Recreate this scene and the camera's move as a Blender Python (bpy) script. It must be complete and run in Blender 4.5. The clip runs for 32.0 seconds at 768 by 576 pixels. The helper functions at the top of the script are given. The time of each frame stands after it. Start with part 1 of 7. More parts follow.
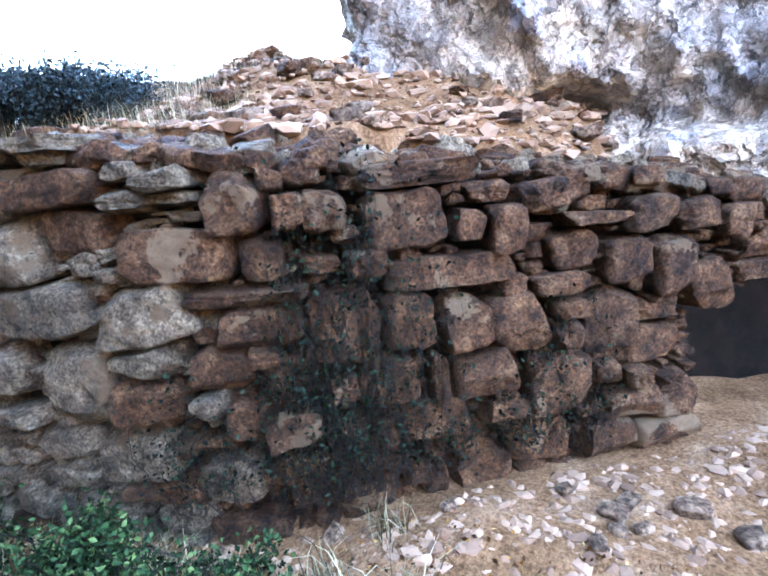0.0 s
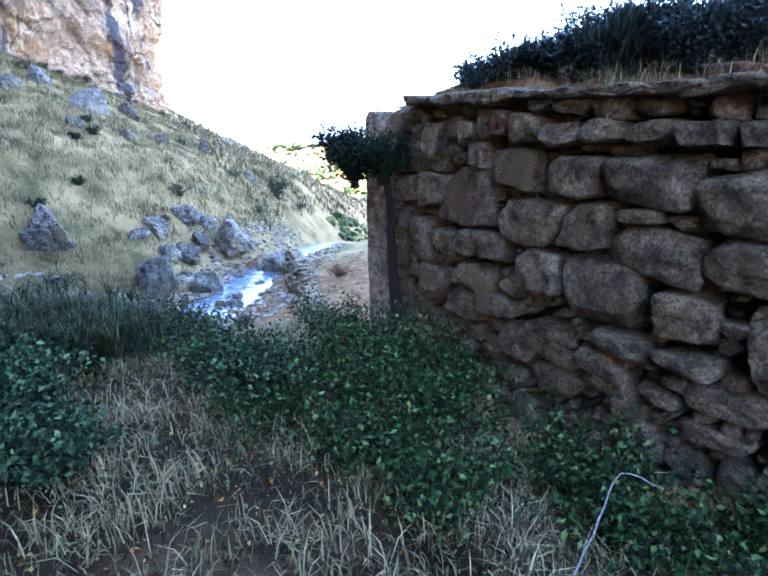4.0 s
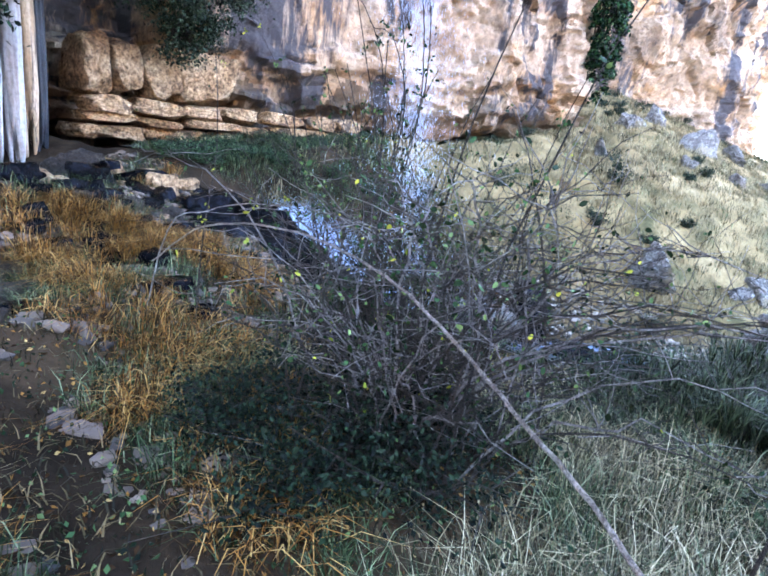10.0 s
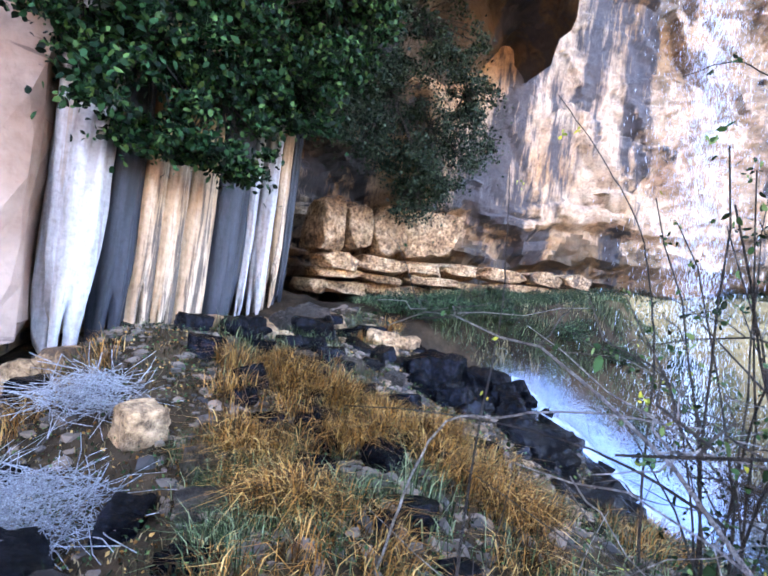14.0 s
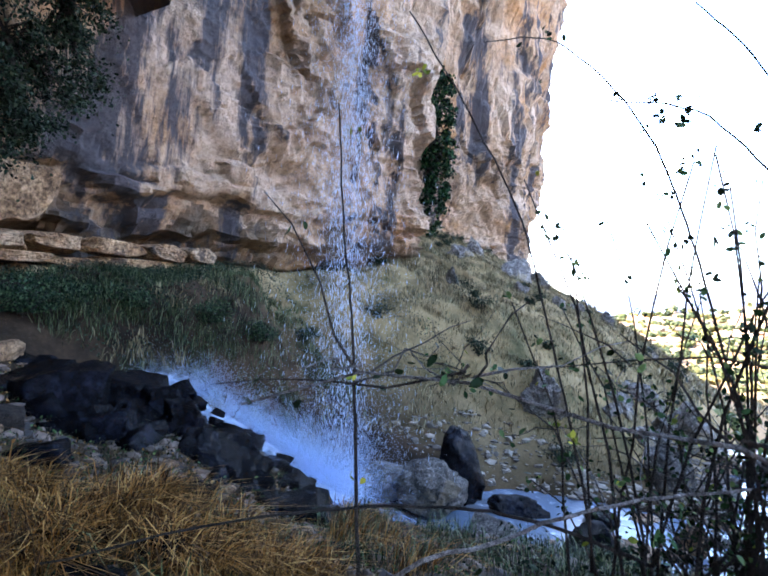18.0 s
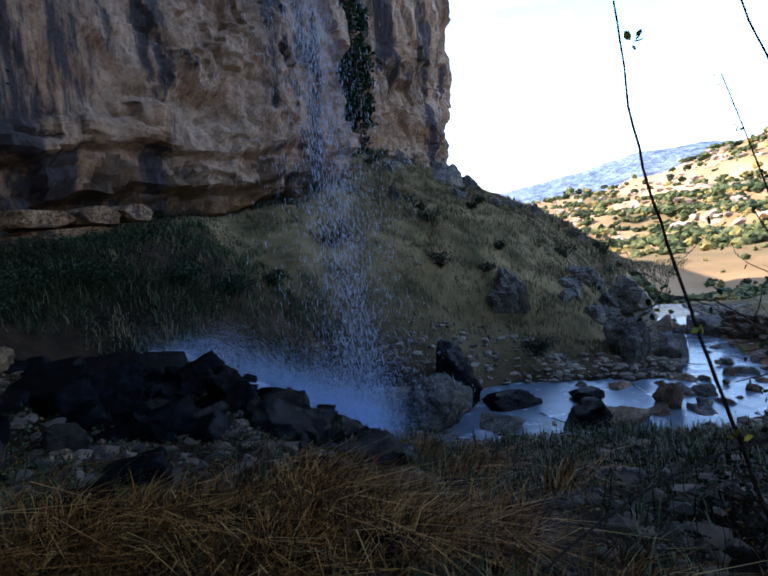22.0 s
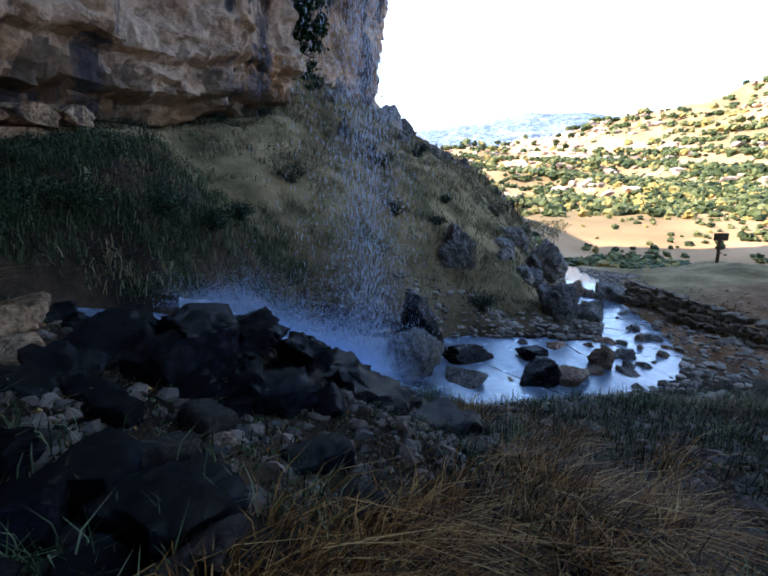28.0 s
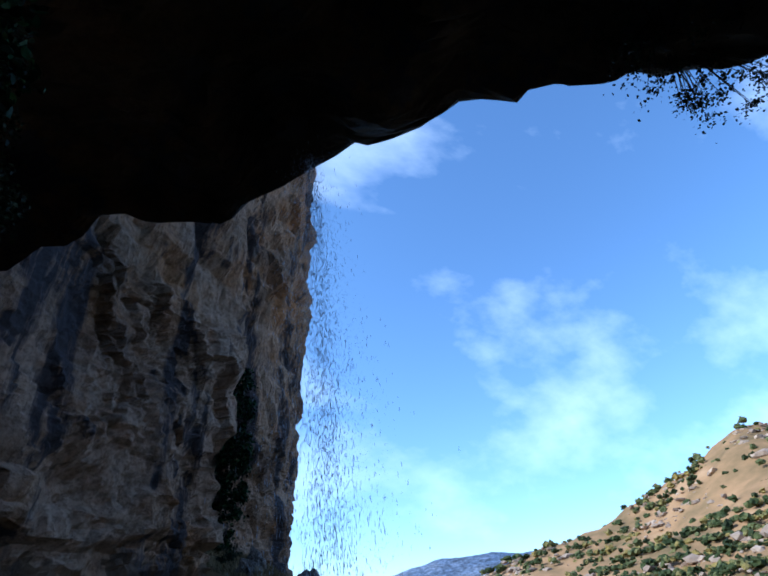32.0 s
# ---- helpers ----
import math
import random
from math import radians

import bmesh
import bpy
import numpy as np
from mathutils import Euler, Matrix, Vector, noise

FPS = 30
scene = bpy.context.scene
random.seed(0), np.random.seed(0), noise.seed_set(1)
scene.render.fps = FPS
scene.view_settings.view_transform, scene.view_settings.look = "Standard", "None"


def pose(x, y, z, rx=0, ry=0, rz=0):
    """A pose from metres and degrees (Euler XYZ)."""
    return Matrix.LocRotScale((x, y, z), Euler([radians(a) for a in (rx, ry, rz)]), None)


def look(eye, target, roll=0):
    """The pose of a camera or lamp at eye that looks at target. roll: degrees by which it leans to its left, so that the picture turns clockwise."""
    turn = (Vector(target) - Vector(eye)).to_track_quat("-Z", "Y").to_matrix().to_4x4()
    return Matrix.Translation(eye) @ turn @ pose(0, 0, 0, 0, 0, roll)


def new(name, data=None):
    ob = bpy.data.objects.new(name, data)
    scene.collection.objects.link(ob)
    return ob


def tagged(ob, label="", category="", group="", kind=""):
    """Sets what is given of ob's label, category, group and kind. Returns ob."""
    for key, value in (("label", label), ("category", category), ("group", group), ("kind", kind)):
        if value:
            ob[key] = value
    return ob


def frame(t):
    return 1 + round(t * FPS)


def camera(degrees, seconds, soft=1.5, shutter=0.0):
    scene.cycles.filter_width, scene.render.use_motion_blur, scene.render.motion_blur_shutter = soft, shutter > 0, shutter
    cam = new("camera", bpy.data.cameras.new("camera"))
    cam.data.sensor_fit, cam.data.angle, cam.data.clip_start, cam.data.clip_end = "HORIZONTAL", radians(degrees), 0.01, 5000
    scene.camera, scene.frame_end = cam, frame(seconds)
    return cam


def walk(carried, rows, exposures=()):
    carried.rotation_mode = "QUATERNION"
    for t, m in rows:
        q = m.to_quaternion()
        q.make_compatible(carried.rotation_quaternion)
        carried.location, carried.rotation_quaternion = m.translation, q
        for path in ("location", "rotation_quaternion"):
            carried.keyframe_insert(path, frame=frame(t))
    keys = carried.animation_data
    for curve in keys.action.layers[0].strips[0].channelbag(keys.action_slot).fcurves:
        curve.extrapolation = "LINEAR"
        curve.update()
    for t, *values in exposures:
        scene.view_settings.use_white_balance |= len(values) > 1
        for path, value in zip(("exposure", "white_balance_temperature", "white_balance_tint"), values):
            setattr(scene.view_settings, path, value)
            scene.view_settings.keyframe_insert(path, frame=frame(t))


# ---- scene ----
cam = camera(75.0, 32.0, 1.9)
PATH = [
    (0, 2.309, -2.238, -0.072, -62.38, -12.38, -6.49),
    (0.5, 2.158, -2.066, -0.025, -61.88, -11.55, -5.47),
    (1, 2.070, -1.896, 0.027, -60.58, -10.87, -4.84),
    (1.5, 2.003, -1.704, 0.059, -58.74, -10.52, -4.27),
    (2, 1.871, -1.502, 0.057, -55.40, -10.09, -3.53),
    (2.5, 1.591, -1.156, 0.070, -50.77, -10.66, -2.92),
    (3, 1.246, -0.834, 0.026, -45.59, -10.88, -1.40),
    (3.5, 1.079, -0.640, -0.002, -36.90, -12.49, -0.26),
    (4, 0.952, -0.555, 0.058, -27.71, -15.81, -1.17),
    (4.5, 0.795, -0.535, 0.137, -21.83, -17.29, -1.24),
    (6.5, -0.243, 0.077, 0.149, 8.34, -16.48, 3.88),
    (7, -0.458, 0.152, 0.084, 9.79, -16.56, 3.50),
    (7.5, -0.786, 0.190, 0.016, 11.21, -16.35, 2.58),
    (8, -1.150, 0.269, 0.005, 11.98, -16.10, 2.42),
    (8.5, -1.512, 0.441, 0.004, 14.36, -15.82, 3.08),
    (9, -1.823, 0.646, -0.009, 17.17, -15.43, 3.64),
    (9.5, -2.102, 0.765, -0.015, 20.15, -14.67, 4.35),
    (10, -2.315, 0.870, 0.009, 23.72, -13.70, 5.67),
    (10.5, -2.424, 1.118, -0.002, 29.06, -12.93, 8.11),
    (11, -2.576, 1.331, 0.027, 34.63, -12.81, 10.26),
    (11.5, -2.807, 1.442, 0.044, 41.31, -11.95, 10.71),
    (12, -3.122, 1.617, 0.060, 48.50, -9.99, 8.33),
    (12.5, -3.442, 1.800, 0.033, 49.94, -6.84, 6.73),
    (13, -3.611, 1.856, 0.010, 49.82, -4.39, 6.23),
    (13.5, -3.744, 1.910, -0.029, 48.87, -1.09, 6.39),
    (15.5, -5.041, 2.243, -0.044, 37.10, 5.08, 8.17),
    (16, -5.099, 2.345, -0.020, 33.38, 3.60, 7.32),
    (16.5, -5.163, 2.501, 0.016, 27.05, 1.91, 7.27),
    (17, -5.235, 2.616, 0.061, 20.58, 0.87, 7.35),
    (17.5, -5.304, 2.660, 0.087, 13.20, 0.78, 7.31),
    (18, -5.479, 2.617, 0.075, 1.55, 2.17, 3.68),
    (18.5, -5.559, 2.550, 0.066, -12.16, 1.54, -0.79),
    (19, -5.588, 2.463, 0.014, -24.02, -0.16, -2.56),
    (19.5, -5.647, 2.392, 0.032, -21.75, -1.80, -0.98),
    (20, -5.732, 2.409, 0.118, -12.89, -4.50, -0.04),
    (20.5, -5.868, 2.532, 0.172, -5.37, -6.12, -0.69),
    (21, -6.132, 2.696, 0.191, -5.22, -6.51, -2.73),
    (21.5, -6.450, 2.881, 0.208, -6.37, -6.78, -4.47),
    (22, -6.757, 3.009, 0.236, -7.71, -7.08, -5.77),
    (22.5, -7.015, 2.996, 0.219, -9.01, -7.88, -5.64),
    (23, -7.151, 2.983, 0.161, -8.67, -8.36, -3.59),
    (23.5, -7.171, 3.068, 0.117, -8.88, -10.36, -1.17),
    (24, -7.177, 3.139, 0.105, -8.85, -12.42, -0.14),
    (24.5, -7.247, 3.127, 0.154, -9.33, -11.79, -0.38),
    (26.5, -8.205, 3.182, 0.386, -18.52, -14.41, -0.06),
    (27, -8.400, 3.227, 0.461, -21.71, -13.58, 0.80),
    (27.5, -8.544, 3.416, 0.518, -21.57, -12.90, 1.13),
    (28, -8.649, 3.662, 0.641, -20.71, -15.04, 2.24),
    (28.5, -8.752, 3.752, 0.746, -20.57, -16.01, 1.23),
    (29, -8.960, 3.809, 0.840, -24.14, -16.43, -1.65),
    (29.5, -9.151, 3.909, 0.928, -27.40, -10.53, -3.05),
    (30, -9.248, 3.962, 0.903, -28.56, 0.96, -5.26),
    (30.5, -9.346, 3.972, 0.764, -29.72, 9.77, -7.12),
    (31, -9.400, 4.025, 0.718, -29.88, 21.99, -7.93),
    (31.5, -9.414, 4.048, 0.737, -32.34, 29.04, -7.24),
    (32, -9.415, 4.029, 0.784, -32.44, 33.48, -5.45),
]

def rows_of(path):
    """Yaw to the left, pitch up, roll to the left, in degrees."""
    out = []
    for t, x, y, z, yaw, pitch, roll in path:
        out.append((t, pose(x, y, z, 90 + pitch, 0, yaw) @ pose(0, 0, 0, 0, 0, roll)))
    return out


walk(cam, rows_of(PATH), exposures=[
    (0, 6.05, 6300, 15), (1.5, 5.7, 5800, 13), (3, 5.2, 5500, 11), (6.5, 4.5, 6500, 18), (9, 5.25, 6500, 19), (11, 5.65, 6700, 20), (12.5, 5.7, 6850, 22), (16.8, 5.35, 6800, 21), (17.8, 4.5, 6400, 18),
    (18.5, 3.3, 6200, 16), (19.2, 1.95, 6100, 15), (20.2, 1.55, 6100, 14), (22, 2.3, 6000, 14), (24, 2.4, 5950, 13), (26.5, 2.65, 6050, 13), (28, 2.75, 6050, 13), (29, 2.6, 6050, 13), (30.2, 2.15, 6000, 10), (31, 1.25, 5800, 8), (32, 0.8, 4950, 6)])

# ---- world and sun ----
world = bpy.data.worlds.new("sky")
scene.world = world
world.use_nodes = True
wn = world.node_tree.nodes
sky = wn.new("ShaderNodeTexSky")
sky.sky_type, sky.sun_disc = "NISHITA", False
SUN_FROM = Vector((-0.75, 0.36, 0.56)).normalized()
sky.sun_elevation = math.asin(SUN_FROM.z)
sky.sun_rotation = math.atan2(SUN_FROM.x, SUN_FROM.y)
sky.dust_density, sky.air_density, sky.ozone_density = 0.5, 1.0, 3.0
coord = wn.new("ShaderNodeTexCoord")
stretch = wn.new("ShaderNodeMapping")
stretch.inputs["Rotation"].default_value, stretch.inputs["Scale"].default_value = (0.3, 0.2, 0.5), (1.2, 3.6, 4.2)
wisps = wn.new("ShaderNodeTexNoise")
wisps.inputs["Scale"].default_value, wisps.inputs["Detail"].default_value, wisps.inputs["Roughness"].default_value = 1.1, 7.0, 0.55
thin = wn.new("ShaderNodeMapRange")
thin.inputs[1].default_value, thin.inputs[2].default_value, thin.inputs[4].default_value = 0.50, 0.85, 0.42
cirrus = wn.new("ShaderNodeMix")
cirrus.data_type = "RGBA"
cirrus.inputs[7].default_value = (9.5, 9.8, 10.2, 1)
wl_ = world.node_tree.links
wl_.new(coord.outputs["Generated"], stretch.inputs[0])
wl_.new(stretch.outputs[0], wisps.inputs["Vector"])
wl_.new(wisps.outputs[0], thin.inputs[0])
wl_.new(thin.outputs[0], cirrus.inputs[0])
wl_.new(sky.outputs[0], cirrus.inputs[6])
wl_.new(cirrus.outputs[2], wn["Background"].inputs[0])
wn["Background"].inputs[1].default_value = 0.15
sun_data = bpy.data.lights.new("sun", "SUN")
sun_data.energy, sun_data.angle, sun_data.color = 3.5, radians(0.5), (1.0, 0.9, 0.76)
sun = new("sun", sun_data)
sun.matrix_world = look(SUN_FROM * 100, (0, 0, 0))

# ---- noise in numpy ----


def hash3(i, j, k, seed):
    n = (i.astype(np.int64) * 374761393 + j.astype(np.int64) * 668265263 + k.astype(np.int64) * 2147483647 + seed * 974634777) & 0xFFFFFFFF
    n = ((n ^ (n >> 13)) * 1274126177) & 0xFFFFFFFF
    n = ((n ^ (n >> 16)) * 2246822519) & 0xFFFFFFFF
    return ((n ^ (n >> 15)) & 0xFFFFFF) / float(0xFFFFFF)


def vnoise(p, seed=0):
    """Smooth value noise, -1 to 1, at the rows of p."""
    p = np.asarray(p, float)
    f = np.floor(p)
    u = p - f
    u = u * u * (3 - 2 * u)
    i, j, k = f[..., 0], f[..., 1], f[..., 2]
    r = 0
    for a in (0, 1):
        for b in (0, 1):
            for c in (0, 1):
                w = (u[..., 0] if a else 1 - u[..., 0]) * (u[..., 1] if b else 1 - u[..., 1]) * (u[..., 2] if c else 1 - u[..., 2])
                r = r + w * hash3(i + a, j + b, k + c, seed)
    return 2 * r - 1


def fbm(p, octaves=4, seed=0, gain=0.5):
    r, a = 0, 1.0
    p = np.asarray(p, float)
    for o in range(octaves):
        r = r + a * vnoise(p * 2.03**o, seed + o)
        a *= gain
    return r


def steps(x, a, b):
    u = np.clip((x - a) / (b - a), 0, 1)
    return u * u * (3 - 2 * u)


# ---- materials ----


def material(name, build):
    m = bpy.data.materials.new(name)
    m.use_nodes = True
    nt = m.node_tree
    build(nt, nt.nodes["Principled BSDF"])
    return m


def node(nt, kind, **kw):
    n = nt.nodes.new(kind)
    for k, v in kw.items():
        n.inputs[k].default_value = v
    return n


def tex(nt, scale, detail=4.0, rough=0.6, stretch=(1, 1, 1), space="Object"):
    mp = node(nt, "ShaderNodeMapping", Scale=stretch)
    if space == "World":
        nt.links.new(nt.nodes.new("ShaderNodeNewGeometry").outputs["Position"], mp.inputs[0])
    else:
        nt.links.new(nt.nodes.new("ShaderNodeTexCoord").outputs[space], mp.inputs[0])
    t = node(nt, "ShaderNodeTexNoise", Scale=scale, Detail=detail, Roughness=rough)
    nt.links.new(mp.outputs[0], t.inputs["Vector"])
    return t


def ramp(nt, src, stops):
    r = nt.nodes.new("ShaderNodeValToRGB")
    e = r.color_ramp.elements
    while len(e) < len(stops):
        e.new(0.5)
    for el, (pos, col) in zip(e, stops):
        el.position, el.color = pos, (*col, 1)
    nt.links.new(src, r.inputs[0])
    return r


def mix(nt, fac, a, b, mode="MIX"):
    m = nt.nodes.new("ShaderNodeMix")
    m.data_type, m.blend_type = "RGBA", mode
    for sock, v in ((m.inputs[0], fac), (m.inputs[6], a), (m.inputs[7], b)):
        if isinstance(v, (int, float)):
            sock.default_value = v
        elif isinstance(v, tuple):
            sock.default_value = (*v, 1)
        else:
            nt.links.new(v, sock)
    return m.outputs[2]


def bump(nt, bsdf, src, strength=0.4, dist=0.02):
    b = node(nt, "ShaderNodeBump", Strength=strength, Distance=dist)
    nt.links.new(src, b.inputs["Height"])
    nt.links.new(b.outputs[0], bsdf.inputs["Normal"])


def stone_mat(name, dark, mid, light, scale=6, rough=0.85, stain=None, stain_amount=0.0, spread=0.25, wet=0.0, space="Object", relief=0.14):
    def build(nt, bsdf):
        a = tex(nt, scale, space=space)
        base = ramp(nt, a.outputs[0], [(0.32, dark), (0.5, mid), (0.72, light)]).outputs[0]
        fine = tex(nt, scale * 3.2, 9, 0.74, space=space)
        base = mix(nt, 0.75, base, ramp(nt, fine.outputs[0], [(0.36, (0.16, 0.15, 0.14)), (0.58, (1, 1, 1))]).outputs[0], "MULTIPLY")
        grain = tex(nt, scale * 8, 8, 0.8, space=space)
        base = mix(nt, 0.8, base, ramp(nt, grain.outputs[0], [(0.40, (0.13, 0.12, 0.11)), (0.5, (0.85, 0.85, 0.85)), (0.64, (1.6, 1.57, 1.52))]).outputs[0], "MULTIPLY")
        if stain:
            st = tex(nt, scale * 0.35, 5, 0.65, space=space)
            f = ramp(nt, st.outputs[0], [(0.56 - stain_amount, (0, 0, 0)), (0.61, (0.8, 0.8, 0.8))])
            base = mix(nt, f.outputs[0], base, stain)
        info = nt.nodes.new("ShaderNodeObjectInfo")
        v = ramp(nt, info.outputs["Random"], [(0, (1 - spread,) * 3), (1, (1 + spread,) * 3)]).outputs[0]
        base = mix(nt, 1.0, base, v, "MULTIPLY")
        nt.links.new(base, bsdf.inputs["Base Color"])
        bsdf.inputs["Roughness"].default_value = rough
        bsdf.inputs["Specular IOR Level"].default_value = 0.22 + wet
        b1 = node(nt, "ShaderNodeBump", Strength=1.0, Distance=relief)
        nt.links.new(fine.outputs[0], b1.inputs["Height"])
        b2 = node(nt, "ShaderNodeBump", Strength=1.0, Distance=0.018)
        nt.links.new(grain.outputs[0], b2.inputs["Height"])
        nt.links.new(b1.outputs[0], b2.inputs["Normal"])
        nt.links.new(b2.outputs[0], bsdf.inputs["Normal"])
    return material(name, build)


def leaf_mat(name, a, b, c=None, rough=0.55):
    def build(nt, bsdf):
        g = nt.nodes.new("ShaderNodeNewGeometry")
        dark = tuple(0.45 * q for q in a)
        stops = [(0.0, dark), (0.42, a), (0.8, b)] + ([(0.96, c)] if c else [])
        col = ramp(nt, g.outputs["Random Per Island"], stops).outputs[0]
        nt.links.new(col, bsdf.inputs["Base Color"])
        bsdf.inputs["Roughness"].default_value = rough
        bsdf.inputs["Specular IOR Level"].default_value = 0.08
        tr = nt.nodes.new("ShaderNodeBsdfTranslucent")
        nt.links.new(col, tr.inputs[0])
        ms = nt.nodes.new("ShaderNodeMixShader")
        ms.inputs[0].default_value = 0.15
        nt.links.new(bsdf.outputs[0], ms.inputs[1])
        nt.links.new(tr.outputs[0], ms.inputs[2])
        nt.links.new(ms.outputs[0], nt.nodes["Material Output"].inputs[0])
    return material(name, build)


def cliff_build(tones, warm_tone, streak, lime, crack=0.45, grain=2.6, shade=0.65):
    def build(nt, bsdf):
        a = tex(nt, 0.16, 7, 0.62)
        base = ramp(nt, a.outputs[0], list(zip((0.3, 0.44, 0.56, 0.7), tones))).outputs[0]
        warm = tex(nt, 0.28, 5, 0.6)
        base = mix(nt, ramp(nt, warm.outputs[0], [(0.5, (0, 0, 0)), (0.66, (0.85, 0.85, 0.85))]).outputs[0], base, warm_tone)
        fine = tex(nt, grain, 9, 0.74)
        base = mix(nt, shade, base, ramp(nt, fine.outputs[0], [(0.3, (0.25, 0.24, 0.24)), (0.56, (1, 1, 1))]).outputs[0], "MULTIPLY")
        # cracks between blocks
        co = nt.nodes.new("ShaderNodeTexCoord")
        wob = tex(nt, 0.9, 8, 0.7)
        add = nt.nodes.new("ShaderNodeVectorMath")
        add.operation = "MULTIPLY_ADD"
        nt.links.new(wob.outputs[1], add.inputs[0])
        add.inputs[1].default_value = (2.4, 2.4, 1.4)
        nt.links.new(co.outputs["Object"], add.inputs[2])
        mp = node(nt, "ShaderNodeMapping", Scale=(0.45, 0.45, 0.7))
        nt.links.new(add.outputs[0], mp.inputs[0])
        vo = nt.nodes.new("ShaderNodeTexVoronoi")
        vo.feature = "DISTANCE_TO_EDGE"
        nt.links.new(mp.outputs[0], vo.inputs["Vector"])
        cr = ramp(nt, vo.outputs[0], [(0.0, (0.1, 0.08, 0.07)), (0.018, (1, 1, 1))])
        base = mix(nt, crack, base, cr.outputs[0], "MULTIPLY")
        # dark water streaks that run down the face, and pale lime curtains
        st = tex(nt, 0.5, 6, 0.68, (1, 1, 0.13))
        base = mix(nt, ramp(nt, st.outputs[0], [(0.545 + streak, (0, 0, 0)), (0.60 + streak, (0.93, 0.93, 0.93))]).outputs[0], base, (0.035, 0.035, 0.042))
        pl = tex(nt, 0.6, 4, 0.55, (1, 1, 0.1))
        base = mix(nt, ramp(nt, pl.outputs[0], [(0.66, (0, 0, 0)), (0.74, (0.7, 0.7, 0.7))]).outputs[0], base, lime)
        bsdf.inputs["Roughness"].default_value = 0.82
        bsdf.inputs["Specular IOR Level"].default_value = 0.25
        nt.links.new(base, bsdf.inputs["Base Color"])
        h = mix(nt, 0.5, fine.outputs[0], cr.outputs[0], "MULTIPLY")
        bump(nt, bsdf, h, 0.9, 0.16)
    return build


MAT = {}
MAT["cliff"] = material("limestone_cliff", cliff_build([(0.10, 0.07, 0.05), (0.34, 0.23, 0.145), (0.46, 0.32, 0.21), (0.40, 0.32, 0.245)], (0.39, 0.20, 0.075), -0.03, (0.42, 0.40, 0.37), 0.8, 3.6, 0.85))


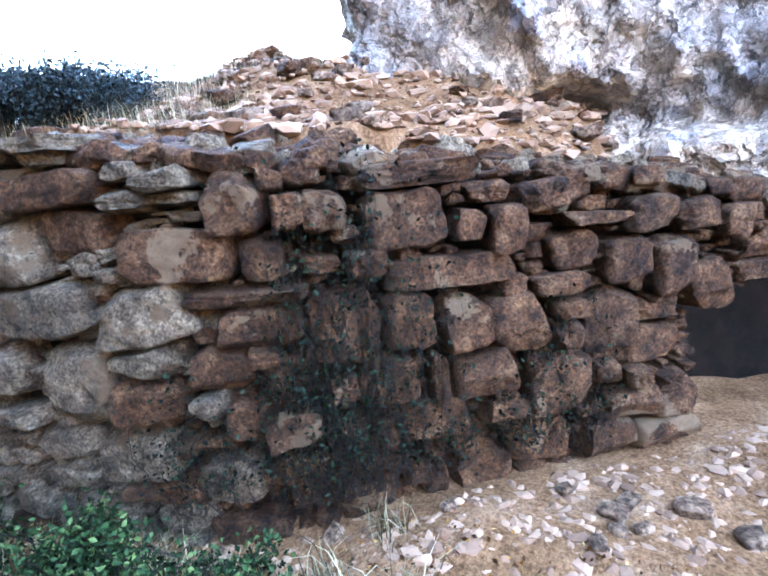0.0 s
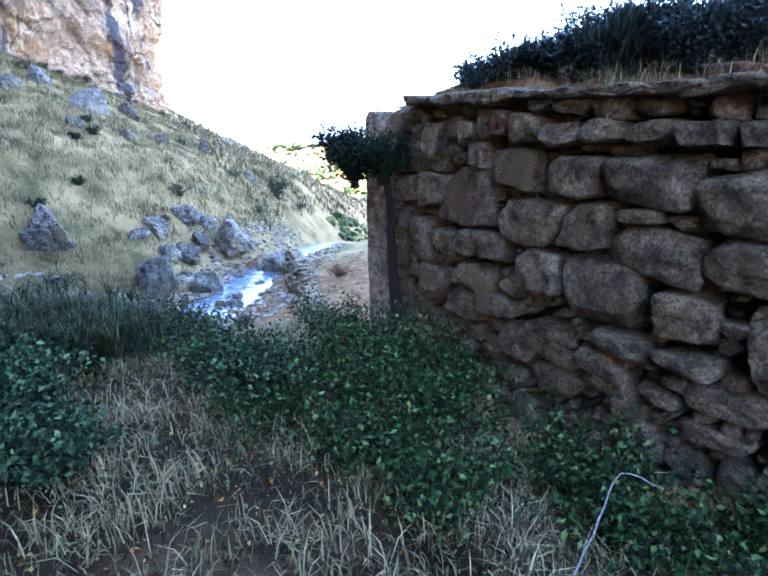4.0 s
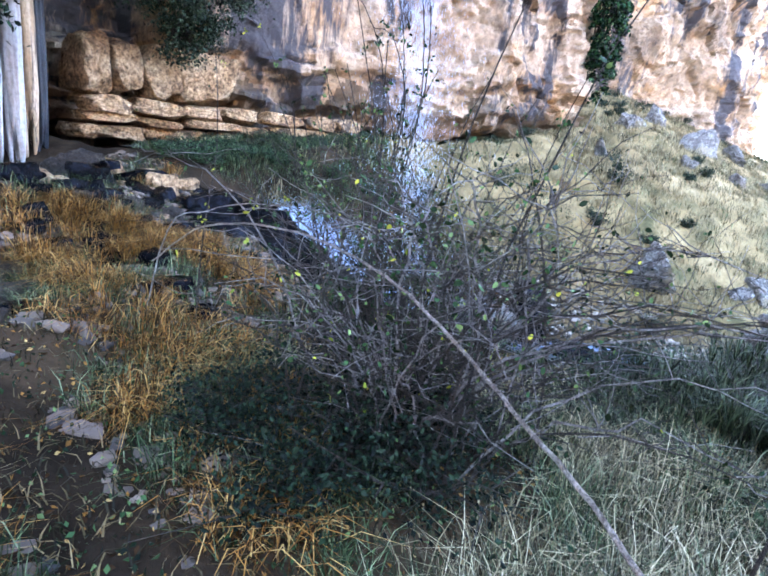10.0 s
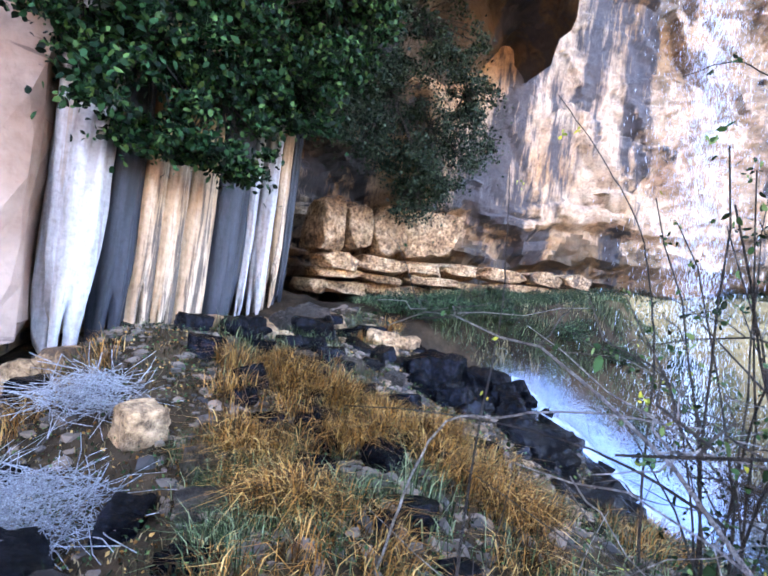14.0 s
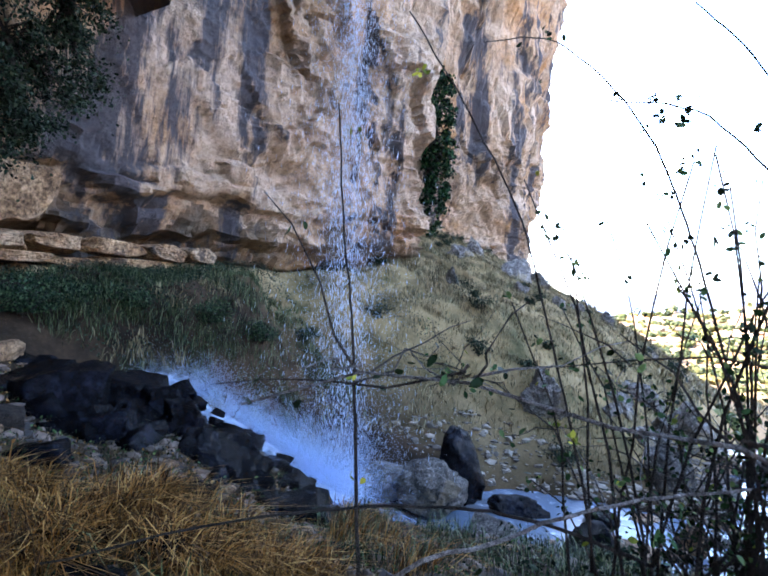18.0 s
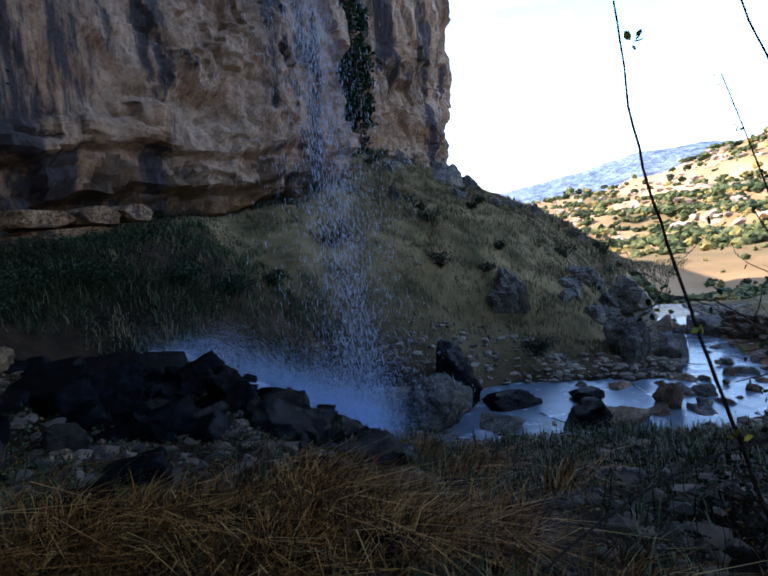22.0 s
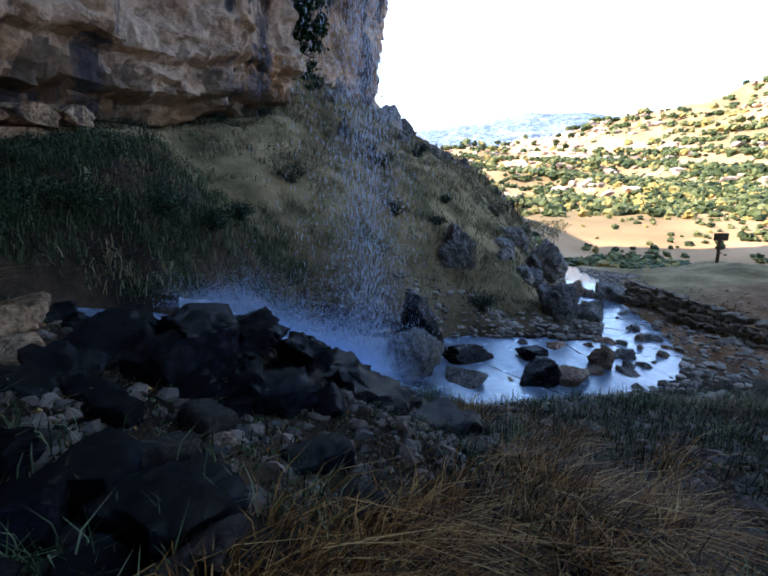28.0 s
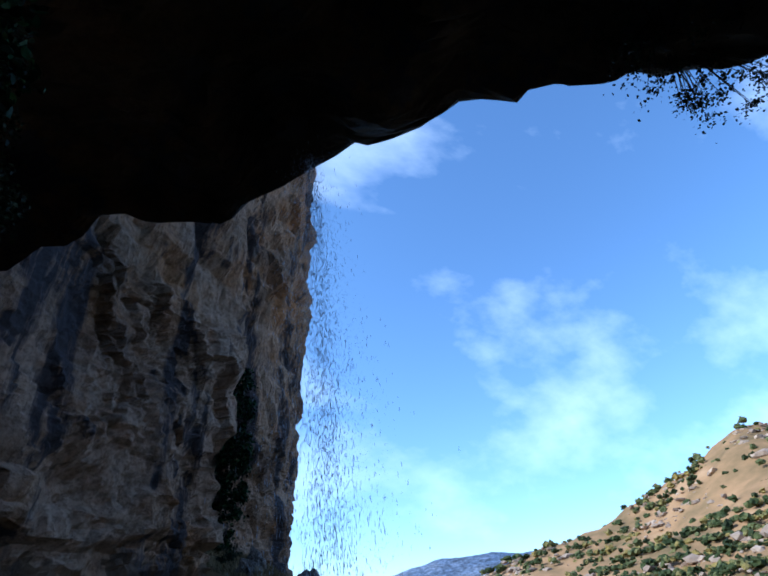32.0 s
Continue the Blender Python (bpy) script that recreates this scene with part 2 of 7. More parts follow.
def side_build(nt, bsdf):
    base = ramp(nt, tex(nt, 0.9, 7, 0.65).outputs[0], [(0.32, (0.17, 0.16, 0.15)), (0.48, (0.33, 0.315, 0.29)), (0.66, (0.47, 0.45, 0.415))]).outputs[0]
    warm = tex(nt, 0.42, 5, 0.6, (1, 1, 0.55))
    base = mix(nt, ramp(nt, warm.outputs[0], [(0.47, (0, 0, 0)), (0.6, (0.8, 0.8, 0.8))]).outputs[0], base, (0.42, 0.33, 0.225))
    # ochre weathered foot at the wall's end
    sep = nt.nodes.new("ShaderNodeSeparateXYZ")
    nt.links.new(nt.nodes.new("ShaderNodeNewGeometry").outputs["Position"], sep.inputs[0])
    low = node(nt, "ShaderNodeMapRange")
    low.inputs[1].default_value, low.inputs[2].default_value = 0.3, -0.1
    nt.links.new(sep.outputs["Z"], low.inputs[0])
    base = mix(nt, low.outputs[0], base, (0.46, 0.365, 0.26))
    # blue-white lime runs and grey water stains
    run = tex(nt, 0.85, 5, 0.6, (1, 1, 0.12))
    base = mix(nt, ramp(nt, run.outputs[0], [(0.57, (0, 0, 0)), (0.63, (0.9, 0.9, 0.9))]).outputs[0], base, (0.26, 0.34, 0.48))
    stain = tex(nt, 1.1, 6, 0.7, (1, 1, 0.25))
    base = mix(nt, ramp(nt, stain.outputs[0], [(0.62, (0, 0, 0)), (0.70, (0.75, 0.75, 0.75))]).outputs[0], base, (0.13, 0.15, 0.21))
    fine = tex(nt, 14, 8, 0.75)
    base = mix(nt, 0.6, base, ramp(nt, fine.outputs[0], [(0.38, (0.22, 0.21, 0.21)), (0.52, (1, 1, 1))]).outputs[0], "MULTIPLY")
    # broken chips, toned lighter and darker to paint facet shading, and the cracks between them
    co = nt.nodes.new("ShaderNodeTexCoord")
    warp = tex(nt, 3.0, 5, 0.65)
    add = nt.nodes.new("ShaderNodeVectorMath")
    add.operation = "MULTIPLY_ADD"
    nt.links.new(warp.outputs[1], add.inputs[0])
    add.inputs[1].default_value = (0.5, 0.5, 0.5)
    nt.links.new(co.outputs["Object"], add.inputs[2])
    skew = node(nt, "ShaderNodeMapping", Scale=(1, 1, 0.8), Rotation=(0.5, 0.3, 0))
    nt.links.new(add.outputs[0], skew.inputs[0])
    heights = []
    for scale, amount in ((3.2, 0.55), (8.5, 0.65)):
        chip = node(nt, "ShaderNodeTexVoronoi", Scale=scale)
        edge = node(nt, "ShaderNodeTexVoronoi", Scale=scale)
        edge.feature = "DISTANCE_TO_EDGE"
        nt.links.new(skew.outputs[0], chip.inputs["Vector"])
        nt.links.new(skew.outputs[0], edge.inputs["Vector"])
        tone = nt.nodes.new("ShaderNodeSeparateXYZ")
        nt.links.new(chip.outputs["Color"], tone.inputs[0])
        base = mix(nt, amount, base, ramp(nt, tone.outputs[0], [(0.0, (0.35, 0.34, 0.36)), (0.5, (0.95, 0.95, 0.95)), (1.0, (1.35, 1.33, 1.3))]).outputs[0], "MULTIPLY")
        base = mix(nt, 0.6, base, ramp(nt, edge.outputs[0], [(0.0, (0.2, 0.2, 0.23)), (0.06, (1, 1, 1))]).outputs[0], "MULTIPLY")
        heights.append(chip.outputs["Distance"])
    nt.links.new(base, bsdf.inputs["Base Color"])
    bsdf.inputs["Roughness"].default_value = 0.85
    bsdf.inputs["Specular IOR Level"].default_value = 0.2
    b1 = node(nt, "ShaderNodeBump", Strength=1.0, Distance=0.10)
    nt.links.new(heights[0], b1.inputs["Height"])
    b2 = node(nt, "ShaderNodeBump", Strength=1.0, Distance=0.04)
    nt.links.new(heights[1], b2.inputs["Height"])
    nt.links.new(b1.outputs[0], b2.inputs["Normal"])
    nt.links.new(b2.outputs[0], bsdf.inputs["Normal"])


MAT["side_cliff"] = material("pale_limestone_cliff", side_build)
# cliff rock in darker tones: the underside's shade is put into the colour
MAT["roof"] = material("shaded_cave_roof", cliff_build([(0.015, 0.013, 0.012), (0.04, 0.033, 0.026), (0.09, 0.065, 0.045), (0.07, 0.055, 0.045)], (0.10, 0.06, 0.03), -0.02, (0.12, 0.10, 0.09)))
MAT["wet_shade_cliff"] = material("wet_and_shaded_cliff", cliff_build([(0.02, 0.016, 0.013), (0.075, 0.055, 0.038), (0.20, 0.135, 0.08), (0.13, 0.10, 0.075)], (0.24, 0.13, 0.055), -0.01, (0.28, 0.23, 0.18)))


def ground_build(nt, bsdf):
    a = tex(nt, 0.8, 6, 0.65)
    base = ramp(nt, a.outputs[0], [(0.3, (0.007, 0.005, 0.0035)), (0.48, (0.024, 0.016, 0.010)), (0.62, (0.06, 0.038, 0.022)), (0.75, (0.02, 0.02, 0.009))]).outputs[0]
    fine = tex(nt, 14, 6, 0.75)
    base = mix(nt, 0.6, base, ramp(nt, fine.outputs[0], [(0.3, (0.3, 0.3, 0.3)), (0.7, (1, 1, 1))]).outputs[0], "MULTIPLY")
    big = tex(nt, 0.02, 6, 0.6)
    far = ramp(nt, big.outputs[0], [(0.35, (0.15, 0.105, 0.05)), (0.5, (0.31, 0.185, 0.09)), (0.68, (0.46, 0.295, 0.165))]).outputs[0]
    geo = nt.nodes.new("ShaderNodeNewGeometry")
    sep = nt.nodes.new("ShaderNodeSeparateXYZ")
    nt.links.new(geo.outputs["Position"], sep.inputs[0])
    soil = node(nt, "ShaderNodeMapRange")
    soil.inputs[1].default_value, soil.inputs[2].default_value = 2.2, 3.8
    nt.links.new(sep.outputs["X"], soil.inputs[0])
    ochre = ramp(nt, tex(nt, 2.5, 6, 0.7).outputs[0], [(0.3, (0.08, 0.042, 0.018)), (0.5, (0.20, 0.11, 0.052)), (0.7, (0.33, 0.205, 0.115))]).outputs[0]
    ochre = mix(nt, 0.8, ochre, ramp(nt, tex(nt, 40, 6, 0.8).outputs[0], [(0.36, (0.2, 0.18, 0.16)), (0.6, (1, 1, 1))]).outputs[0], "MULTIPLY")
    base = mix(nt, soil.outputs[0], base, ochre)
    turf = node(nt, "ShaderNodeMapRange")
    turf.inputs[1].default_value, turf.inputs[2].default_value = 14.5, 18.0
    nt.links.new(sep.outputs["Y"], turf.inputs[0])
    straw = ramp(nt, tex(nt, 0.55, 7, 0.7).outputs[0], [(0.34, (0.075, 0.068, 0.03)), (0.5, (0.22, 0.16, 0.075)), (0.66, (0.34, 0.25, 0.13))]).outputs[0]
    straw = mix(nt, 0.6, straw, ramp(nt, fine.outputs[0], [(0.3, (0.3, 0.3, 0.3)), (0.7, (1, 1, 1))]).outputs[0], "MULTIPLY")
    base = mix(nt, turf.outputs[0], base, straw)
    ln = nt.nodes.new("ShaderNodeVectorMath")
    ln.operation = "LENGTH"
    nt.links.new(geo.outputs["Position"], ln.inputs[0])
    mr = node(nt, "ShaderNodeMapRange")
    mr.inputs[1].default_value, mr.inputs[2].default_value = 28, 60
    nt.links.new(ln.outputs["Value"], mr.inputs[0])
    base = mix(nt, mr.outputs[0], base, far)
    nt.links.new(base, bsdf.inputs["Base Color"])
    bsdf.inputs["Roughness"].default_value = 0.95
    bsdf.inputs["Specular IOR Level"].default_value = 0.05
    bump(nt, bsdf, fine.outputs[0], 0.6, 0.03)


MAT["ground"] = material("earth", ground_build)
MAT["wall_stone"] = stone_mat("wall_limestone", (0.05, 0.038, 0.024), (0.185, 0.142, 0.09), (0.35, 0.275, 0.18), 7, stain=(0.13, 0.085, 0.045), stain_amount=0.0, space="World", relief=0.03, spread=0.22)
MAT["rust_stone"] = stone_mat("rusty_limestone", (0.022, 0.010, 0.004), (0.105, 0.048, 0.019), (0.215, 0.118, 0.056), 7, stain=(0.17, 0.115, 0.065), stain_amount=-0.03, space="World", relief=0.03, spread=0.28)
MAT["rubble"] = stone_mat("pale_rubble", (0.16, 0.10, 0.062), (0.31, 0.205, 0.13), (0.43, 0.32, 0.225), 4, spread=0.35)
MAT["boulder"] = stone_mat("grey_boulder", (0.09, 0.085, 0.075), (0.19, 0.175, 0.155), (0.31, 0.29, 0.26), 2.5, stain=(0.20, 0.16, 0.10))
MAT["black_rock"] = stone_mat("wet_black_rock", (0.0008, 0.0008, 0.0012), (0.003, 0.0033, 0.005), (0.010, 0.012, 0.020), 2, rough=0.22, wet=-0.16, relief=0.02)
MAT["concrete"] = stone_mat("old_plaster", (0.24, 0.18, 0.13), (0.38, 0.29, 0.22), (0.48, 0.39, 0.31), 1.5)


def water_build(nt, bsdf):
    bsdf.inputs["Base Color"].default_value = (0.10, 0.13, 0.15, 1)
    bsdf.inputs["Roughness"].default_value = 0.2
    bsdf.inputs["IOR"].default_value = 1.33
    bsdf.inputs["Specular IOR Level"].default_value = 0.9
    n = tex(nt, 5.0, 3, 0.6)
    foam = tex(nt, 2.2, 6, 0.7)
    col = mix(nt, ramp(nt, foam.outputs[0], [(0.56, (0, 0, 0)), (0.72, (1, 1, 1))]).outputs[0], (0.09, 0.12, 0.16), (0.42, 0.50, 0.60))
    nt.links.new(col, bsdf.inputs["Base Color"])
    bump(nt, bsdf, n.outputs[0], 0.35, 0.04)


MAT["water"] = material("stream_water", water_build)


def spray_build(nt, bsdf):
    bsdf.inputs["Base Color"].default_value = (0.50, 0.58, 0.70, 1)
    bsdf.inputs["Roughness"].default_value = 0.25
    bsdf.inputs["Transmission Weight"].default_value = 0.15
    bsdf.inputs["IOR"].default_value = 1.33


MAT["spray"] = material("water_spray", spray_build)
MAT["bark"] = stone_mat("bark", (0.008, 0.006, 0.005), (0.026, 0.019, 0.014), (0.07, 0.052, 0.04), 20)
MAT["grey_twig"] = stone_mat("grey_twig", (0.09, 0.08, 0.075), (0.18, 0.16, 0.15), (0.32, 0.30, 0.28), 18)
MAT["wood_post"] = stone_mat("weathered_wood", (0.08, 0.05, 0.03), (0.16, 0.10, 0.06), (0.24, 0.17, 0.11), 12)
MAT["bramble_leaf"] = leaf_mat("bramble_leaf", (0.007, 0.018, 0.006), (0.03, 0.07, 0.024), (0.10, 0.15, 0.05))
# ivy's dark green, taken near black to paint the bramble's inner shade too
MAT["ivy_and_shade_leaf"] = leaf_mat("ivy_and_shade_leaf", (0.002, 0.005, 0.003), (0.010, 0.022, 0.011))
MAT["fig_leaf"] = leaf_mat("fig_leaf", (0.002, 0.010, 0.004), (0.013, 0.048, 0.017), (0.05, 0.10, 0.03))
MAT["yellow_leaf"] = leaf_mat("yellow_leaf", (0.16, 0.20, 0.03), (0.35, 0.33, 0.04))
MAT["shrub_leaf"] = leaf_mat("dark_shrub_leaf", (0.008, 0.016, 0.010), (0.035, 0.055, 0.032))
MAT["bush_leaf"] = leaf_mat("bush_leaf", (0.006, 0.015, 0.008), (0.032, 0.065, 0.03), (0.09, 0.14, 0.07))
MAT["crest_leaf"] = leaf_mat("crest_shrub_leaf", (0.012, 0.022, 0.022), (0.045, 0.07, 0.075))
MAT["grey_leaf"] = leaf_mat("grey_green_leaf", (0.010, 0.017, 0.008), (0.05, 0.07, 0.036), (0.11, 0.13, 0.075))
MAT["hill_tree"] = leaf_mat("hill_tree_leaf", (0.05, 0.065, 0.022), (0.13, 0.135, 0.05), (0.27, 0.20, 0.06))
MAT["green_grass"] = leaf_mat("green_grass", (0.010, 0.02, 0.007), (0.065, 0.095, 0.042), (0.19, 0.22, 0.12))
MAT["pale_grass"] = leaf_mat("pale_dry_grass", (0.04, 0.035, 0.018), (0.25, 0.21, 0.115), (0.47, 0.41, 0.255))
MAT["slope_grass"] = leaf_mat("slope_grass", (0.12, 0.10, 0.05), (0.205, 0.165, 0.088), (0.31, 0.26, 0.155))
MAT["litter"] = leaf_mat("trampled_litter", (0.015, 0.012, 0.006), (0.075, 0.055, 0.025), (0.20, 0.145, 0.07))
MAT["rust_grass"] = leaf_mat("rust_dry_grass", (0.038, 0.016, 0.004), (0.28, 0.13, 0.03), (0.44, 0.28, 0.10))

# ---- mesh helpers ----


def mesh_from(name, verts, faces, mat, smooth=False):
    me = bpy.data.meshes.new(name)
    me.from_pydata(np.asarray(verts, float).tolist(), [], faces if isinstance(faces, list) else faces.tolist())
    me.materials.append(mat)
    if smooth:
        me.polygons.foreach_set("use_smooth", [True] * len(me.polygons))
    me.update()
    return me


def part(name, me, parent, label="", m=None):
    ob = new(name, me)
    ob.parent = parent
    if m is not None:
        ob.matrix_basis = m
    return tagged(ob, label)


def thing(name, me=None, label="", category="", group="", kind="", m=None):
    ob = new(name, me)
    if m is not None:
        ob.matrix_basis = m
    return tagged(ob, label, category, group, kind)


def ico(level):
    bm = bmesh.new()
    bmesh.ops.create_icosphere(bm, subdivisions=level, radius=1)
    v = np.array([p.co for p in bm.verts])
    f = np.array([[p.index for p in q.verts] for q in bm.faces])
    bm.free()
    return v, f


ICO = {n: ico(n) for n in (1, 2, 3, 4)}


def rock_points(seed, level=3, planes=14, box=0.0, rough=0.06):
    """A broken stone of about unit radius: a ball cut by random planes, then roughened. box: how far it keeps to a block."""
    rs = np.random.RandomState(seed)
    v, f = ICO[level]
    n = rs.normal(size=(planes, 3))
    n /= np.linalg.norm(n, axis=1, keepdims=True)
    d = rs.uniform(0.62, 0.98, planes)
    if box:
        e = np.vstack([np.eye(3), -np.eye(3)]) + rs.normal(scale=0.10, size=(6, 3))
        n = np.vstack([n, e / np.linalg.norm(e, axis=1, keepdims=True)])
        d = np.r_[np.maximum(d, box + 0.12), rs.uniform(0.8, 0.95, 6) * box]
    c = v @ n.T
    r = np.where(c > 0.05, d / np.maximum(c, 0.05), 9.0).min(1)
    r = np.minimum(r, 1.35)
    p = v * r[:, None]
    p *= 1 + rough * fbm(p * 2.2 + seed, 3, seed)[:, None] + rough * 0.5 * vnoise(p * 9 + seed, seed)[:, None] - rough * 0.7 * np.abs(vnoise(p * 4.5 + seed, seed + 3))[:, None]
    return p, f


def rock_mesh(name, seed, mat, size=(1, 1, 1), level=3, planes=14, box=0.0, rough=0.06):
    p, f = rock_points(seed, level, planes, box, rough)
    return mesh_from(name, p * np.array(size), f, mat)


def block_mesh(seed, mat, square=0.0):
    """A roughly squared wall stone of half-size 1: a block with skewed faces, broken corners and a pitted front."""
    r = np.random.RandomState(seed)
    v, f = ICO[4]
    k = r.uniform(7.0, 12.0) + square
    p = v / (np.abs(v) ** k).sum(1, keepdims=True) ** (1 / k)
    for _ in range(r.randint(7, 12)):
        n = r.normal(size=3) * np.array([1, 0.7, 1])
        n /= np.linalg.norm(n)
        d = np.abs(n).sum() * r.uniform(0.62, 0.86)
        over = np.maximum(p @ n - d, 0)
        p = p - over[:, None] * n
    p[:, 0] *= 1 + r.uniform(-0.16, 0.16) * p[:, 2]
    p[:, 2] *= 1 + r.uniform(-0.16, 0.16) * p[:, 0]
    p[:, 2] += r.uniform(-0.12, 0.12) * p[:, 0]
    q = p * np.array([1.0, 0.6, 0.7])
    p = p * (1 + 0.05 * fbm(q * 1.7 + seed, 3, seed)[:, None]) + 0.045 * np.stack([vnoise(q * 4 + seed + 9 * i, seed + i) for i in range(3)], 1) - 0.06 * v * np.abs(vnoise(q * 7 + seed, seed + 5))[:, None] + 0.02 * v * vnoise(q * 15 + seed, seed + 6)[:, None]
    return mesh_from("wall_stone", p, f, mat)


def tube(points, r0, r1, sides=5):
    """A tapered stem along points: vertices and faces."""
    p = np.asarray(points, float)
    n = len(p)
    t = np.gradient(p, axis=0)
    t /= np.linalg.norm(t, axis=1, keepdims=True) + 1e-9
    a = np.cross(t, (0.31, 0.17, 0.94))
    a /= np.linalg.norm(a, axis=1, keepdims=True) + 1e-9
    b = np.cross(t, a)
    r = np.linspace(r0, r1, n)[:, None, None]
    ang = np.linspace(0, 2 * np.pi, sides, endpoint=False)
    v = p[:, None] + r * (a[:, None] * np.cos(ang)[None, :, None] + b[:, None] * np.sin(ang)[None, :, None])
    i = np.arange(n - 1)[:, None] * sides
    j = np.arange(sides)[None]
    k = (j + 1) % sides
    f = np.stack([i + j, i + k, i + sides + k, i + sides + j], -1).reshape(-1, 4)
    return v.reshape(-1, 3), f


def joined(pieces):
    """Several (vertices, faces) as one, faces of one size."""
    vs, fs, o = [], [], 0
    for v, f in pieces:
        vs.append(v)
        fs.append(np.asarray(f) + o)
        o += len(v)
    return np.vstack(vs), np.vstack(fs)


def leaves(centres, size, rs, fold=0.25, aspect=0.62):
    """A folded pointed leaf of two quads at each centre, turned at random."""
    n = len(centres)
    q = rs.normal(size=(n, 3))
    u = q / np.linalg.norm(q, axis=1, keepdims=True)
    w = np.cross(u, rs.normal(size=(n, 3)))
    w /= np.linalg.norm(w, axis=1, keepdims=True) + 1e-9
    h = np.cross(u, w)
    s = (size * rs.uniform(0.55, 1.25, n))[:, None]
    c = np.asarray(centres)
    a0, a1 = c - u * s * 0.5, c + u * s * 0.5
    l = c + w * s * aspect * 0.5 + h * s * fold * 0.5
    r = c - w * s * aspect * 0.5 + h * s * fold * 0.5
    v = np.stack([a0, l, a1, r], 1).reshape(-1, 3)
    i = np.arange(n)[:, None] * 4
    f = np.vstack([i + np.array([[0, 1, 2]]), i + np.array([[0, 2, 3]])])
    return v, f


def shaped_leaves(centres, size, rs, fold=0.22, aspect=0.6):
    """Leaves with a rounded blade and a drawn-out tip, six vertices each, folded along the midrib."""
    n = len(centres)
    u = rs.normal(size=(n, 3))
    u /= np.linalg.norm(u, axis=1, keepdims=True)
    w = np.cross(u, rs.normal(size=(n, 3)))
    w /= np.linalg.norm(w, axis=1, keepdims=True) + 1e-9
    h = np.cross(u, w)
    s = (size * rs.uniform(0.55, 1.25, n))[:, None]
    c = np.asarray(centres)
    p = []
    for a, b in ((-0.5, 0), (-0.28, 0.42), (0.12, 0.45), (0.5, 0), (0.12, -0.45), (-0.28, -0.42)):
        p.append(c + u * s * a + w * s * b * aspect + h * s * fold * abs(b) + h * s * 0.12 * max(a, 0))
    v = np.stack(p, 1).reshape(-1, 3)
    i = np.arange(n)[:, None] * 6
    f = np.vstack([i + np.array([t]) for t in ((0, 1, 5), (1, 2, 3), (1, 3, 5), (3, 4, 5))])
    return v, f


def blades(roots, height, rs, lean=0.5, width=0.006, wind=(0, 0)):
    """Bent grass blades: five vertices and three triangles each."""
    n = len(roots)
    h = (height * rs.uniform(0.5, 1.2, n))[:, None]
    az = rs.uniform(0, 2 * np.pi, n)
    d = np.stack([np.cos(az), np.sin(az), 0 * az], 1)
    bend = (lean * rs.uniform(0.2, 1.3, n))[:, None]
    wd = np.array([wind[0], wind[1], 0.0])
    off = (d + wd) * bend * h
    side = np.stack([-np.sin(az), np.cos(az), 0 * az], 1) * width * rs.uniform(0.6, 1.4, n)[:, None]
    r = np.asarray(roots)
    up = np.array([0, 0, 1.0])
    m = r + off * 0.35 + up * h * 0.62
    t = r + off + up * h * (1 - 0.25 * bend)
    v = np.stack([r - side, r + side, m - side * 0.8, m + side * 0.8, t], 1).reshape(-1, 3)
    i = np.arange(n)[:, None] * 5
    f = np.vstack([i + np.array([[0, 1, 3]]), i + np.array([[0, 3, 2]]), i + np.array([[2, 3, 4]])])
    return v, f


# ---- the lie of the land ----
STREAM = np.array([(-10.6, 9.3, -0.9), (-8.6, 9.75, -1.45), (-6.4, 10.7, -2.9), (-4.4, 12.0, -3.9), (-2.2, 13.1, -4.15), (0.5, 12.6, -4.15), (2.2, 12.9, -4.2),
                   (3.7, 14.6, -4.3), (5.6, 18.4, -4.45), (7.6, 21.0, -4.6), (12, 28, -5.6), (22, 40, -8.5), (50, 66, -15), (110, 110, -24), (240, 190, -34), (700, 600, -40)], float)
HALF = np.array([0.3, 0.4, 0.7, 1.3, 2.0, 1.6, 1.05, 0.8, 0.9, 0.8, 0.9, 1.0, 2, 3, 3, 3])
WALL = np.array([(6.2, -3.1), (5.05, -1.6), (4.2, -0.55), (3.82, 0.6), (3.66, 2.0), (3.66, 3.4), (3.72, 4.9)], float)
WALL_TOP = np.array([-0.42, -0.08, 0.1, 0.26, 0.34, 0.42, 0.5])


def along(line, x, y):
    """Distance to a line of points, signed (positive to its left), and how far along it, as a fraction of its points."""
    best = np.full(x.shape, 1e9)
    sign = np.ones(x.shape)
    where = np.zeros(x.shape)
    for i in range(len(line) - 1):
        a, b = line[i, :2], line[i + 1, :2]
        e = b - a
        u = np.clip(((x - a[0]) * e[0] + (y - a[1]) * e[1]) / (e @ e), 0, 1)
        dx, dy = x - a[0] - u * e[0], y - a[1] - u * e[1]
        d = np.hypot(dx, dy)
        near = d < best
        best = np.where(near, d, best)
        where = np.where(near, i + u, where)
        sign = np.where(near, np.sign(e[0] * dy - e[1] * dx + 1e-9), sign)
    return best, sign, where


def lerp_at(values, where):
    return np.interp(where, np.arange(len(values)), values)


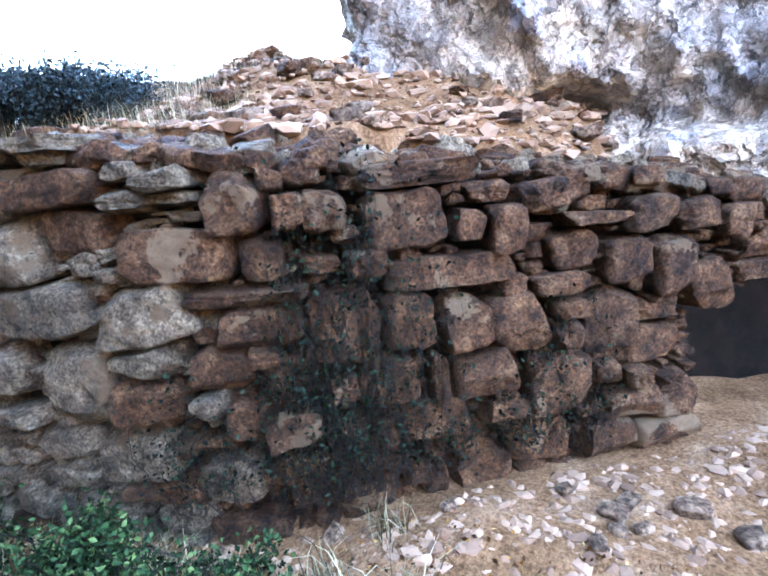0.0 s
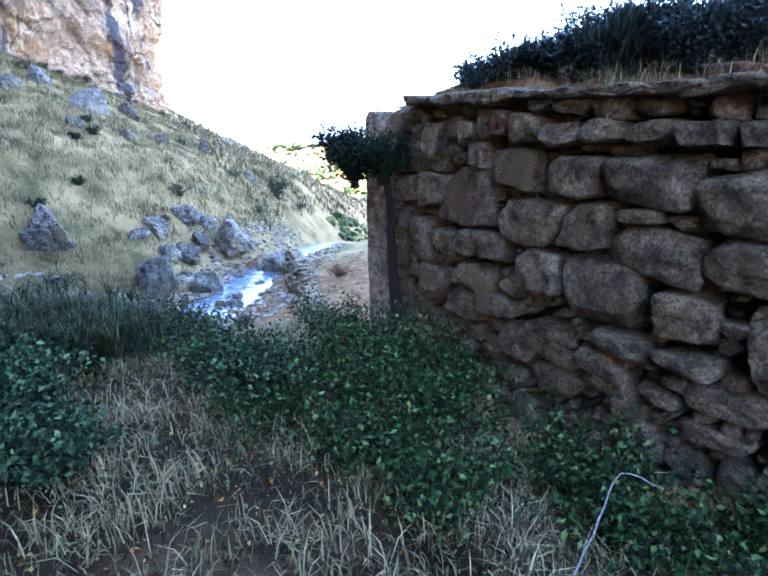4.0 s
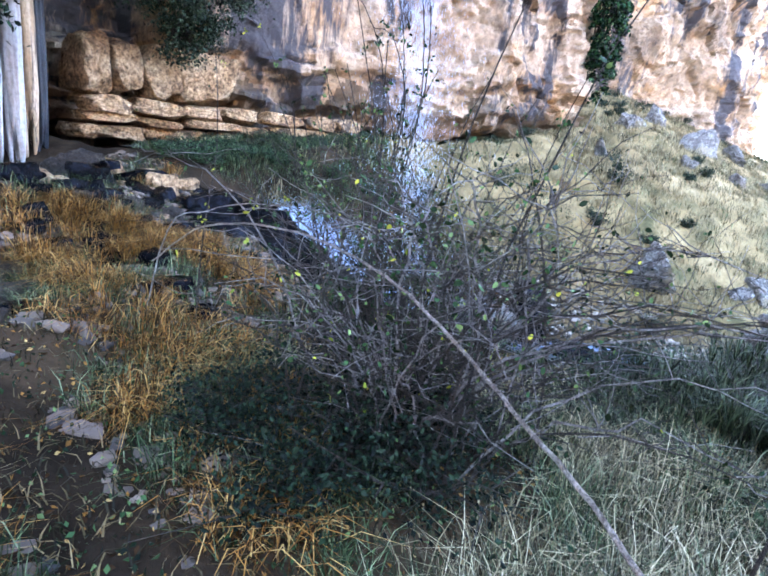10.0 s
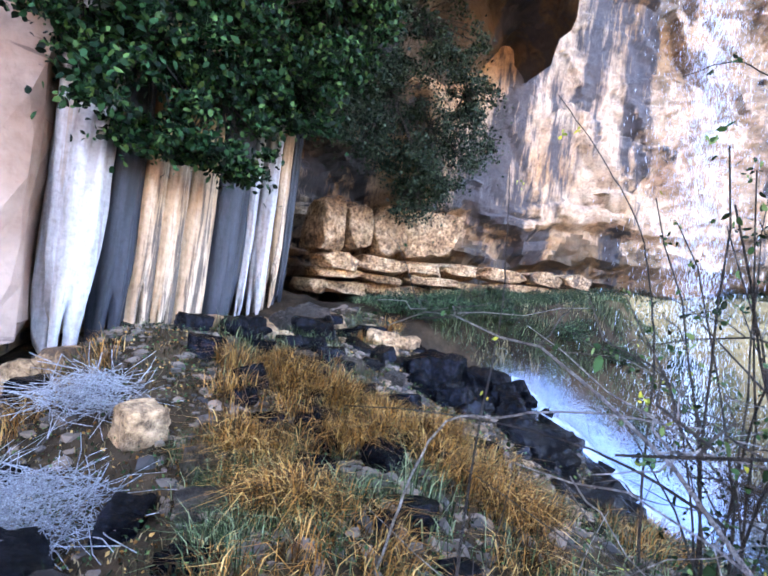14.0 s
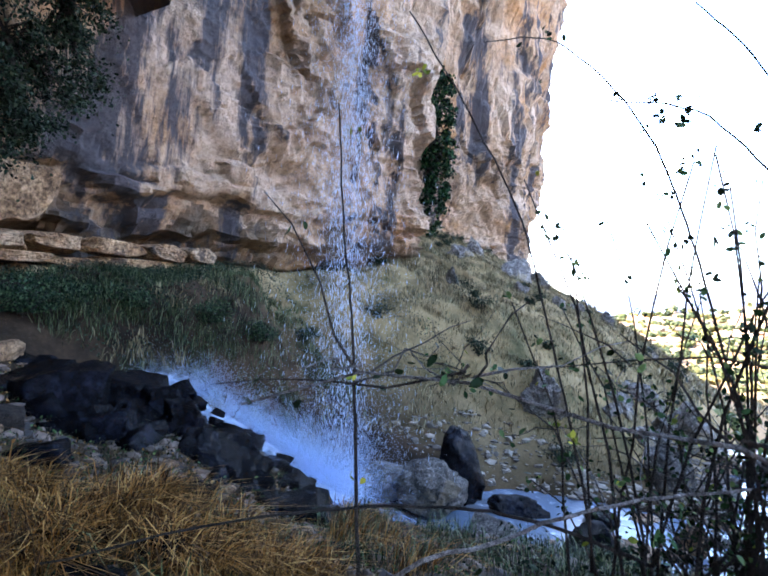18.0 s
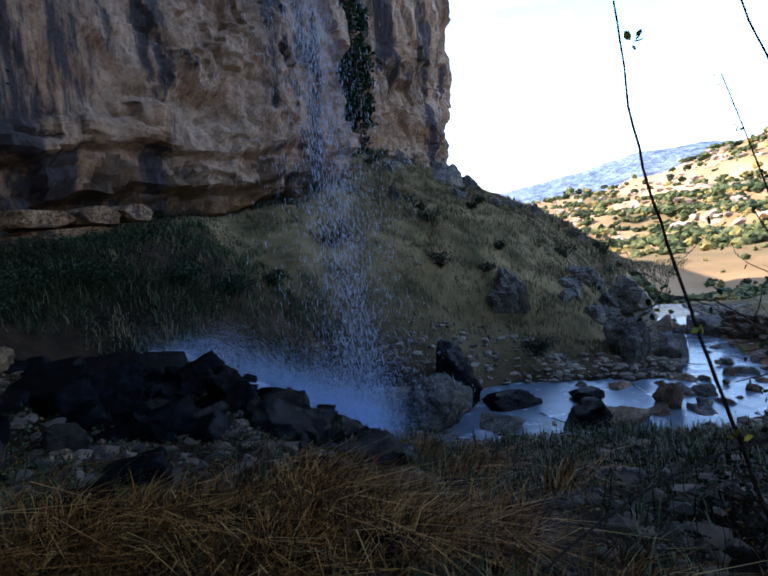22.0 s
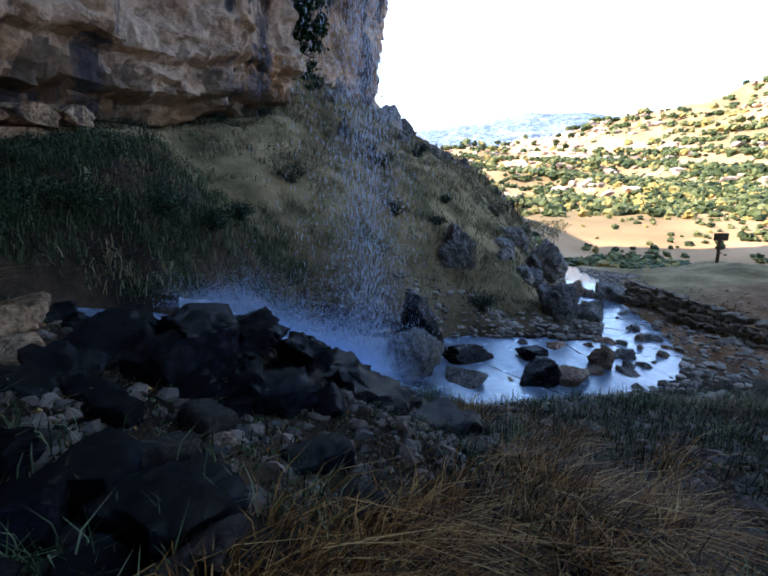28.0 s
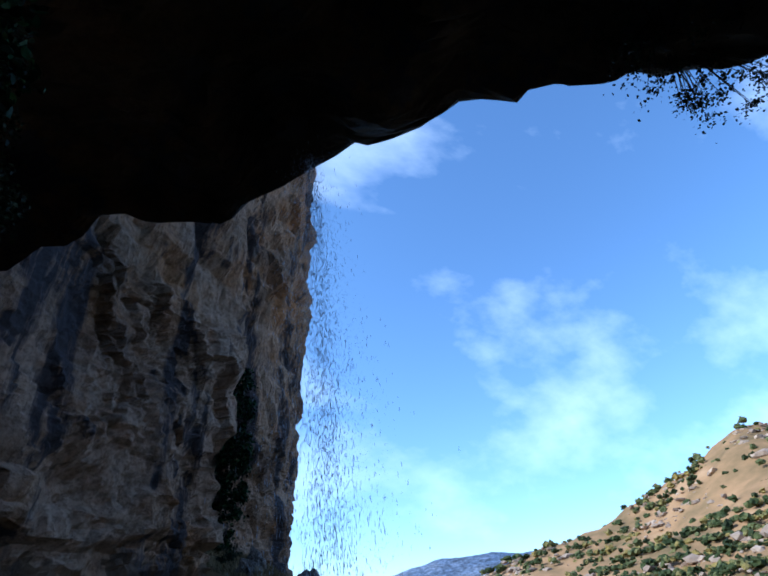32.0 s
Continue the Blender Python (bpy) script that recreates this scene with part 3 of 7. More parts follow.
# foot of the steep far slope
TOE = np.array([(-11.5, 9.6), (-8.5, 10.9), (-5.5, 13.0), (-2, 15.4), (2.2, 17.4), (5.8, 20.8), (9.2, 24.8), (14, 31), (24, 43), (52, 68), (112, 112), (240, 192), (700, 602)], float)
EYE0 = np.array([-9.0, 4.0])
SKY_AZ = [-180, -120, -95, -80, -66, -59, -52, -44, -36, -24, -15, 0, 180]
SKY_EL = [8, 8, 8, 11, 13.1, 9.6, 6.7, 4.3, 2.3, 0.6, -0.5, -2, 10]


def ground_height(x, y):
    x, y = np.asarray(x, float), np.asarray(y, float)
    d, sign, where = along(STREAM, x, y)
    zs, w = lerp_at(STREAM[:, 2], where), lerp_at(HALF, where)
    out = np.maximum(d - w, 0)
    # bed
    z = zs - 0.18 + 0 * x
    # far bank: a cobble beach, then steep up to the cliffs
    dt, st, wt_ = along(TOE, x, y)
    up = np.where(st > 0, dt, 0)
    steep = np.interp(wt_, [0, 2, 3, 4, 6, 8, 10], [0.40, 0.60, 0.78, 0.82, 0.9, 0.9, 0.5])
    upper = np.interp(wt_, [0, 2, 3, 5, 7, 9, 11], [0.36, 0.41, 0.42, 0.50, 0.52, 0.55, 0.5])
    hl = 0.16 * np.minimum(out, 3.0) + steep * np.minimum(up, 5) + upper * np.clip(up - 5, 0, 16) + 0.8 * np.clip(up - 21, 0, 60)
    # near bank, a bench
    bench = np.interp(x, [-12, -9, -6, 0, 4, 8, 16, 22, 40], [-0.7, -0.95, -1.45, -1.5, -1.75, -2.7, -3.4, -6, -14])
    bench = bench + (np.maximum(bench, -1.72) - bench) * (1 - steps(y, 2, 7))
    bench = np.where(y > 6, np.minimum(bench, np.interp(y, [6, 12, 21.5, 27, 45], [-1.5, -2.9, -3.5, -6.0, -14])), bench)
    run = np.interp(x, [-8, 0, 4], [3.0, 3.4, 6.0])
    hr = np.maximum(bench - zs, 0.3) * (1 - np.exp(-out / run)) + 0.18
    z = np.where(sign > 0, z + hl + 0.18 * (out > 0), z + hr * (out > 0))
    # debris apron below the cliff, and the lower bench beside it
    apron = np.interp(y, [0, 3.0, 5.4, 8.6, 12, 15], [-1.9, -1.45, -1.05, -0.4, -0.15, 0.6]) + 0.10 * np.clip(-x - 12, 0, 3)
    k = steps(-x, 9.6, 11.6) * (1 - steps(y, 12.5, 15.5))
    z = z * (1 - k) + apron * k
    k = steps(-x, 5.4, 6.8) * (1 - steps(y, 2.2, 3.9))
    z = z * (1 - k) + np.minimum(z, -1.62 - 0.05 * np.clip(-x - 6, 0, 5)) * k
    ledge = 0.2 + 0.11 * (y - 12.5) + 0.05 * (x + 11)
    z = np.where((sign > 0) & (x < -5) & (y > 9) & (y < 26), np.minimum(z, ledge + 0.4 * steps(x, -7, -5)), z)
    # the filled mass behind the dry stone wall
    dw, sw, ww = along(WALL, x, y)
    top = lerp_at(WALL_TOP, ww)
    behind = (sw < 0) & (y < 4.9 + 0.12 * (x - 3.7))
    rise = np.minimum(dw, np.interp(ww, [0, 2, 3, 4], [2.0, 2.1, 2.9, 5.2])) * np.interp(ww, [0, 0.4, 0.7, 1, 1.35, 2.2, 3, 4.5, 6], [0.5, 0.52, 0.58, 0.62, 0.6, 0.46, 0.36, 0.31, 0.3])
    inside = steps(np.minimum(dw, 4.9 + 0.12 * (x - 3.7) - y + 0.3), 0.38, 0.6) * steps(y, -2.5, -1.9)
    z = np.where(behind & (np.hypot(x, y) < 40), z + (top - 0.16 + rise - z) * inside, z)
    # far hills
    rx, ry = x - EYE0[0], y - EYE0[1]
    r = np.hypot(rx, ry)
    az = np.degrees(np.arctan2(-rx, ry))
    el = np.interp(az, SKY_AZ, SKY_EL)
    u = np.clip((r - 55) / 300, 0, 1)
    relief = fbm(np.stack([x / 45, y / 45, 0 * x], -1), 4, 5)
    hill = r * np.tan(np.radians(-7.5 + (el + 7.5) * u**0.85)) + relief * 3.2 * np.clip((r - 60) / 120, 0, 1)
    terrace = 5.0
    hill = hill + 0.9 * (np.floor(hill / terrace) * terrace + terrace * steps(hill / terrace % 1, 0.55, 0.95) - hill) * np.clip((r - 90) / 60, 0, 1)
    hill = np.where(r > 360, hill - (r - 360) * 0.3, hill)
    k = steps(r, 42, 85) * steps(-az, -6, 12)
    z = z * (1 - k) + np.maximum(hill, -60) * k
    left = steps(r, 60, 90) * (1 - steps(-az, -6, 12))
    z = z * (1 - left) + 30 * left
    lump = fbm(np.stack([x * 0.7, y * 0.7, 0 * x], -1), 4, 11) * 0.13 + fbm(np.stack([x * 0.16, y * 0.16, 0 * x], -1), 2, 21) * 0.22 * (sign > 0) * np.clip(out / 3, 0, 1)
    lump = lump * np.clip(out / 0.6, 0, 1)
    return z + lump


def gz(x, y):
    return float(ground_height(np.array([x]), np.array([y]))[0])


def axis_steps(lo, hi, fine, grow, far):
    mid = list(np.arange(lo, hi + 1e-6, fine))
    s, p = fine, hi
    while p < far:
        s *= grow
        p += s
        mid.append(p)
    s, p = fine, lo
    while p > -far:
        s *= grow
        p -= s
        mid.insert(0, p)
    return np.array(mid)


gx, gy = axis_steps(-16, 16, 0.2, 1.06, 2500), axis_steps(-9, 32, 0.22, 1.06, 2500)
GX, GY = np.meshgrid(gx, gy)
GZ = ground_height(GX, GY)
nx, ny = len(gx), len(gy)
idx = np.arange(nx * ny).reshape(ny, nx)
quads = np.stack([idx[:-1, :-1], idx[:-1, 1:], idx[1:, 1:], idx[1:, :-1]], -1).reshape(-1, 4)
ground = thing("ground", mesh_from("ground", np.stack([GX, GY, GZ], -1).reshape(-1, 3), quads, MAT["ground"], True), "brown stony earth slopes with dry turf", "ground", kind="structure")

# stream water, level across, falling along its bed
ws = np.linspace(0, 11, 240)
wc = np.stack([np.interp(ws, np.arange(len(STREAM)), STREAM[:, i]) for i in range(3)], 1)
wt = np.gradient(wc[:, :2], axis=0)
wt /= np.linalg.norm(wt, axis=1, keepdims=True)
wn2 = np.stack([-wt[:, 1], wt[:, 0]], 1)
hw = np.interp(ws, np.arange(len(HALF)), HALF) + 0.35
across = np.linspace(-1, 1, 9)
wv = np.zeros((len(ws), 9, 3))
wv[..., :2] = wc[:, None, :2] + wn2[:, None] * (hw[:, None] * across[None])[..., None]
wv[..., 2] = wc[:, None, 2] - 0.03
wv[..., 2] += 0.015 * vnoise(wv.reshape(-1, 3) * 4, 3).reshape(len(ws), 9)
wi = np.arange(len(ws) * 9).reshape(len(ws), 9)
wq = np.stack([wi[:-1, :-1], wi[:-1, 1:], wi[1:, 1:], wi[1:, :-1]], -1).reshape(-1, 4)
thing("stream_water", mesh_from("stream_water", wv.reshape(-1, 3), wq, MAT["water"], True), "shallow rippling stream with a grey pool", "water", kind="structure")

# ---- cliffs ----


def smooth_line(pts, step):
    """Points at even steps on a Catmull-Rom curve through pts."""
    p = np.asarray(pts, float)
    q = np.vstack([2 * p[0] - p[1], p, 2 * p[-1] - p[-2]])
    out = []
    for i in range(1, len(q) - 2):
        n = max(2, int(np.linalg.norm(q[i + 1] - q[i]) / step))
        u = np.linspace(0, 1, n, endpoint=False)[:, None]
        a, b, c, d = q[i - 1], q[i], q[i + 1], q[i + 2]
        out.append(0.5 * (2 * b + (c - a) * u + (2 * a - 5 * b + 4 * c - d) * u**2 + (3 * b - a - 3 * c + d) * u**3))
    return np.vstack(out + [p[-1:]])


SIDE = [(21, 1.5), (13, 0.8), (8.5, 0.25), (7.0, 0.1), (6.45, -0.1), (6.6, -0.6), (6.8, -1.1), (6.92, -1.5), (7.02, -1.95), (7.05, -2.4), (7.0, -3.1), (7.1, -3.8), (7.1, -5.5), (7.5, -9)]
CLIFF = [(-9, -9), (-12.0, -3.6), (-13.7, 1.6), (-14.2, 4.2), (-15.2, 8.4), (-14.9, 11.3), (-13.4, 14.6),
         (-11.4, 17.9), (-8.2, 22), (-5.0, 25.6), (-5.6, 28.5), (-6.6, 32), (-2.5, 35.5), (1.4, 38), (3.9, 42), (4.2, 50), (-4, 70)]


def blocks(s, z, ws_, hs, seed):
    """Broken rectangular relief, as in bedded limestone."""
    row = np.floor(z / hs + 0.35 * vnoise(np.stack([s / 3, 0 * s, 0 * s], -1), seed))
    col = np.floor(s / ws_ + hash3(row, 0 * row, 0 * row, seed) * 7)
    return hash3(row, col, 0 * row, seed + 1)


def cliff_mesh(name, points, step, zl, top_lean, mats):
    """A weathered face over a line of plan points: bulges, ribs, broken beds, and a hollow below the bedded shelf."""
    cl = smooth_line(points, step)
    ct = np.gradient(cl, axis=0)
    ct /= np.linalg.norm(ct, axis=1, keepdims=True)
    cn = np.stack([ct[:, 1], -ct[:, 0]], 1)
    s_len = np.r_[0, np.cumsum(np.linalg.norm(np.diff(cl, axis=0), axis=1))]
    CZ = np.broadcast_to(zl[None], (len(cl), len(zl)))
    S = np.broadcast_to(s_len[:, None], CZ.shape)
    bx, by = np.broadcast_to(cl[:, 0:1], CZ.shape), np.broadcast_to(cl[:, 1:2], CZ.shape)
    P3 = np.stack([bx, by, CZ], -1)
    sk = P3 + np.array([0.25, 0.25, 0]) * CZ[..., None]
    out = 0.9 * fbm(P3 * 0.22, 3, 31) - 0.55 * np.abs(fbm(P3 * np.array([0.5, 0.5, 0.34]), 3, 33))
    ribs = fbm(sk * np.array([0.6, 0.6, 0.2]), 3, 37)
    out = out + 0.35 * (0.5 - np.abs(ribs)) + 0.07 * fbm(P3 * np.array([2.6, 2.6, 1.6]), 3, 39)
    mask = steps(fbm(P3 * 0.3, 2, 47), -0.25, 0.1)
    out = out + (0.75 * blocks(S + 0.35 * CZ, CZ, 2.4, 3.3, 41) + 0.30 * blocks(S + 0.2 * CZ, CZ, 1.0, 1.3, 43)) * mask + 0.14 * blocks(S, CZ, 0.55, 0.42, 45) * mask
    out = out + 0.55 * blocks(S + 0.7 * CZ, CZ - 0.25 * S, 1.7, 2.6, 141) + 0.24 * blocks(S + 0.8 * CZ, CZ - 0.3 * S, 0.7, 0.9, 143) + 0.10 * blocks(S + 0.5 * CZ, CZ, 0.33, 0.4, 145) - 0.42
    out = out - 2.6 * steps(by, 7.6, 8.6) * (1 - steps(by, 11.8, 13.0)) * steps(CZ, 2.2, 2.7) * (1 - steps(CZ, 5.6, 6.4)) * (bx < -9)
    flat = steps(by, 11.6, 13.0) * (1 - steps(by, 17.5, 19.5)) * (bx < -6) * steps(CZ, 1.5, 2.4)
    out = out * (1 - 0.68 * flat) + 0.25 * flat
    lean = top_lean * np.clip(CZ, 0, 40)
    shelf = np.interp(by, [6, 9, 12, 16, 22, 26, 28], [0.2, 0.3, 0.5, 0.95, 1.6, 2.0, 2.0]) + 0.25 * fbm(np.stack([S * 0.5, 0 * S, 0 * S], -1), 3, 53)
    hollow = (bx < -4.5) & (by > 7.6) & (by < 27)
    low = steps(shelf + 2.6 + 0.7 * blocks(S, 0 * S, 1.7, 1, 57) - CZ, 0, 0.3)
    out = out + low * (0.45 * blocks(S + 0.4 * CZ, CZ, 1.15, 0.62, 63) + 0.2 * blocks(S, CZ, 0.5, 0.31, 65))
    cut = steps(shelf - CZ, 0.0, 0.3) * 3.0 + 0.55 * steps(shelf + 0.75 - CZ, 0, 0.2) + 0.6 * steps(shelf + 1.7 + 0.5 * blocks(S, 0 * S, 2.2, 1, 59) - CZ, 0, 0.2)
    # upright slit in the corner beside the flowstone
    slit = np.exp(-(((bx + 14.7) / 0.5) ** 2) - ((by - 8.2) / 0.45) ** 2) * steps(CZ, 0.0, 0.4) * (1 - steps(CZ, 4.0, 5.0))
    out = out - np.where(hollow, cut, 0) - 2.8 * slit
    CV = np.zeros(CZ.shape + (3,))
    CV[..., :2] = cl[:, None] + cn[:, None] * ((out + lean) * 0.8)[..., None]
    CV[..., 2] = CZ + 0.12 * fbm(P3 * 1.3, 2, 49)
    ci = np.arange(CZ.size).reshape(CZ.shape)
    cq = np.stack([ci[:-1, :-1], ci[1:, :-1], ci[1:, 1:], ci[:-1, 1:]], -1).reshape(-1, 4)
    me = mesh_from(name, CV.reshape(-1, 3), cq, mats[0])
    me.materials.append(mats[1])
    # wet dark rock near the fall; below the shelf it also paints recess shade
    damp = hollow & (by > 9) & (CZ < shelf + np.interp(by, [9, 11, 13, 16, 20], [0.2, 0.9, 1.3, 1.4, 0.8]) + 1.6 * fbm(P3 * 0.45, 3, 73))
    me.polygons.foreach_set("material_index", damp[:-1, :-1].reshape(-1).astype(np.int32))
    return me


thing("cliff", cliff_mesh("cliff", CLIFF, 0.14, np.r_[np.arange(-4, 12, 0.13), np.arange(12, 66, 0.6)], 0.06, [MAT["cliff"], MAT["wet_shade_cliff"]]), "tall ochre and grey limestone cliff with black streaks", "cliff", kind="structure")


def facets(a, b, w, h, seed, tilt):
    """Scalloped broken rock: shallow tilted bowls that meet in sharp ridges."""
    u, v = a / w, b / h
    iu, iv = np.floor(u), np.floor(v)
    out = np.full(u.shape, 9.0)
    for di in (-1, 0, 1):
        for dj in (-1, 0, 1):
            ci, cj = iu + di, iv + dj
            du = u - ci - hash3(ci, cj, 0 * ci, seed)
            dv = v - cj - hash3(ci, cj, 0 * ci, seed + 1)
            lift = 0.7 * hash3(ci, cj, 0 * ci, seed + 2)
            out = np.minimum(out, lift + 1.1 * (du * du + dv * dv) + tilt * (du * (hash3(ci, cj, 0 * ci, seed + 3) - 0.5) + dv * (hash3(ci, cj, 0 * ci, seed + 4) - 0.6)))
    return out - 0.4


def side_mesh():
    """The near cliff behind the wall: a steep face of small broken facets, hollowed at its foot."""
    cl = smooth_line(SIDE, 0.04)
    ct = np.gradient(cl, axis=0)
    ct /= np.linalg.norm(ct, axis=1, keepdims=True)
    cn = np.stack([ct[:, 1], -ct[:, 0]], 1)
    zl = np.r_[np.arange(-3, 4.5, 0.04), np.arange(4.5, 15, 0.4)]
    s_len = np.r_[0, np.cumsum(np.linalg.norm(np.diff(cl, axis=0), axis=1))]
    CZ = np.broadcast_to(zl[None], (len(cl), len(zl)))
    S = np.broadcast_to(s_len[:, None], CZ.shape)
    bx, by = np.broadcast_to(cl[:, 0:1], CZ.shape), np.broadcast_to(cl[:, 1:2], CZ.shape)
    P3 = np.stack([bx, by, CZ], -1)
    wob = 0.12 * fbm(P3 * 2.2, 3, 171)
    a, b = S + 0.35 * CZ + wob, CZ - 0.2 * S + wob
    out = 0.22 * fbm(P3 * np.array([0.6, 0.6, 0.22]), 3, 173) + 0.20 * facets(a, b, 0.9, 1.3, 175, 1.0) + 0.16 * facets(a, b, 0.34, 0.42, 181, 1.4) + 0.06 * facets(a, b, 0.15, 0.17, 187, 1.4) + 0.03 * fbm(P3 * 6, 3, 193)
    out = out + 0.03 * np.clip(CZ, 0, 6) - 0.05 * np.clip(CZ - 6, 0, 40)
    # shallow black hollow at the foot, and the hole beside the wall's end
    out = out - 0.55 * np.exp(-(((by + 1.75) / 0.55) ** 2) - ((CZ - 0.28) / 0.2) ** 2) * (bx < 9)
    out = out + 0.35 * steps(-CZ, -0.15, 0.05) * steps(-by, 2.2, 2.5) * (bx < 9)
    out = out - np.where((bx < 9) & (by < -2.1) & (by > -5.0), 2.4 * steps(-0.55 - CZ, 0, 0.3), 0)
    CV = np.zeros(CZ.shape + (3,))
    CV[..., :2] = cl[:, None] + cn[:, None] * out[..., None]
    CV[..., 2] = CZ + 0.08 * fbm(P3 * 1.7, 2, 197)
    ci = np.arange(CZ.size).reshape(CZ.shape)
    cq = np.stack([ci[:-1, :-1], ci[1:, :-1], ci[1:, 1:], ci[:-1, 1:]], -1).reshape(-1, 4)
    return mesh_from("side_cliff", CV.reshape(-1, 3), cq, MAT["side_cliff"], True)


thing("side_cliff", side_mesh(), "blue-grey and ochre limestone cliff above the rubble bank", "cliff", kind="structure")

RIM = smooth_line([(-13.8, 15.4, 7.0), (-10.2, 13.6, 8.1), (-7.7, 12.3, 8.6), (-6.1, 11.1, 9.1), (-3.7, 8.5, 9.9), (0.6, 5.0, 9.7), (0.4, 2.2, 9.6), (-3, -0.6, 9.2), (-9, -3.5, 8.4)], 0.35)
INNER = smooth_line([(-14.5, 15.0, 4.6), (-15.2, 11.0, 5.0), (-15.0, 6.5, 5.0), (-14, 2, 4.8), (-13.6, 0, 4.8), (-13.2, -1.5, 4.8), (-13, -3, 4.8), (-12.6, -4.5, 4.8)], 0.35)
INNER = np.stack([np.interp(np.linspace(0, 1, len(RIM)), np.linspace(0, 1, len(INNER)), INNER[:, i]) for i in range(3)], 1)
rows = []
for u in np.linspace(0, 1, 40):
    r = INNER * (1 - u) + RIM * u
    r = r.copy()
    r[:, 2] += 1.6 * math.sin(math.pi * u)
    rows.append(r)
for h in np.r_[0.25, 0.6, 1.0, np.arange(1.6, 42, 0.9)]:
    r = RIM.copy()
    r[:, 2] += h
    r[:, :2] += (INNER - RIM)[:, :2] * (0.004 * h) + (RIM - INNER)[:, :2] / 12 * 0.25 * math.exp(-h)
    rows.append(r)
RV = np.array(rows)
rn = fbm(RV.reshape(-1, 3) * 0.55, 4, 51).reshape(RV.shape[:2])
RV[..., 2] += 0.55 * rn
RV[..., :2] += 0.4 * np.stack([fbm(RV.reshape(-1, 3) * 0.7, 3, 61).reshape(RV.shape[:2]), fbm(RV.reshape(-1, 3) * 0.7, 3, 67).reshape(RV.shape[:2])], -1)
ri = np.arange(RV.shape[0] * RV.shape[1]).reshape(RV.shape[:2])
rq = np.stack([ri[:-1, :-1], ri[:-1, 1:], ri[1:, 1:], ri[1:, :-1]], -1).reshape(-1, 4)
thing("overhang", mesh_from("overhang", RV.reshape(-1, 3), rq, MAT["roof"]), "overhanging limestone roof above the bench, coloured dark for its shade", "cliff", kind="structure")

MAT["pale_twig"] = stone_mat("bleached_twig", (0.30, 0.32, 0.36), (0.48, 0.50, 0.55), (0.62, 0.64, 0.68), 18)
# distant ridge beyond the valley, its blue haze painted into the base colour
def ridge_mesh(dist, base, azs, els, seed):
    a = np.linspace(azs[0], azs[-1], 160)
    e = np.interp(a, azs, els) + 0.22 * fbm(np.stack([a * 0.35, 0 * a, 0 * a], -1), 4, seed)
    v = []
    for r, k in ((dist, 0.0), (dist * 1.12, 0.65), (dist * 1.25, 1.0), (dist * 1.5, 0.1)):
        h = base + (np.tan(np.radians(e)) * dist * 1.25 - base) * k
        v.append(np.stack([EYE0[0] - r * np.sin(np.radians(a)), EYE0[1] + r * np.cos(np.radians(a)), h], -1))
    v = np.array(v)
    i = np.arange(4 * 160).reshape(4, 160)
    q = np.stack([i[:-1, :-1], i[:-1, 1:], i[1:, 1:], i[1:, :-1]], -1).reshape(-1, 4)
    return v.reshape(-1, 3), q


MAT["haze_hill"] = stone_mat("haze_tinted_hill", (0.12, 0.17, 0.26), (0.17, 0.22, 0.32), (0.24, 0.28, 0.36), 0.01)
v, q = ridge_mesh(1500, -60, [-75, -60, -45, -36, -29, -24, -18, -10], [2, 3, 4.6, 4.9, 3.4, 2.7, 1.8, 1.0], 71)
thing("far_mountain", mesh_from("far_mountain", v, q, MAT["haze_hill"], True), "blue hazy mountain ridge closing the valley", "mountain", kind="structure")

PATH_XY = np.array([(r[1], r[2]) for r in PATH])


def clear_of_path(x, y, gap):
    d, _, _ = along(PATH_XY, np.asarray(x, float), np.asarray(y, float))
    return d > gap


# ---- the waterfall ----
LIP, FOOT = np.array([-6.6, 10.8, 9.0]), np.array([-6.2, 10.75, -2.75])


def drops(centres, length, width, rs, lean=0.1):
    """Falling drops: slender six-sided spindles."""
    n = len(centres)
    L = (length * rs.uniform(0.4, 1.5, n))[:, None]
    W = (width * rs.uniform(0.5, 1.4, n))[:, None]
    up = np.stack([rs.normal(scale=lean, size=n), rs.normal(scale=lean, size=n), np.ones(n)], 1)
    c = np.asarray(centres)
    e1, e2 = np.array([1.0, 0, 0]), np.array([0, 1.0, 0])
    v = np.stack([c + up * L / 2, c + e1 * W, c + e2 * W, c - e1 * W, c - e2 * W, c - up * L / 2], 1).reshape(-1, 3)
    i = np.arange(n)[:, None] * 6
    f = np.vstack([i + np.array([t]) for t in ((0, 1, 2), (0, 2, 3), (0, 3, 4), (0, 4, 1), (5, 2, 1), (5, 3, 2), (5, 4, 3), (5, 1, 4))])
    return v, f


rs = np.random.RandomState(5)
n = 7500
u = rs.uniform(0, 1, n) ** 0.8
clump = rs.randint(0, 420, n)
cu, cs = rs.uniform(0, 1, 420), rs.normal(size=(420, 2))
u = np.where(rs.uniform(size=n) < 0.6, np.clip(cu[clump] + rs.normal(scale=0.02, size=n), 0, 1), u)
rad = (0.10 + 0.26 * u) * np.where(rs.uniform(size=n) < 0.36, 2.6, 0.8)
c = LIP + (FOOT - LIP) * u[:, None]
c[:, :2] += cs[clump] * (rad * 0.7)[:, None] + rs.normal(size=(n, 2)) * (rad * 0.45)[:, None]
v, f = drops(c, 0.085, 0.0042, rs, 0.10)
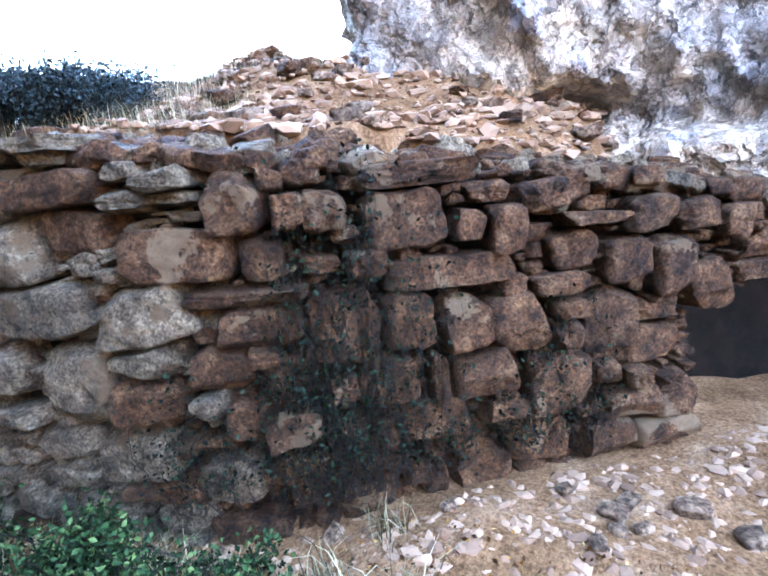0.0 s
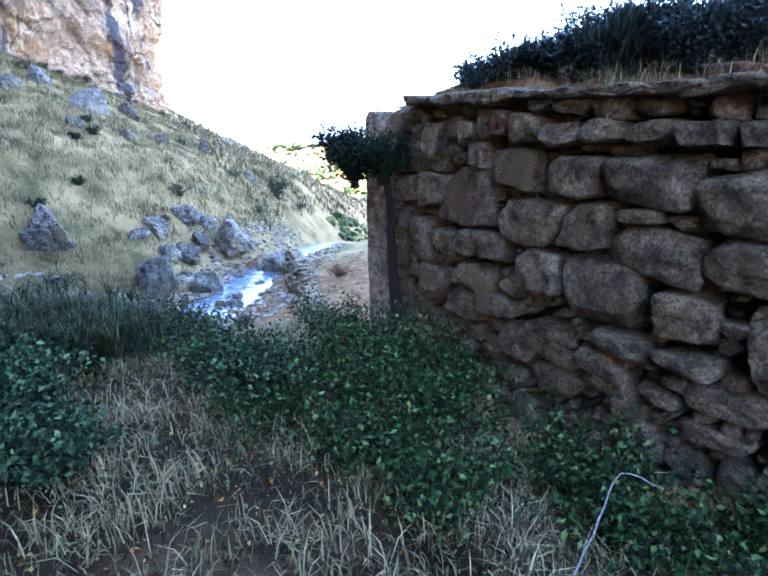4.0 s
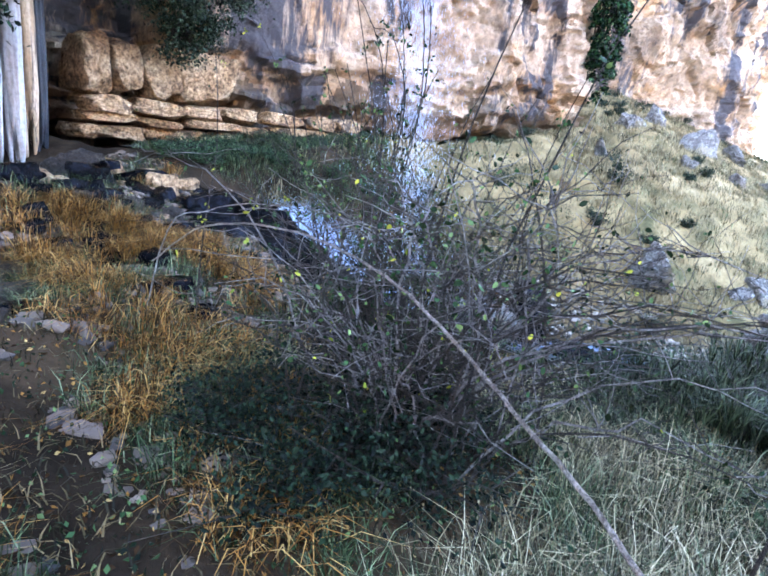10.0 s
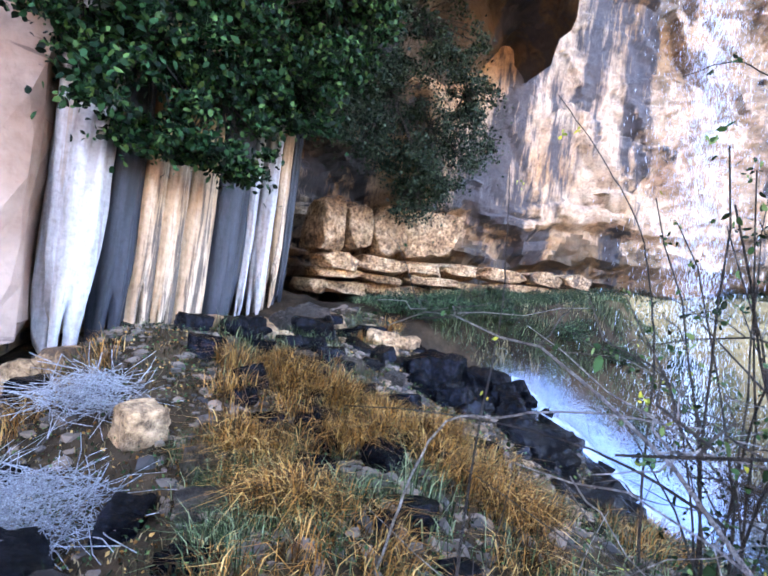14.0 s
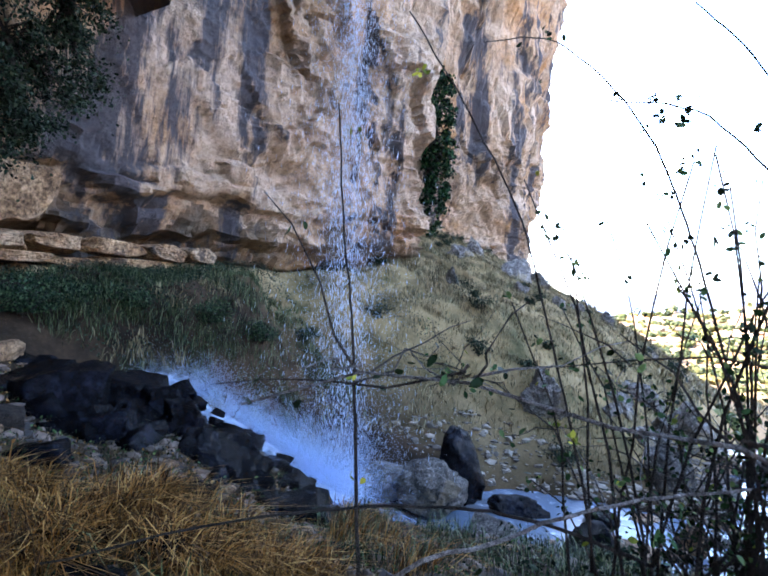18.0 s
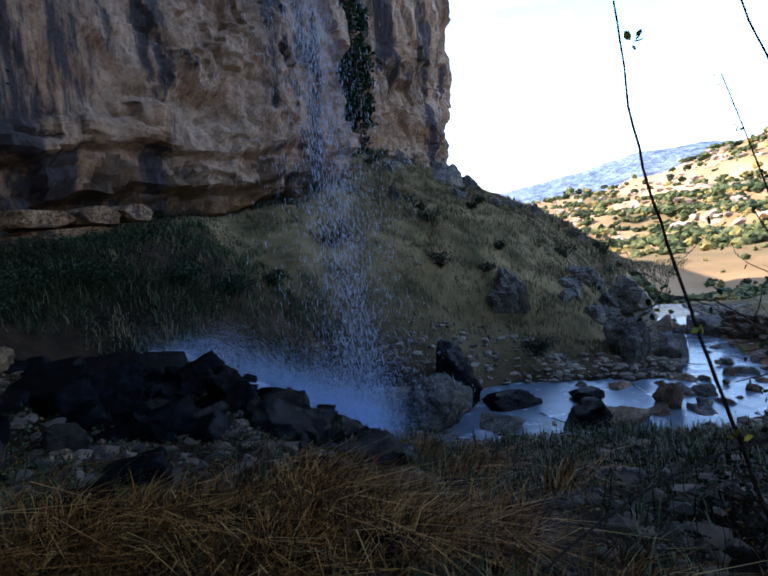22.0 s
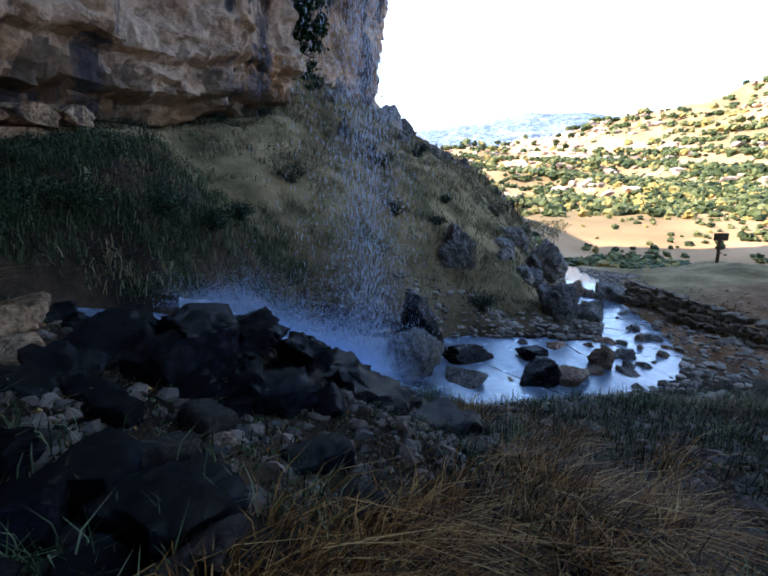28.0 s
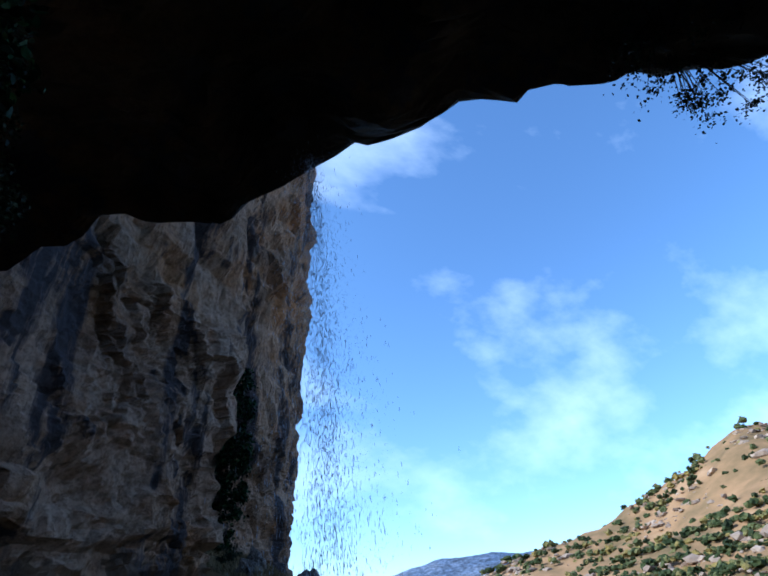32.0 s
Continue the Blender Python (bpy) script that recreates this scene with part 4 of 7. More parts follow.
tagged(part("falling_water", mesh_from("falling_water", v, f, MAT["spray"]), None), "thin curtain of falling water drops below the lip", "waterfall", kind="stuff")
chute = smooth_line([(-8.9, 9.55, -1.0), (-8.3, 9.75, -1.3), (-7.4, 10.1, -1.95), (-6.6, 10.5, -2.6), (-5.9, 10.95, -3.05)], 0.1)


def flecks(c, size, rs):
    """Fine spray: one tiny three-cornered fleck at each centre."""
    n = len(c)
    d = rs.normal(size=(n, 3, 3))
    d -= d.mean(1, keepdims=True)
    v = c[:, None] + d * (size * rs.uniform(0.5, 1.3, n))[:, None, None]
    return v.reshape(-1, 3), np.arange(3 * n).reshape(n, 3)


def mist_build(nt, bsdf):
    bsdf.inputs["Base Color"].default_value = (0.46, 0.60, 0.82, 1)
    bsdf.inputs["Roughness"].default_value = 0.9
    tr = nt.nodes.new("ShaderNodeBsdfTranslucent")
    tr.inputs[0].default_value = (0.46, 0.60, 0.82, 1)
    ms = nt.nodes.new("ShaderNodeMixShader")
    nt.links.new(bsdf.outputs[0], ms.inputs[1])
    nt.links.new(tr.outputs[0], ms.inputs[2])
    nt.links.new(ms.outputs[0], nt.nodes["Material Output"].inputs[0])


MAT["mist"] = material("fine_mist", mist_build)
n = 210000
u = rs.beta(1.7, 1.1, n)
k = (u * (len(chute) - 1)).astype(int)
puff = 1 + 0.8 * vnoise(np.stack([u * 14, 0 * u, 0 * u], -1), 15)
c = chute[k] + np.stack([rs.normal(size=n) * 0.17, rs.normal(size=n) * 0.17, np.abs(rs.normal(size=n)) * (0.17 + 0.22 * u) * puff - 0.05], 1)
v, f = flecks(c, 0.0029, rs)
tagged(part("chute_spray", mesh_from("chute_spray", v, f, MAT["mist"]), None), "white spray blowing along the foaming chute", "spray", kind="stuff")
n = 140000
c = FOOT + np.stack([rs.normal(size=n) * 0.45 - 0.2, rs.normal(size=n) * 0.4, np.abs(rs.normal(size=n)) ** 1.3 * 0.5 - 0.4], 1)
v, f = flecks(c, 0.0029, rs)
tagged(part("foot_mist", mesh_from("foot_mist", v, f, MAT["mist"]), None), "blue-white mist hanging round the foot of the fall", "mist", kind="stuff")
n = 90000
u = rs.uniform(0, 1, n) ** 0.8
c = LIP + (FOOT - LIP) * u[:, None]
c[:, :2] += rs.normal(size=(n, 2)) * (0.16 + 0.36 * u)[:, None]
v, f = flecks(c, 0.0030, rs)
tagged(part("drifting_mist", mesh_from("drifting_mist", v, f, MAT["mist"]), None), "thin veil of drifting spray round the fall", "mist", kind="stuff")


def ribbon(line, half, seed, lift=0.05):
    t = np.gradient(line[:, :2], axis=0)
    t /= np.linalg.norm(t, axis=1, keepdims=True)
    nn = np.stack([-t[:, 1], t[:, 0]], 1)
    a = np.linspace(-1, 1, 11)
    w = half * np.interp(np.linspace(0, 1, len(line)), [0, 0.2, 0.75, 1], [0.05, 0.6, 1, 0.2]) * (1 + 0.5 * vnoise(np.stack([np.arange(len(line)) * 0.3, np.zeros(len(line)), np.zeros(len(line))], -1), seed))
    v = np.zeros((len(line), 11, 3))
    v[..., :2] = line[:, None, :2] + nn[:, None] * (w[:, None] * a[None])[..., None]
    v[..., 2] = line[:, None, 2] + lift + 0.16 * (1 - a[None] ** 2) + 0.07 * fbm(v.reshape(-1, 3) * 3 + seed, 3, seed).reshape(len(line), 11)
    i = np.arange(len(line) * 11).reshape(len(line), 11)
    return v.reshape(-1, 3), np.stack([i[:-1, :-1], i[:-1, 1:], i[1:, 1:], i[1:, :-1]], -1).reshape(-1, 4)


def foam_build(nt, bsdf):
    a = tex(nt, 9, 5, 0.7)
    nt.links.new(ramp(nt, a.outputs[0], [(0.35, (0.08, 0.11, 0.15)), (0.7, (0.50, 0.58, 0.68))]).outputs[0], bsdf.inputs["Base Color"])
    bsdf.inputs["Roughness"].default_value = 0.5
    bump(nt, bsdf, a.outputs[0], 0.6, 0.04)


MAT["foam"] = material("foam", foam_build)
v, q = ribbon(chute, 0.27, 9, -0.2)
thing("foaming_chute", mesh_from("foaming_chute", v, q, MAT["foam"], True), "white foaming water sliding over black rock", "water", kind="structure")

# ---- boulders and rocks ----


def boulder(x, y, size, seed, mat, label, name="boulder", sink=0.3, turn=None, level=4, box=0.0, rough=0.07, group="", z=None, tilt=(0, 0), planes=12):
    me = rock_mesh(name, seed, mat, size, level, planes, box, rough)
    zz = (gz(x, y) if z is None else z) + size[2] * (0.78 - 2 * sink * 0.78)
    return thing(name, me, label, "rock", group, m=pose(x, y, zz, tilt[0], tilt[1], seed * 37.0 if turn is None else turn))


MAT["rubble_dark"] = stone_mat("brown_tufa", (0.014, 0.011, 0.010), (0.042, 0.033, 0.027), (0.11, 0.085, 0.066), 9)
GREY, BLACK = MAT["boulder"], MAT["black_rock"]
boulder(-1.0, 17.6, (0.75, 0.7, 1.25), 1, GREY, "tall pale grey boulder stuck in the grassy slope", tilt=(0, -22), planes=24, rough=0.15, sink=0.5)
boulder(1.7, 15.6, (0.75, 0.65, 1.0), 2, GREY, "grey standing boulder beside the stream", planes=22, rough=0.14)
boulder(5.0, 20.6, (1.0, 0.9, 0.9), 3, GREY, "rounded grey boulder on the far stream bank", planes=24, rough=0.14)
boulder(3.2, 15.9, (0.5, 0.45, 0.5), 4, GREY, "small grey boulder at the water's edge")
boulder(6.4, 18.2, (0.75, 0.6, 0.65), 5, GREY, "grey boulder ending the low stone wall")
boulder(5.6, 19.4, (0.7, 0.55, 0.4), 6, MAT["rubble"], "flat pale boulder in the stream")
boulder(-4.6, 12.35, (0.85, 0.6, 0.62), 7, GREY, "pale weathered boulder beside the pool", turn=25, z=-3.5, planes=20, rough=0.14, tilt=(0, 18))
boulder(-3.9, 13.9, (0.7, 0.5, 0.85), 8, BLACK, "dark leaning slab of wet rock", turn=40, tilt=(0, 25), z=-3.6)
boulder(-2.75, 13.7, (0.65, 0.45, 0.38), 9, BLACK, "low dark rock awash in the pool", z=-4.2)
boulder(-1.55, 12.2, (0.6, 0.45, 0.42), 10, BLACK, "dark rock with a brown top in the pool", z=-4.2, turn=10)
boulder(-0.9, 12.0, (0.55, 0.4, 0.3), 11, MAT["rubble"], "low pinkish rock in the pool", z=-4.2)
boulder(0.45, 12.4, (0.32, 0.28, 0.3), 12, MAT["rubble"], "small pink stone standing in the pool", z=-4.15)
boulder(-1.0, 13.3, (0.34, 0.26, 0.26), 13, BLACK, "small dark stone in the pool", z=-4.2)
boulder(-3.4, 12.4, (0.55, 0.4, 0.2), 14, GREY, "flat grey rock at the pool's edge", z=-4.05)
boulder(-5.3, 13.0, (0.9, 0.5, 0.35), 15, GREY, "long grey ledge of rock beside the fall", turn=20, z=-3.6)
boulder(-4.6, 12.9, (0.6, 0.4, 0.4), 16, GREY, "grey rock splashed by the fall", z=-3.8)
boulder(0.3, 28.0, (1.0, 0.5, 1.7), 17, GREY, "large pale slab leaning below the cliff", tilt=(-25, 18), turn=10, sink=0.6, planes=20, rough=0.12)
for k, (x, y, s) in enumerate([(2.3, 18.4, 0.6), (3.0, 19.0, 0.7), (3.6, 19.8, 0.55), (2.0, 19.6, 0.6), (3.2, 20.8, 0.8), (1.4, 18.6, 0.4), (4.2, 21.4, 0.6), (2.7, 17.4, 0.35)]):
    boulder(x, y, (s, s * 0.8, s * 0.8), 20 + k, GREY, "grey angular boulder in a slope outcrop", group="slope outcrop", level=4, planes=22, rough=0.16, sink=0.55)
for k, (x, y, s) in enumerate([(-2.5, 27.5, 0.7), (-1.4, 30.0, 0.9), (2.2, 30.2, 0.7), (3.3, 27.5, 0.5), (-0.2, 24.5, 0.4), (1.8, 25.5, 0.45), (-3.3, 22.8, 0.5), (5.6, 29.5, 0.6), (7.8, 29.2, 0.5)]):
    boulder(x, y, (s, s * 0.7, s * 1.1), 40 + k, GREY, "pale rock poking out of the dry slope", group="slope rocks", level=4, planes=22, rough=0.16, sink=0.6)

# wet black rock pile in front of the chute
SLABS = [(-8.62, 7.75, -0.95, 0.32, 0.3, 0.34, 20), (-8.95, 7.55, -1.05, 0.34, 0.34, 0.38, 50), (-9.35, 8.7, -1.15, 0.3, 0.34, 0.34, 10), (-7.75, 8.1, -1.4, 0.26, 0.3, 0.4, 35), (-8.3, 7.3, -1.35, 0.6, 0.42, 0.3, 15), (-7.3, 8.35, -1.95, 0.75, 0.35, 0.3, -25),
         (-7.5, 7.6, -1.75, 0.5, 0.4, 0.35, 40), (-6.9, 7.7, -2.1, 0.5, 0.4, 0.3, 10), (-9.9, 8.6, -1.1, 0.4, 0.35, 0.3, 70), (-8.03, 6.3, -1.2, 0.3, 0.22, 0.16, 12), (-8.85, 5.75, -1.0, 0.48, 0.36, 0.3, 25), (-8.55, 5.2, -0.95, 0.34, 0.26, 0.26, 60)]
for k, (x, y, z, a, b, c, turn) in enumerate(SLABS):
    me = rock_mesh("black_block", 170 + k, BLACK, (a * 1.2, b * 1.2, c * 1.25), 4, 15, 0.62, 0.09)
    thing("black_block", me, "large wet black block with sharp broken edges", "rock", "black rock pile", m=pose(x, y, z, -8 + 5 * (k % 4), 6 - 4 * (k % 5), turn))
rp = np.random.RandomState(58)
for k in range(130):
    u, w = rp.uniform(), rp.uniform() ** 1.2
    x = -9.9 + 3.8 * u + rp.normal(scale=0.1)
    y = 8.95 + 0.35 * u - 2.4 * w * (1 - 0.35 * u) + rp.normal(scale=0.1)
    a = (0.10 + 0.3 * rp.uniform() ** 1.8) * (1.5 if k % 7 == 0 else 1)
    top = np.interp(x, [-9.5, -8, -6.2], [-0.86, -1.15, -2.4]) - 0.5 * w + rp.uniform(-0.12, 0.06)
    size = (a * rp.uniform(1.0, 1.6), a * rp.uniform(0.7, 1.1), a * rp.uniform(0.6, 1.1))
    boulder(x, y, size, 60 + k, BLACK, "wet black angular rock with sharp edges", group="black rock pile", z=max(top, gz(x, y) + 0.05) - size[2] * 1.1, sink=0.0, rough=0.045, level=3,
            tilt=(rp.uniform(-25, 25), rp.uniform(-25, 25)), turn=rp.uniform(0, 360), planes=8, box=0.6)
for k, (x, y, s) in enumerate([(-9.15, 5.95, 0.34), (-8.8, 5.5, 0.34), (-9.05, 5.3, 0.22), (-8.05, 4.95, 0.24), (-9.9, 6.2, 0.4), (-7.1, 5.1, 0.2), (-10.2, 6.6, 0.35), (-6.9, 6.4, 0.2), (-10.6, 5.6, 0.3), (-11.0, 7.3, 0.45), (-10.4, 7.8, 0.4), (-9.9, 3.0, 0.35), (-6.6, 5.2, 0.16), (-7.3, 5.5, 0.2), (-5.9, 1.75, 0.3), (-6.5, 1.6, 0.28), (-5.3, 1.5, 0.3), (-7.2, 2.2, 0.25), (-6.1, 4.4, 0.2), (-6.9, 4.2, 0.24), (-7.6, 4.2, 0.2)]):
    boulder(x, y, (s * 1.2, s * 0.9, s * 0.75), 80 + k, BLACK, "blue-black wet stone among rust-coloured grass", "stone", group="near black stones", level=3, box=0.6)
rp = np.random.RandomState(59)
for k in range(64):
    x, y = rp.uniform(-11.6, -5.6), rp.uniform(1.5, 8.0)
    s = rp.uniform(0.08, 0.26)
    if clear_of_path(np.array([x]), np.array([y]), 0.55)[0] and (x < -7.9 or y < 2.6 or s < 0.13):
        boulder(x, y, (s * 1.3, s, s * 0.8), 400 + k, BLACK if k % 3 else MAT["rubble_dark"], "blue-black broken stone lying in the grass", "stone", group="bench stones", level=3, box=0.62, planes=9, rough=0.06, tilt=(rp.uniform(-20, 20), rp.uniform(-20, 20)))
for k, (x, y, s) in enumerate([(-6.25, 5.9, 0.16), (-6.1, 6.7, 0.2), (-8.6, 6.5, 0.14), (-6.5, 6.9, 0.13), (-7.3, 6.8, 0.15), (-5.8, 7.2, 0.18), (-6.9, 7.2, 0.12), (-7.9, 6.3, 0.1), (-5.2, 6.6, 0.12)]):
    boulder(x, y, (s * 0.7, s * 0.55, s * 0.4), 100 + k, MAT["rubble"], "pale flat stone lying in the grass", "stone", group="pale stones", level=2)


def lumpy_rock(x, y, size, seed):
    """A nodular block: many small knobs grown together."""
    r = np.random.RandomState(seed)
    t = thing("nodular_rock", None, "brown nodular tufa block full of knobs", "rock", m=pose(x, y, gz(x, y) + size * 0.3))
    p, f0 = rock_points(seed, 4, 10, 0, 0.12)
    p = p * size * np.array([1, 0.8, 0.75])
    p *= 1 + 0.22 * np.abs(vnoise(p * 9 / size * 0.5, seed))[:, None] + 0.10 * np.abs(vnoise(p * 20 / size * 0.5, seed + 1))[:, None]
    part("body", mesh_from("nodular_body", p, f0, MAT["rubble_dark"]), t)
    for k in range(22):
        d = r.normal(size=3)
        d /= np.linalg.norm(d)
        d[2] = abs(d[2])
        q, fq = rock_points(seed + k, 2, 8, 0, 0.1)
        part("knob", mesh_from("knob", q * r.uniform(0.10, 0.2) * size, fq, MAT["rubble_dark"]), t, m=Matrix.Translation(Vector(d * np.array([1, 0.8, 0.75]) * size * 0.86)))
    return t


lumpy_rock(-8.7, 5.2, 0.2, 201)
lumpy_rock(-10.6, 6.4, 0.5, 202)
lumpy_rock(-11.3, 5.2, 0.4, 203)

for k, (x, y, s) in enumerate([(-6.9, 1.9, 0.42), (-6.2, 1.75, 0.36), (-7.6, 1.6, 0.45), (-5.6, 1.3, 0.34), (-8.3, 1.5, 0.4), (-7.2, 1.1, 0.4), (-9.6, 4.9, 0.34), (-10.3, 4.2, 0.4), (-10.8, 5.0, 0.4), (-11.4, 6.2, 0.5), (-8.8, 1.0, 0.5), (-9.8, 1.5, 0.5), (-10.9, 1.6, 0.6)]):
    boulder(x, y, (s * 1.2, s * 0.9, s * 0.6), 150 + k, MAT["rubble_dark"] if k % 2 else BLACK, "broken grey rock lying on the damp bench", "rock", group="bench rocks", level=4, planes=18, rough=0.13, sink=0.45)
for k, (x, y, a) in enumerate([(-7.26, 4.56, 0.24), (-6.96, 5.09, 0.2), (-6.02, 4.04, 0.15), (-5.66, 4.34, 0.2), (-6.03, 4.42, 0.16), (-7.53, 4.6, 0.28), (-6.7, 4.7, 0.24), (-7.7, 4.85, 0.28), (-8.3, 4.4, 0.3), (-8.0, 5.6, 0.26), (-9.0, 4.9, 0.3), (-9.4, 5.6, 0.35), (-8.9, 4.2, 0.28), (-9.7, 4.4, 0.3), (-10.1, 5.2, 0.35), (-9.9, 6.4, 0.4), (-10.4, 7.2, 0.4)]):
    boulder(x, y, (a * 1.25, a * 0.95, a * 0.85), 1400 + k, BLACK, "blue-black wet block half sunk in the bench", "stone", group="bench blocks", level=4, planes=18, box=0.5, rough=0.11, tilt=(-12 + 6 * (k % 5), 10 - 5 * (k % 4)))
for k, (x, y, a) in enumerate([(-7.0, 2.46, 0.28), (-6.39, 2.5, 0.22), (-5.9, 2.62, 0.18), (-6.05, 2.1, 0.24), (-6.7, 2.05, 0.3), (-7.5, 2.1, 0.3), (-6.14, 2.98, 0.16), (-6.76, 3.32, 0.18), (-7.27, 3.6, 0.2), (-7.0, 3.0, 0.2)]):
    boulder(x, y, (a * 1.3, a, a * 0.75), 1430 + k, MAT["rubble_dark"] if k % 3 else BLACK, "dark brown broken rock beside the path", "rock", group="path rocks", level=4, planes=14, box=0.66, rough=0.1, tilt=(-10 + 7 * (k % 4), 8 - 6 * (k % 3)))

# ---- pale lime curtains and the smooth slab on the cliff ----


def flow_build(tones, groove, amount, rough=0.7):
    """Flowstone: colour bands and dark grooves that run straight down."""
    def build(nt, bsdf):
        a = tex(nt, 3.5, 5, 0.6, (1, 1, 0.10))
        base = ramp(nt, a.outputs[0], list(zip((0.34, 0.5, 0.66), tones))).outputs[0]
        g = tex(nt, 7.0, 6, 0.65, (1, 1, 0.05))
        base = mix(nt, ramp(nt, g.outputs[0], [(0.56 - amount, (0, 0, 0)), (0.64 - amount, (0.9, 0.9, 0.9))]).outputs[0], base, groove)
        fine = tex(nt, 12, 8, 0.7)
        base = mix(nt, 0.5, base, ramp(nt, fine.outputs[0], [(0.34, (0.4, 0.38, 0.36)), (0.56, (1, 1, 1))]).outputs[0], "MULTIPLY")
        nt.links.new(base, bsdf.inputs["Base Color"])
        bsdf.inputs["Roughness"].default_value = rough
        bsdf.inputs["Specular IOR Level"].default_value = 0.2
        bump(nt, bsdf, mix(nt, 0.5, g.outputs[0], fine.outputs[0]), 0.8, 0.05)
    return build


MAT["lime_white"] = material("white_lime", flow_build([(0.15, 0.125, 0.11), (0.25, 0.23, 0.22), (0.38, 0.38, 0.39)], (0.20, 0.15, 0.12), -0.03))
MAT["lime_ochre"] = material("ochre_lime", flow_build([(0.15, 0.09, 0.045), (0.33, 0.215, 0.125), (0.45, 0.34, 0.235)], (0.045, 0.035, 0.03), 0.03))
MAT["lime_black"] = material("black_lime", flow_build([(0.005, 0.006, 0.008), (0.012, 0.014, 0.018), (0.03, 0.034, 0.044)], (0.05, 0.04, 0.03), -0.06, 0.45))
MAT["bedded_rock"] = stone_mat("bedded_ochre_rock", (0.20, 0.11, 0.05), (0.44, 0.27, 0.14), (0.60, 0.43, 0.27), 1.5, stain=(0.05, 0.035, 0.028), stain_amount=-0.03, space="World")


def pink_build(nt, bsdf):
    a = tex(nt, 0.5, 6, 0.6)
    base = ramp(nt, a.outputs[0], [(0.34, (0.15, 0.09, 0.06)), (0.5, (0.215, 0.138, 0.10)), (0.66, (0.28, 0.195, 0.15))]).outputs[0]
    fine = tex(nt, 6, 9, 0.72)
    base = mix(nt, 0.3, base, ramp(nt, fine.outputs[0], [(0.34, (0.4, 0.36, 0.34)), (0.54, (1, 1, 1))]).outputs[0], "MULTIPLY")
    seam = tex(nt, 0.9, 6, 0.6, (0.35, 0.35, 2.6))
    base = mix(nt, ramp(nt, seam.outputs[0], [(0.335, (0.8, 0.8, 0.8)), (0.36, (0, 0, 0))]).outputs[0], base, (0.10, 0.07, 0.055))
    nt.links.new(base, bsdf.inputs["Base Color"])
    bsdf.inputs["Roughness"].default_value = 0.85
    bsdf.inputs["Specular IOR Level"].default_value = 0.15
    bump(nt, bsdf, fine.outputs[0], 0.5, 0.05)


MAT["pink_rock"] = material("pink_smooth_rock", pink_build)


def curtain(x, y, z0, z1, w, depth, turn, seed, mat, label):
    """A flowstone sheet on the rock: broad and shallow, with fine upright flutes and a ragged foot."""
    nz, na = 60, 40
    zz = np.linspace(0, 1, nz)[:, None]
    a = np.linspace(0, 2 * np.pi, na, endpoint=False)[None]
    n3 = np.stack([np.cos(a) + 0 * zz, np.sin(a) + 0 * zz, zz * 1.2 + 0 * a], -1).reshape(-1, 3)
    flute = 1 + 0.16 * fbm(n3 * np.array([3.2, 3.2, 0.8]) + seed, 3, seed).reshape(nz, na) + 0.05 * fbm(n3 * np.array([9, 9, 5]) + seed, 2, seed + 1).reshape(nz, na)
    rad = flute * np.interp(zz, [0, 0.06, 0.2, 0.9, 1], [0.35, 0.8, 1, 1.05, 1.3])
    foot = 0.18 * fbm(np.stack([a[0] * 2, 0 * a[0], 0 * a[0]], -1) + seed, 2, seed + 2)[None] * (1 - zz)
    p = np.stack([w * rad * np.cos(a), depth * rad * np.sin(a), (z1 - z0) * (zz + foot) + 0 * a], -1)
    i = np.arange(nz * na).reshape(nz, na)
    j = np.roll(i, -1, 1)
    q = np.stack([i[:-1], j[:-1], j[1:], i[1:]], -1).reshape(-1, 4)
    return thing("flowstone_column", mesh_from("flowstone_column", p.reshape(-1, 3), q, mat, True), label, "flowstone", "flowstone curtain", m=pose(x, y, z0, 0, 0, turn))


LIME = {"lime_white": "white lime flowstone hanging down the cliff", "lime_black": "black wet flowstone beside white lime", "lime_ochre": "fluted ochre flowstone column on the cliff"}
for k, (x, y, z0, z1, w, mat) in enumerate([(-12.1, 3.55, -1.0, 3.6, 0.36, "lime_white"), (-12.35, 4.15, -1.2, 3.6, 0.3, "lime_black"), (-12.45, 4.6, -1.15, 3.8, 0.26, "lime_ochre"), (-12.5, 4.98, -1.25, 3.8, 0.22, "lime_ochre"),
                                            (-12.62, 5.4, -1.2, 3.8, 0.3, "lime_ochre"), (-12.9, 6.0, -1.0, 3.9, 0.42, "lime_black"), (-13.0, 6.62, -0.35, 3.9, 0.13, "lime_white"), (-13.1, 7.0, -0.25, 3.9, 0.2, "lime_white"), (-13.3, 7.4, -0.1, 3.9, 0.18, "lime_ochre"), (-13.5, 7.75, -0.2, 4.0, 0.16, "lime_black")]):
    curtain(x, y, z0, z1, w, 0.26, 74, 300 + k, MAT[mat], LIME[mat])
slab_me = rock_mesh("rock_slab", 333, MAT["pink_rock"], (0.9, 3.0, 4.3), 4, 8, 0.75, 0.05)
thing("rock_slab", slab_me, "smooth pink limestone face beside the flowstone", "cliff", kind="structure", m=pose(-12.2, 1.2, 1.95, 0, -6, 8))
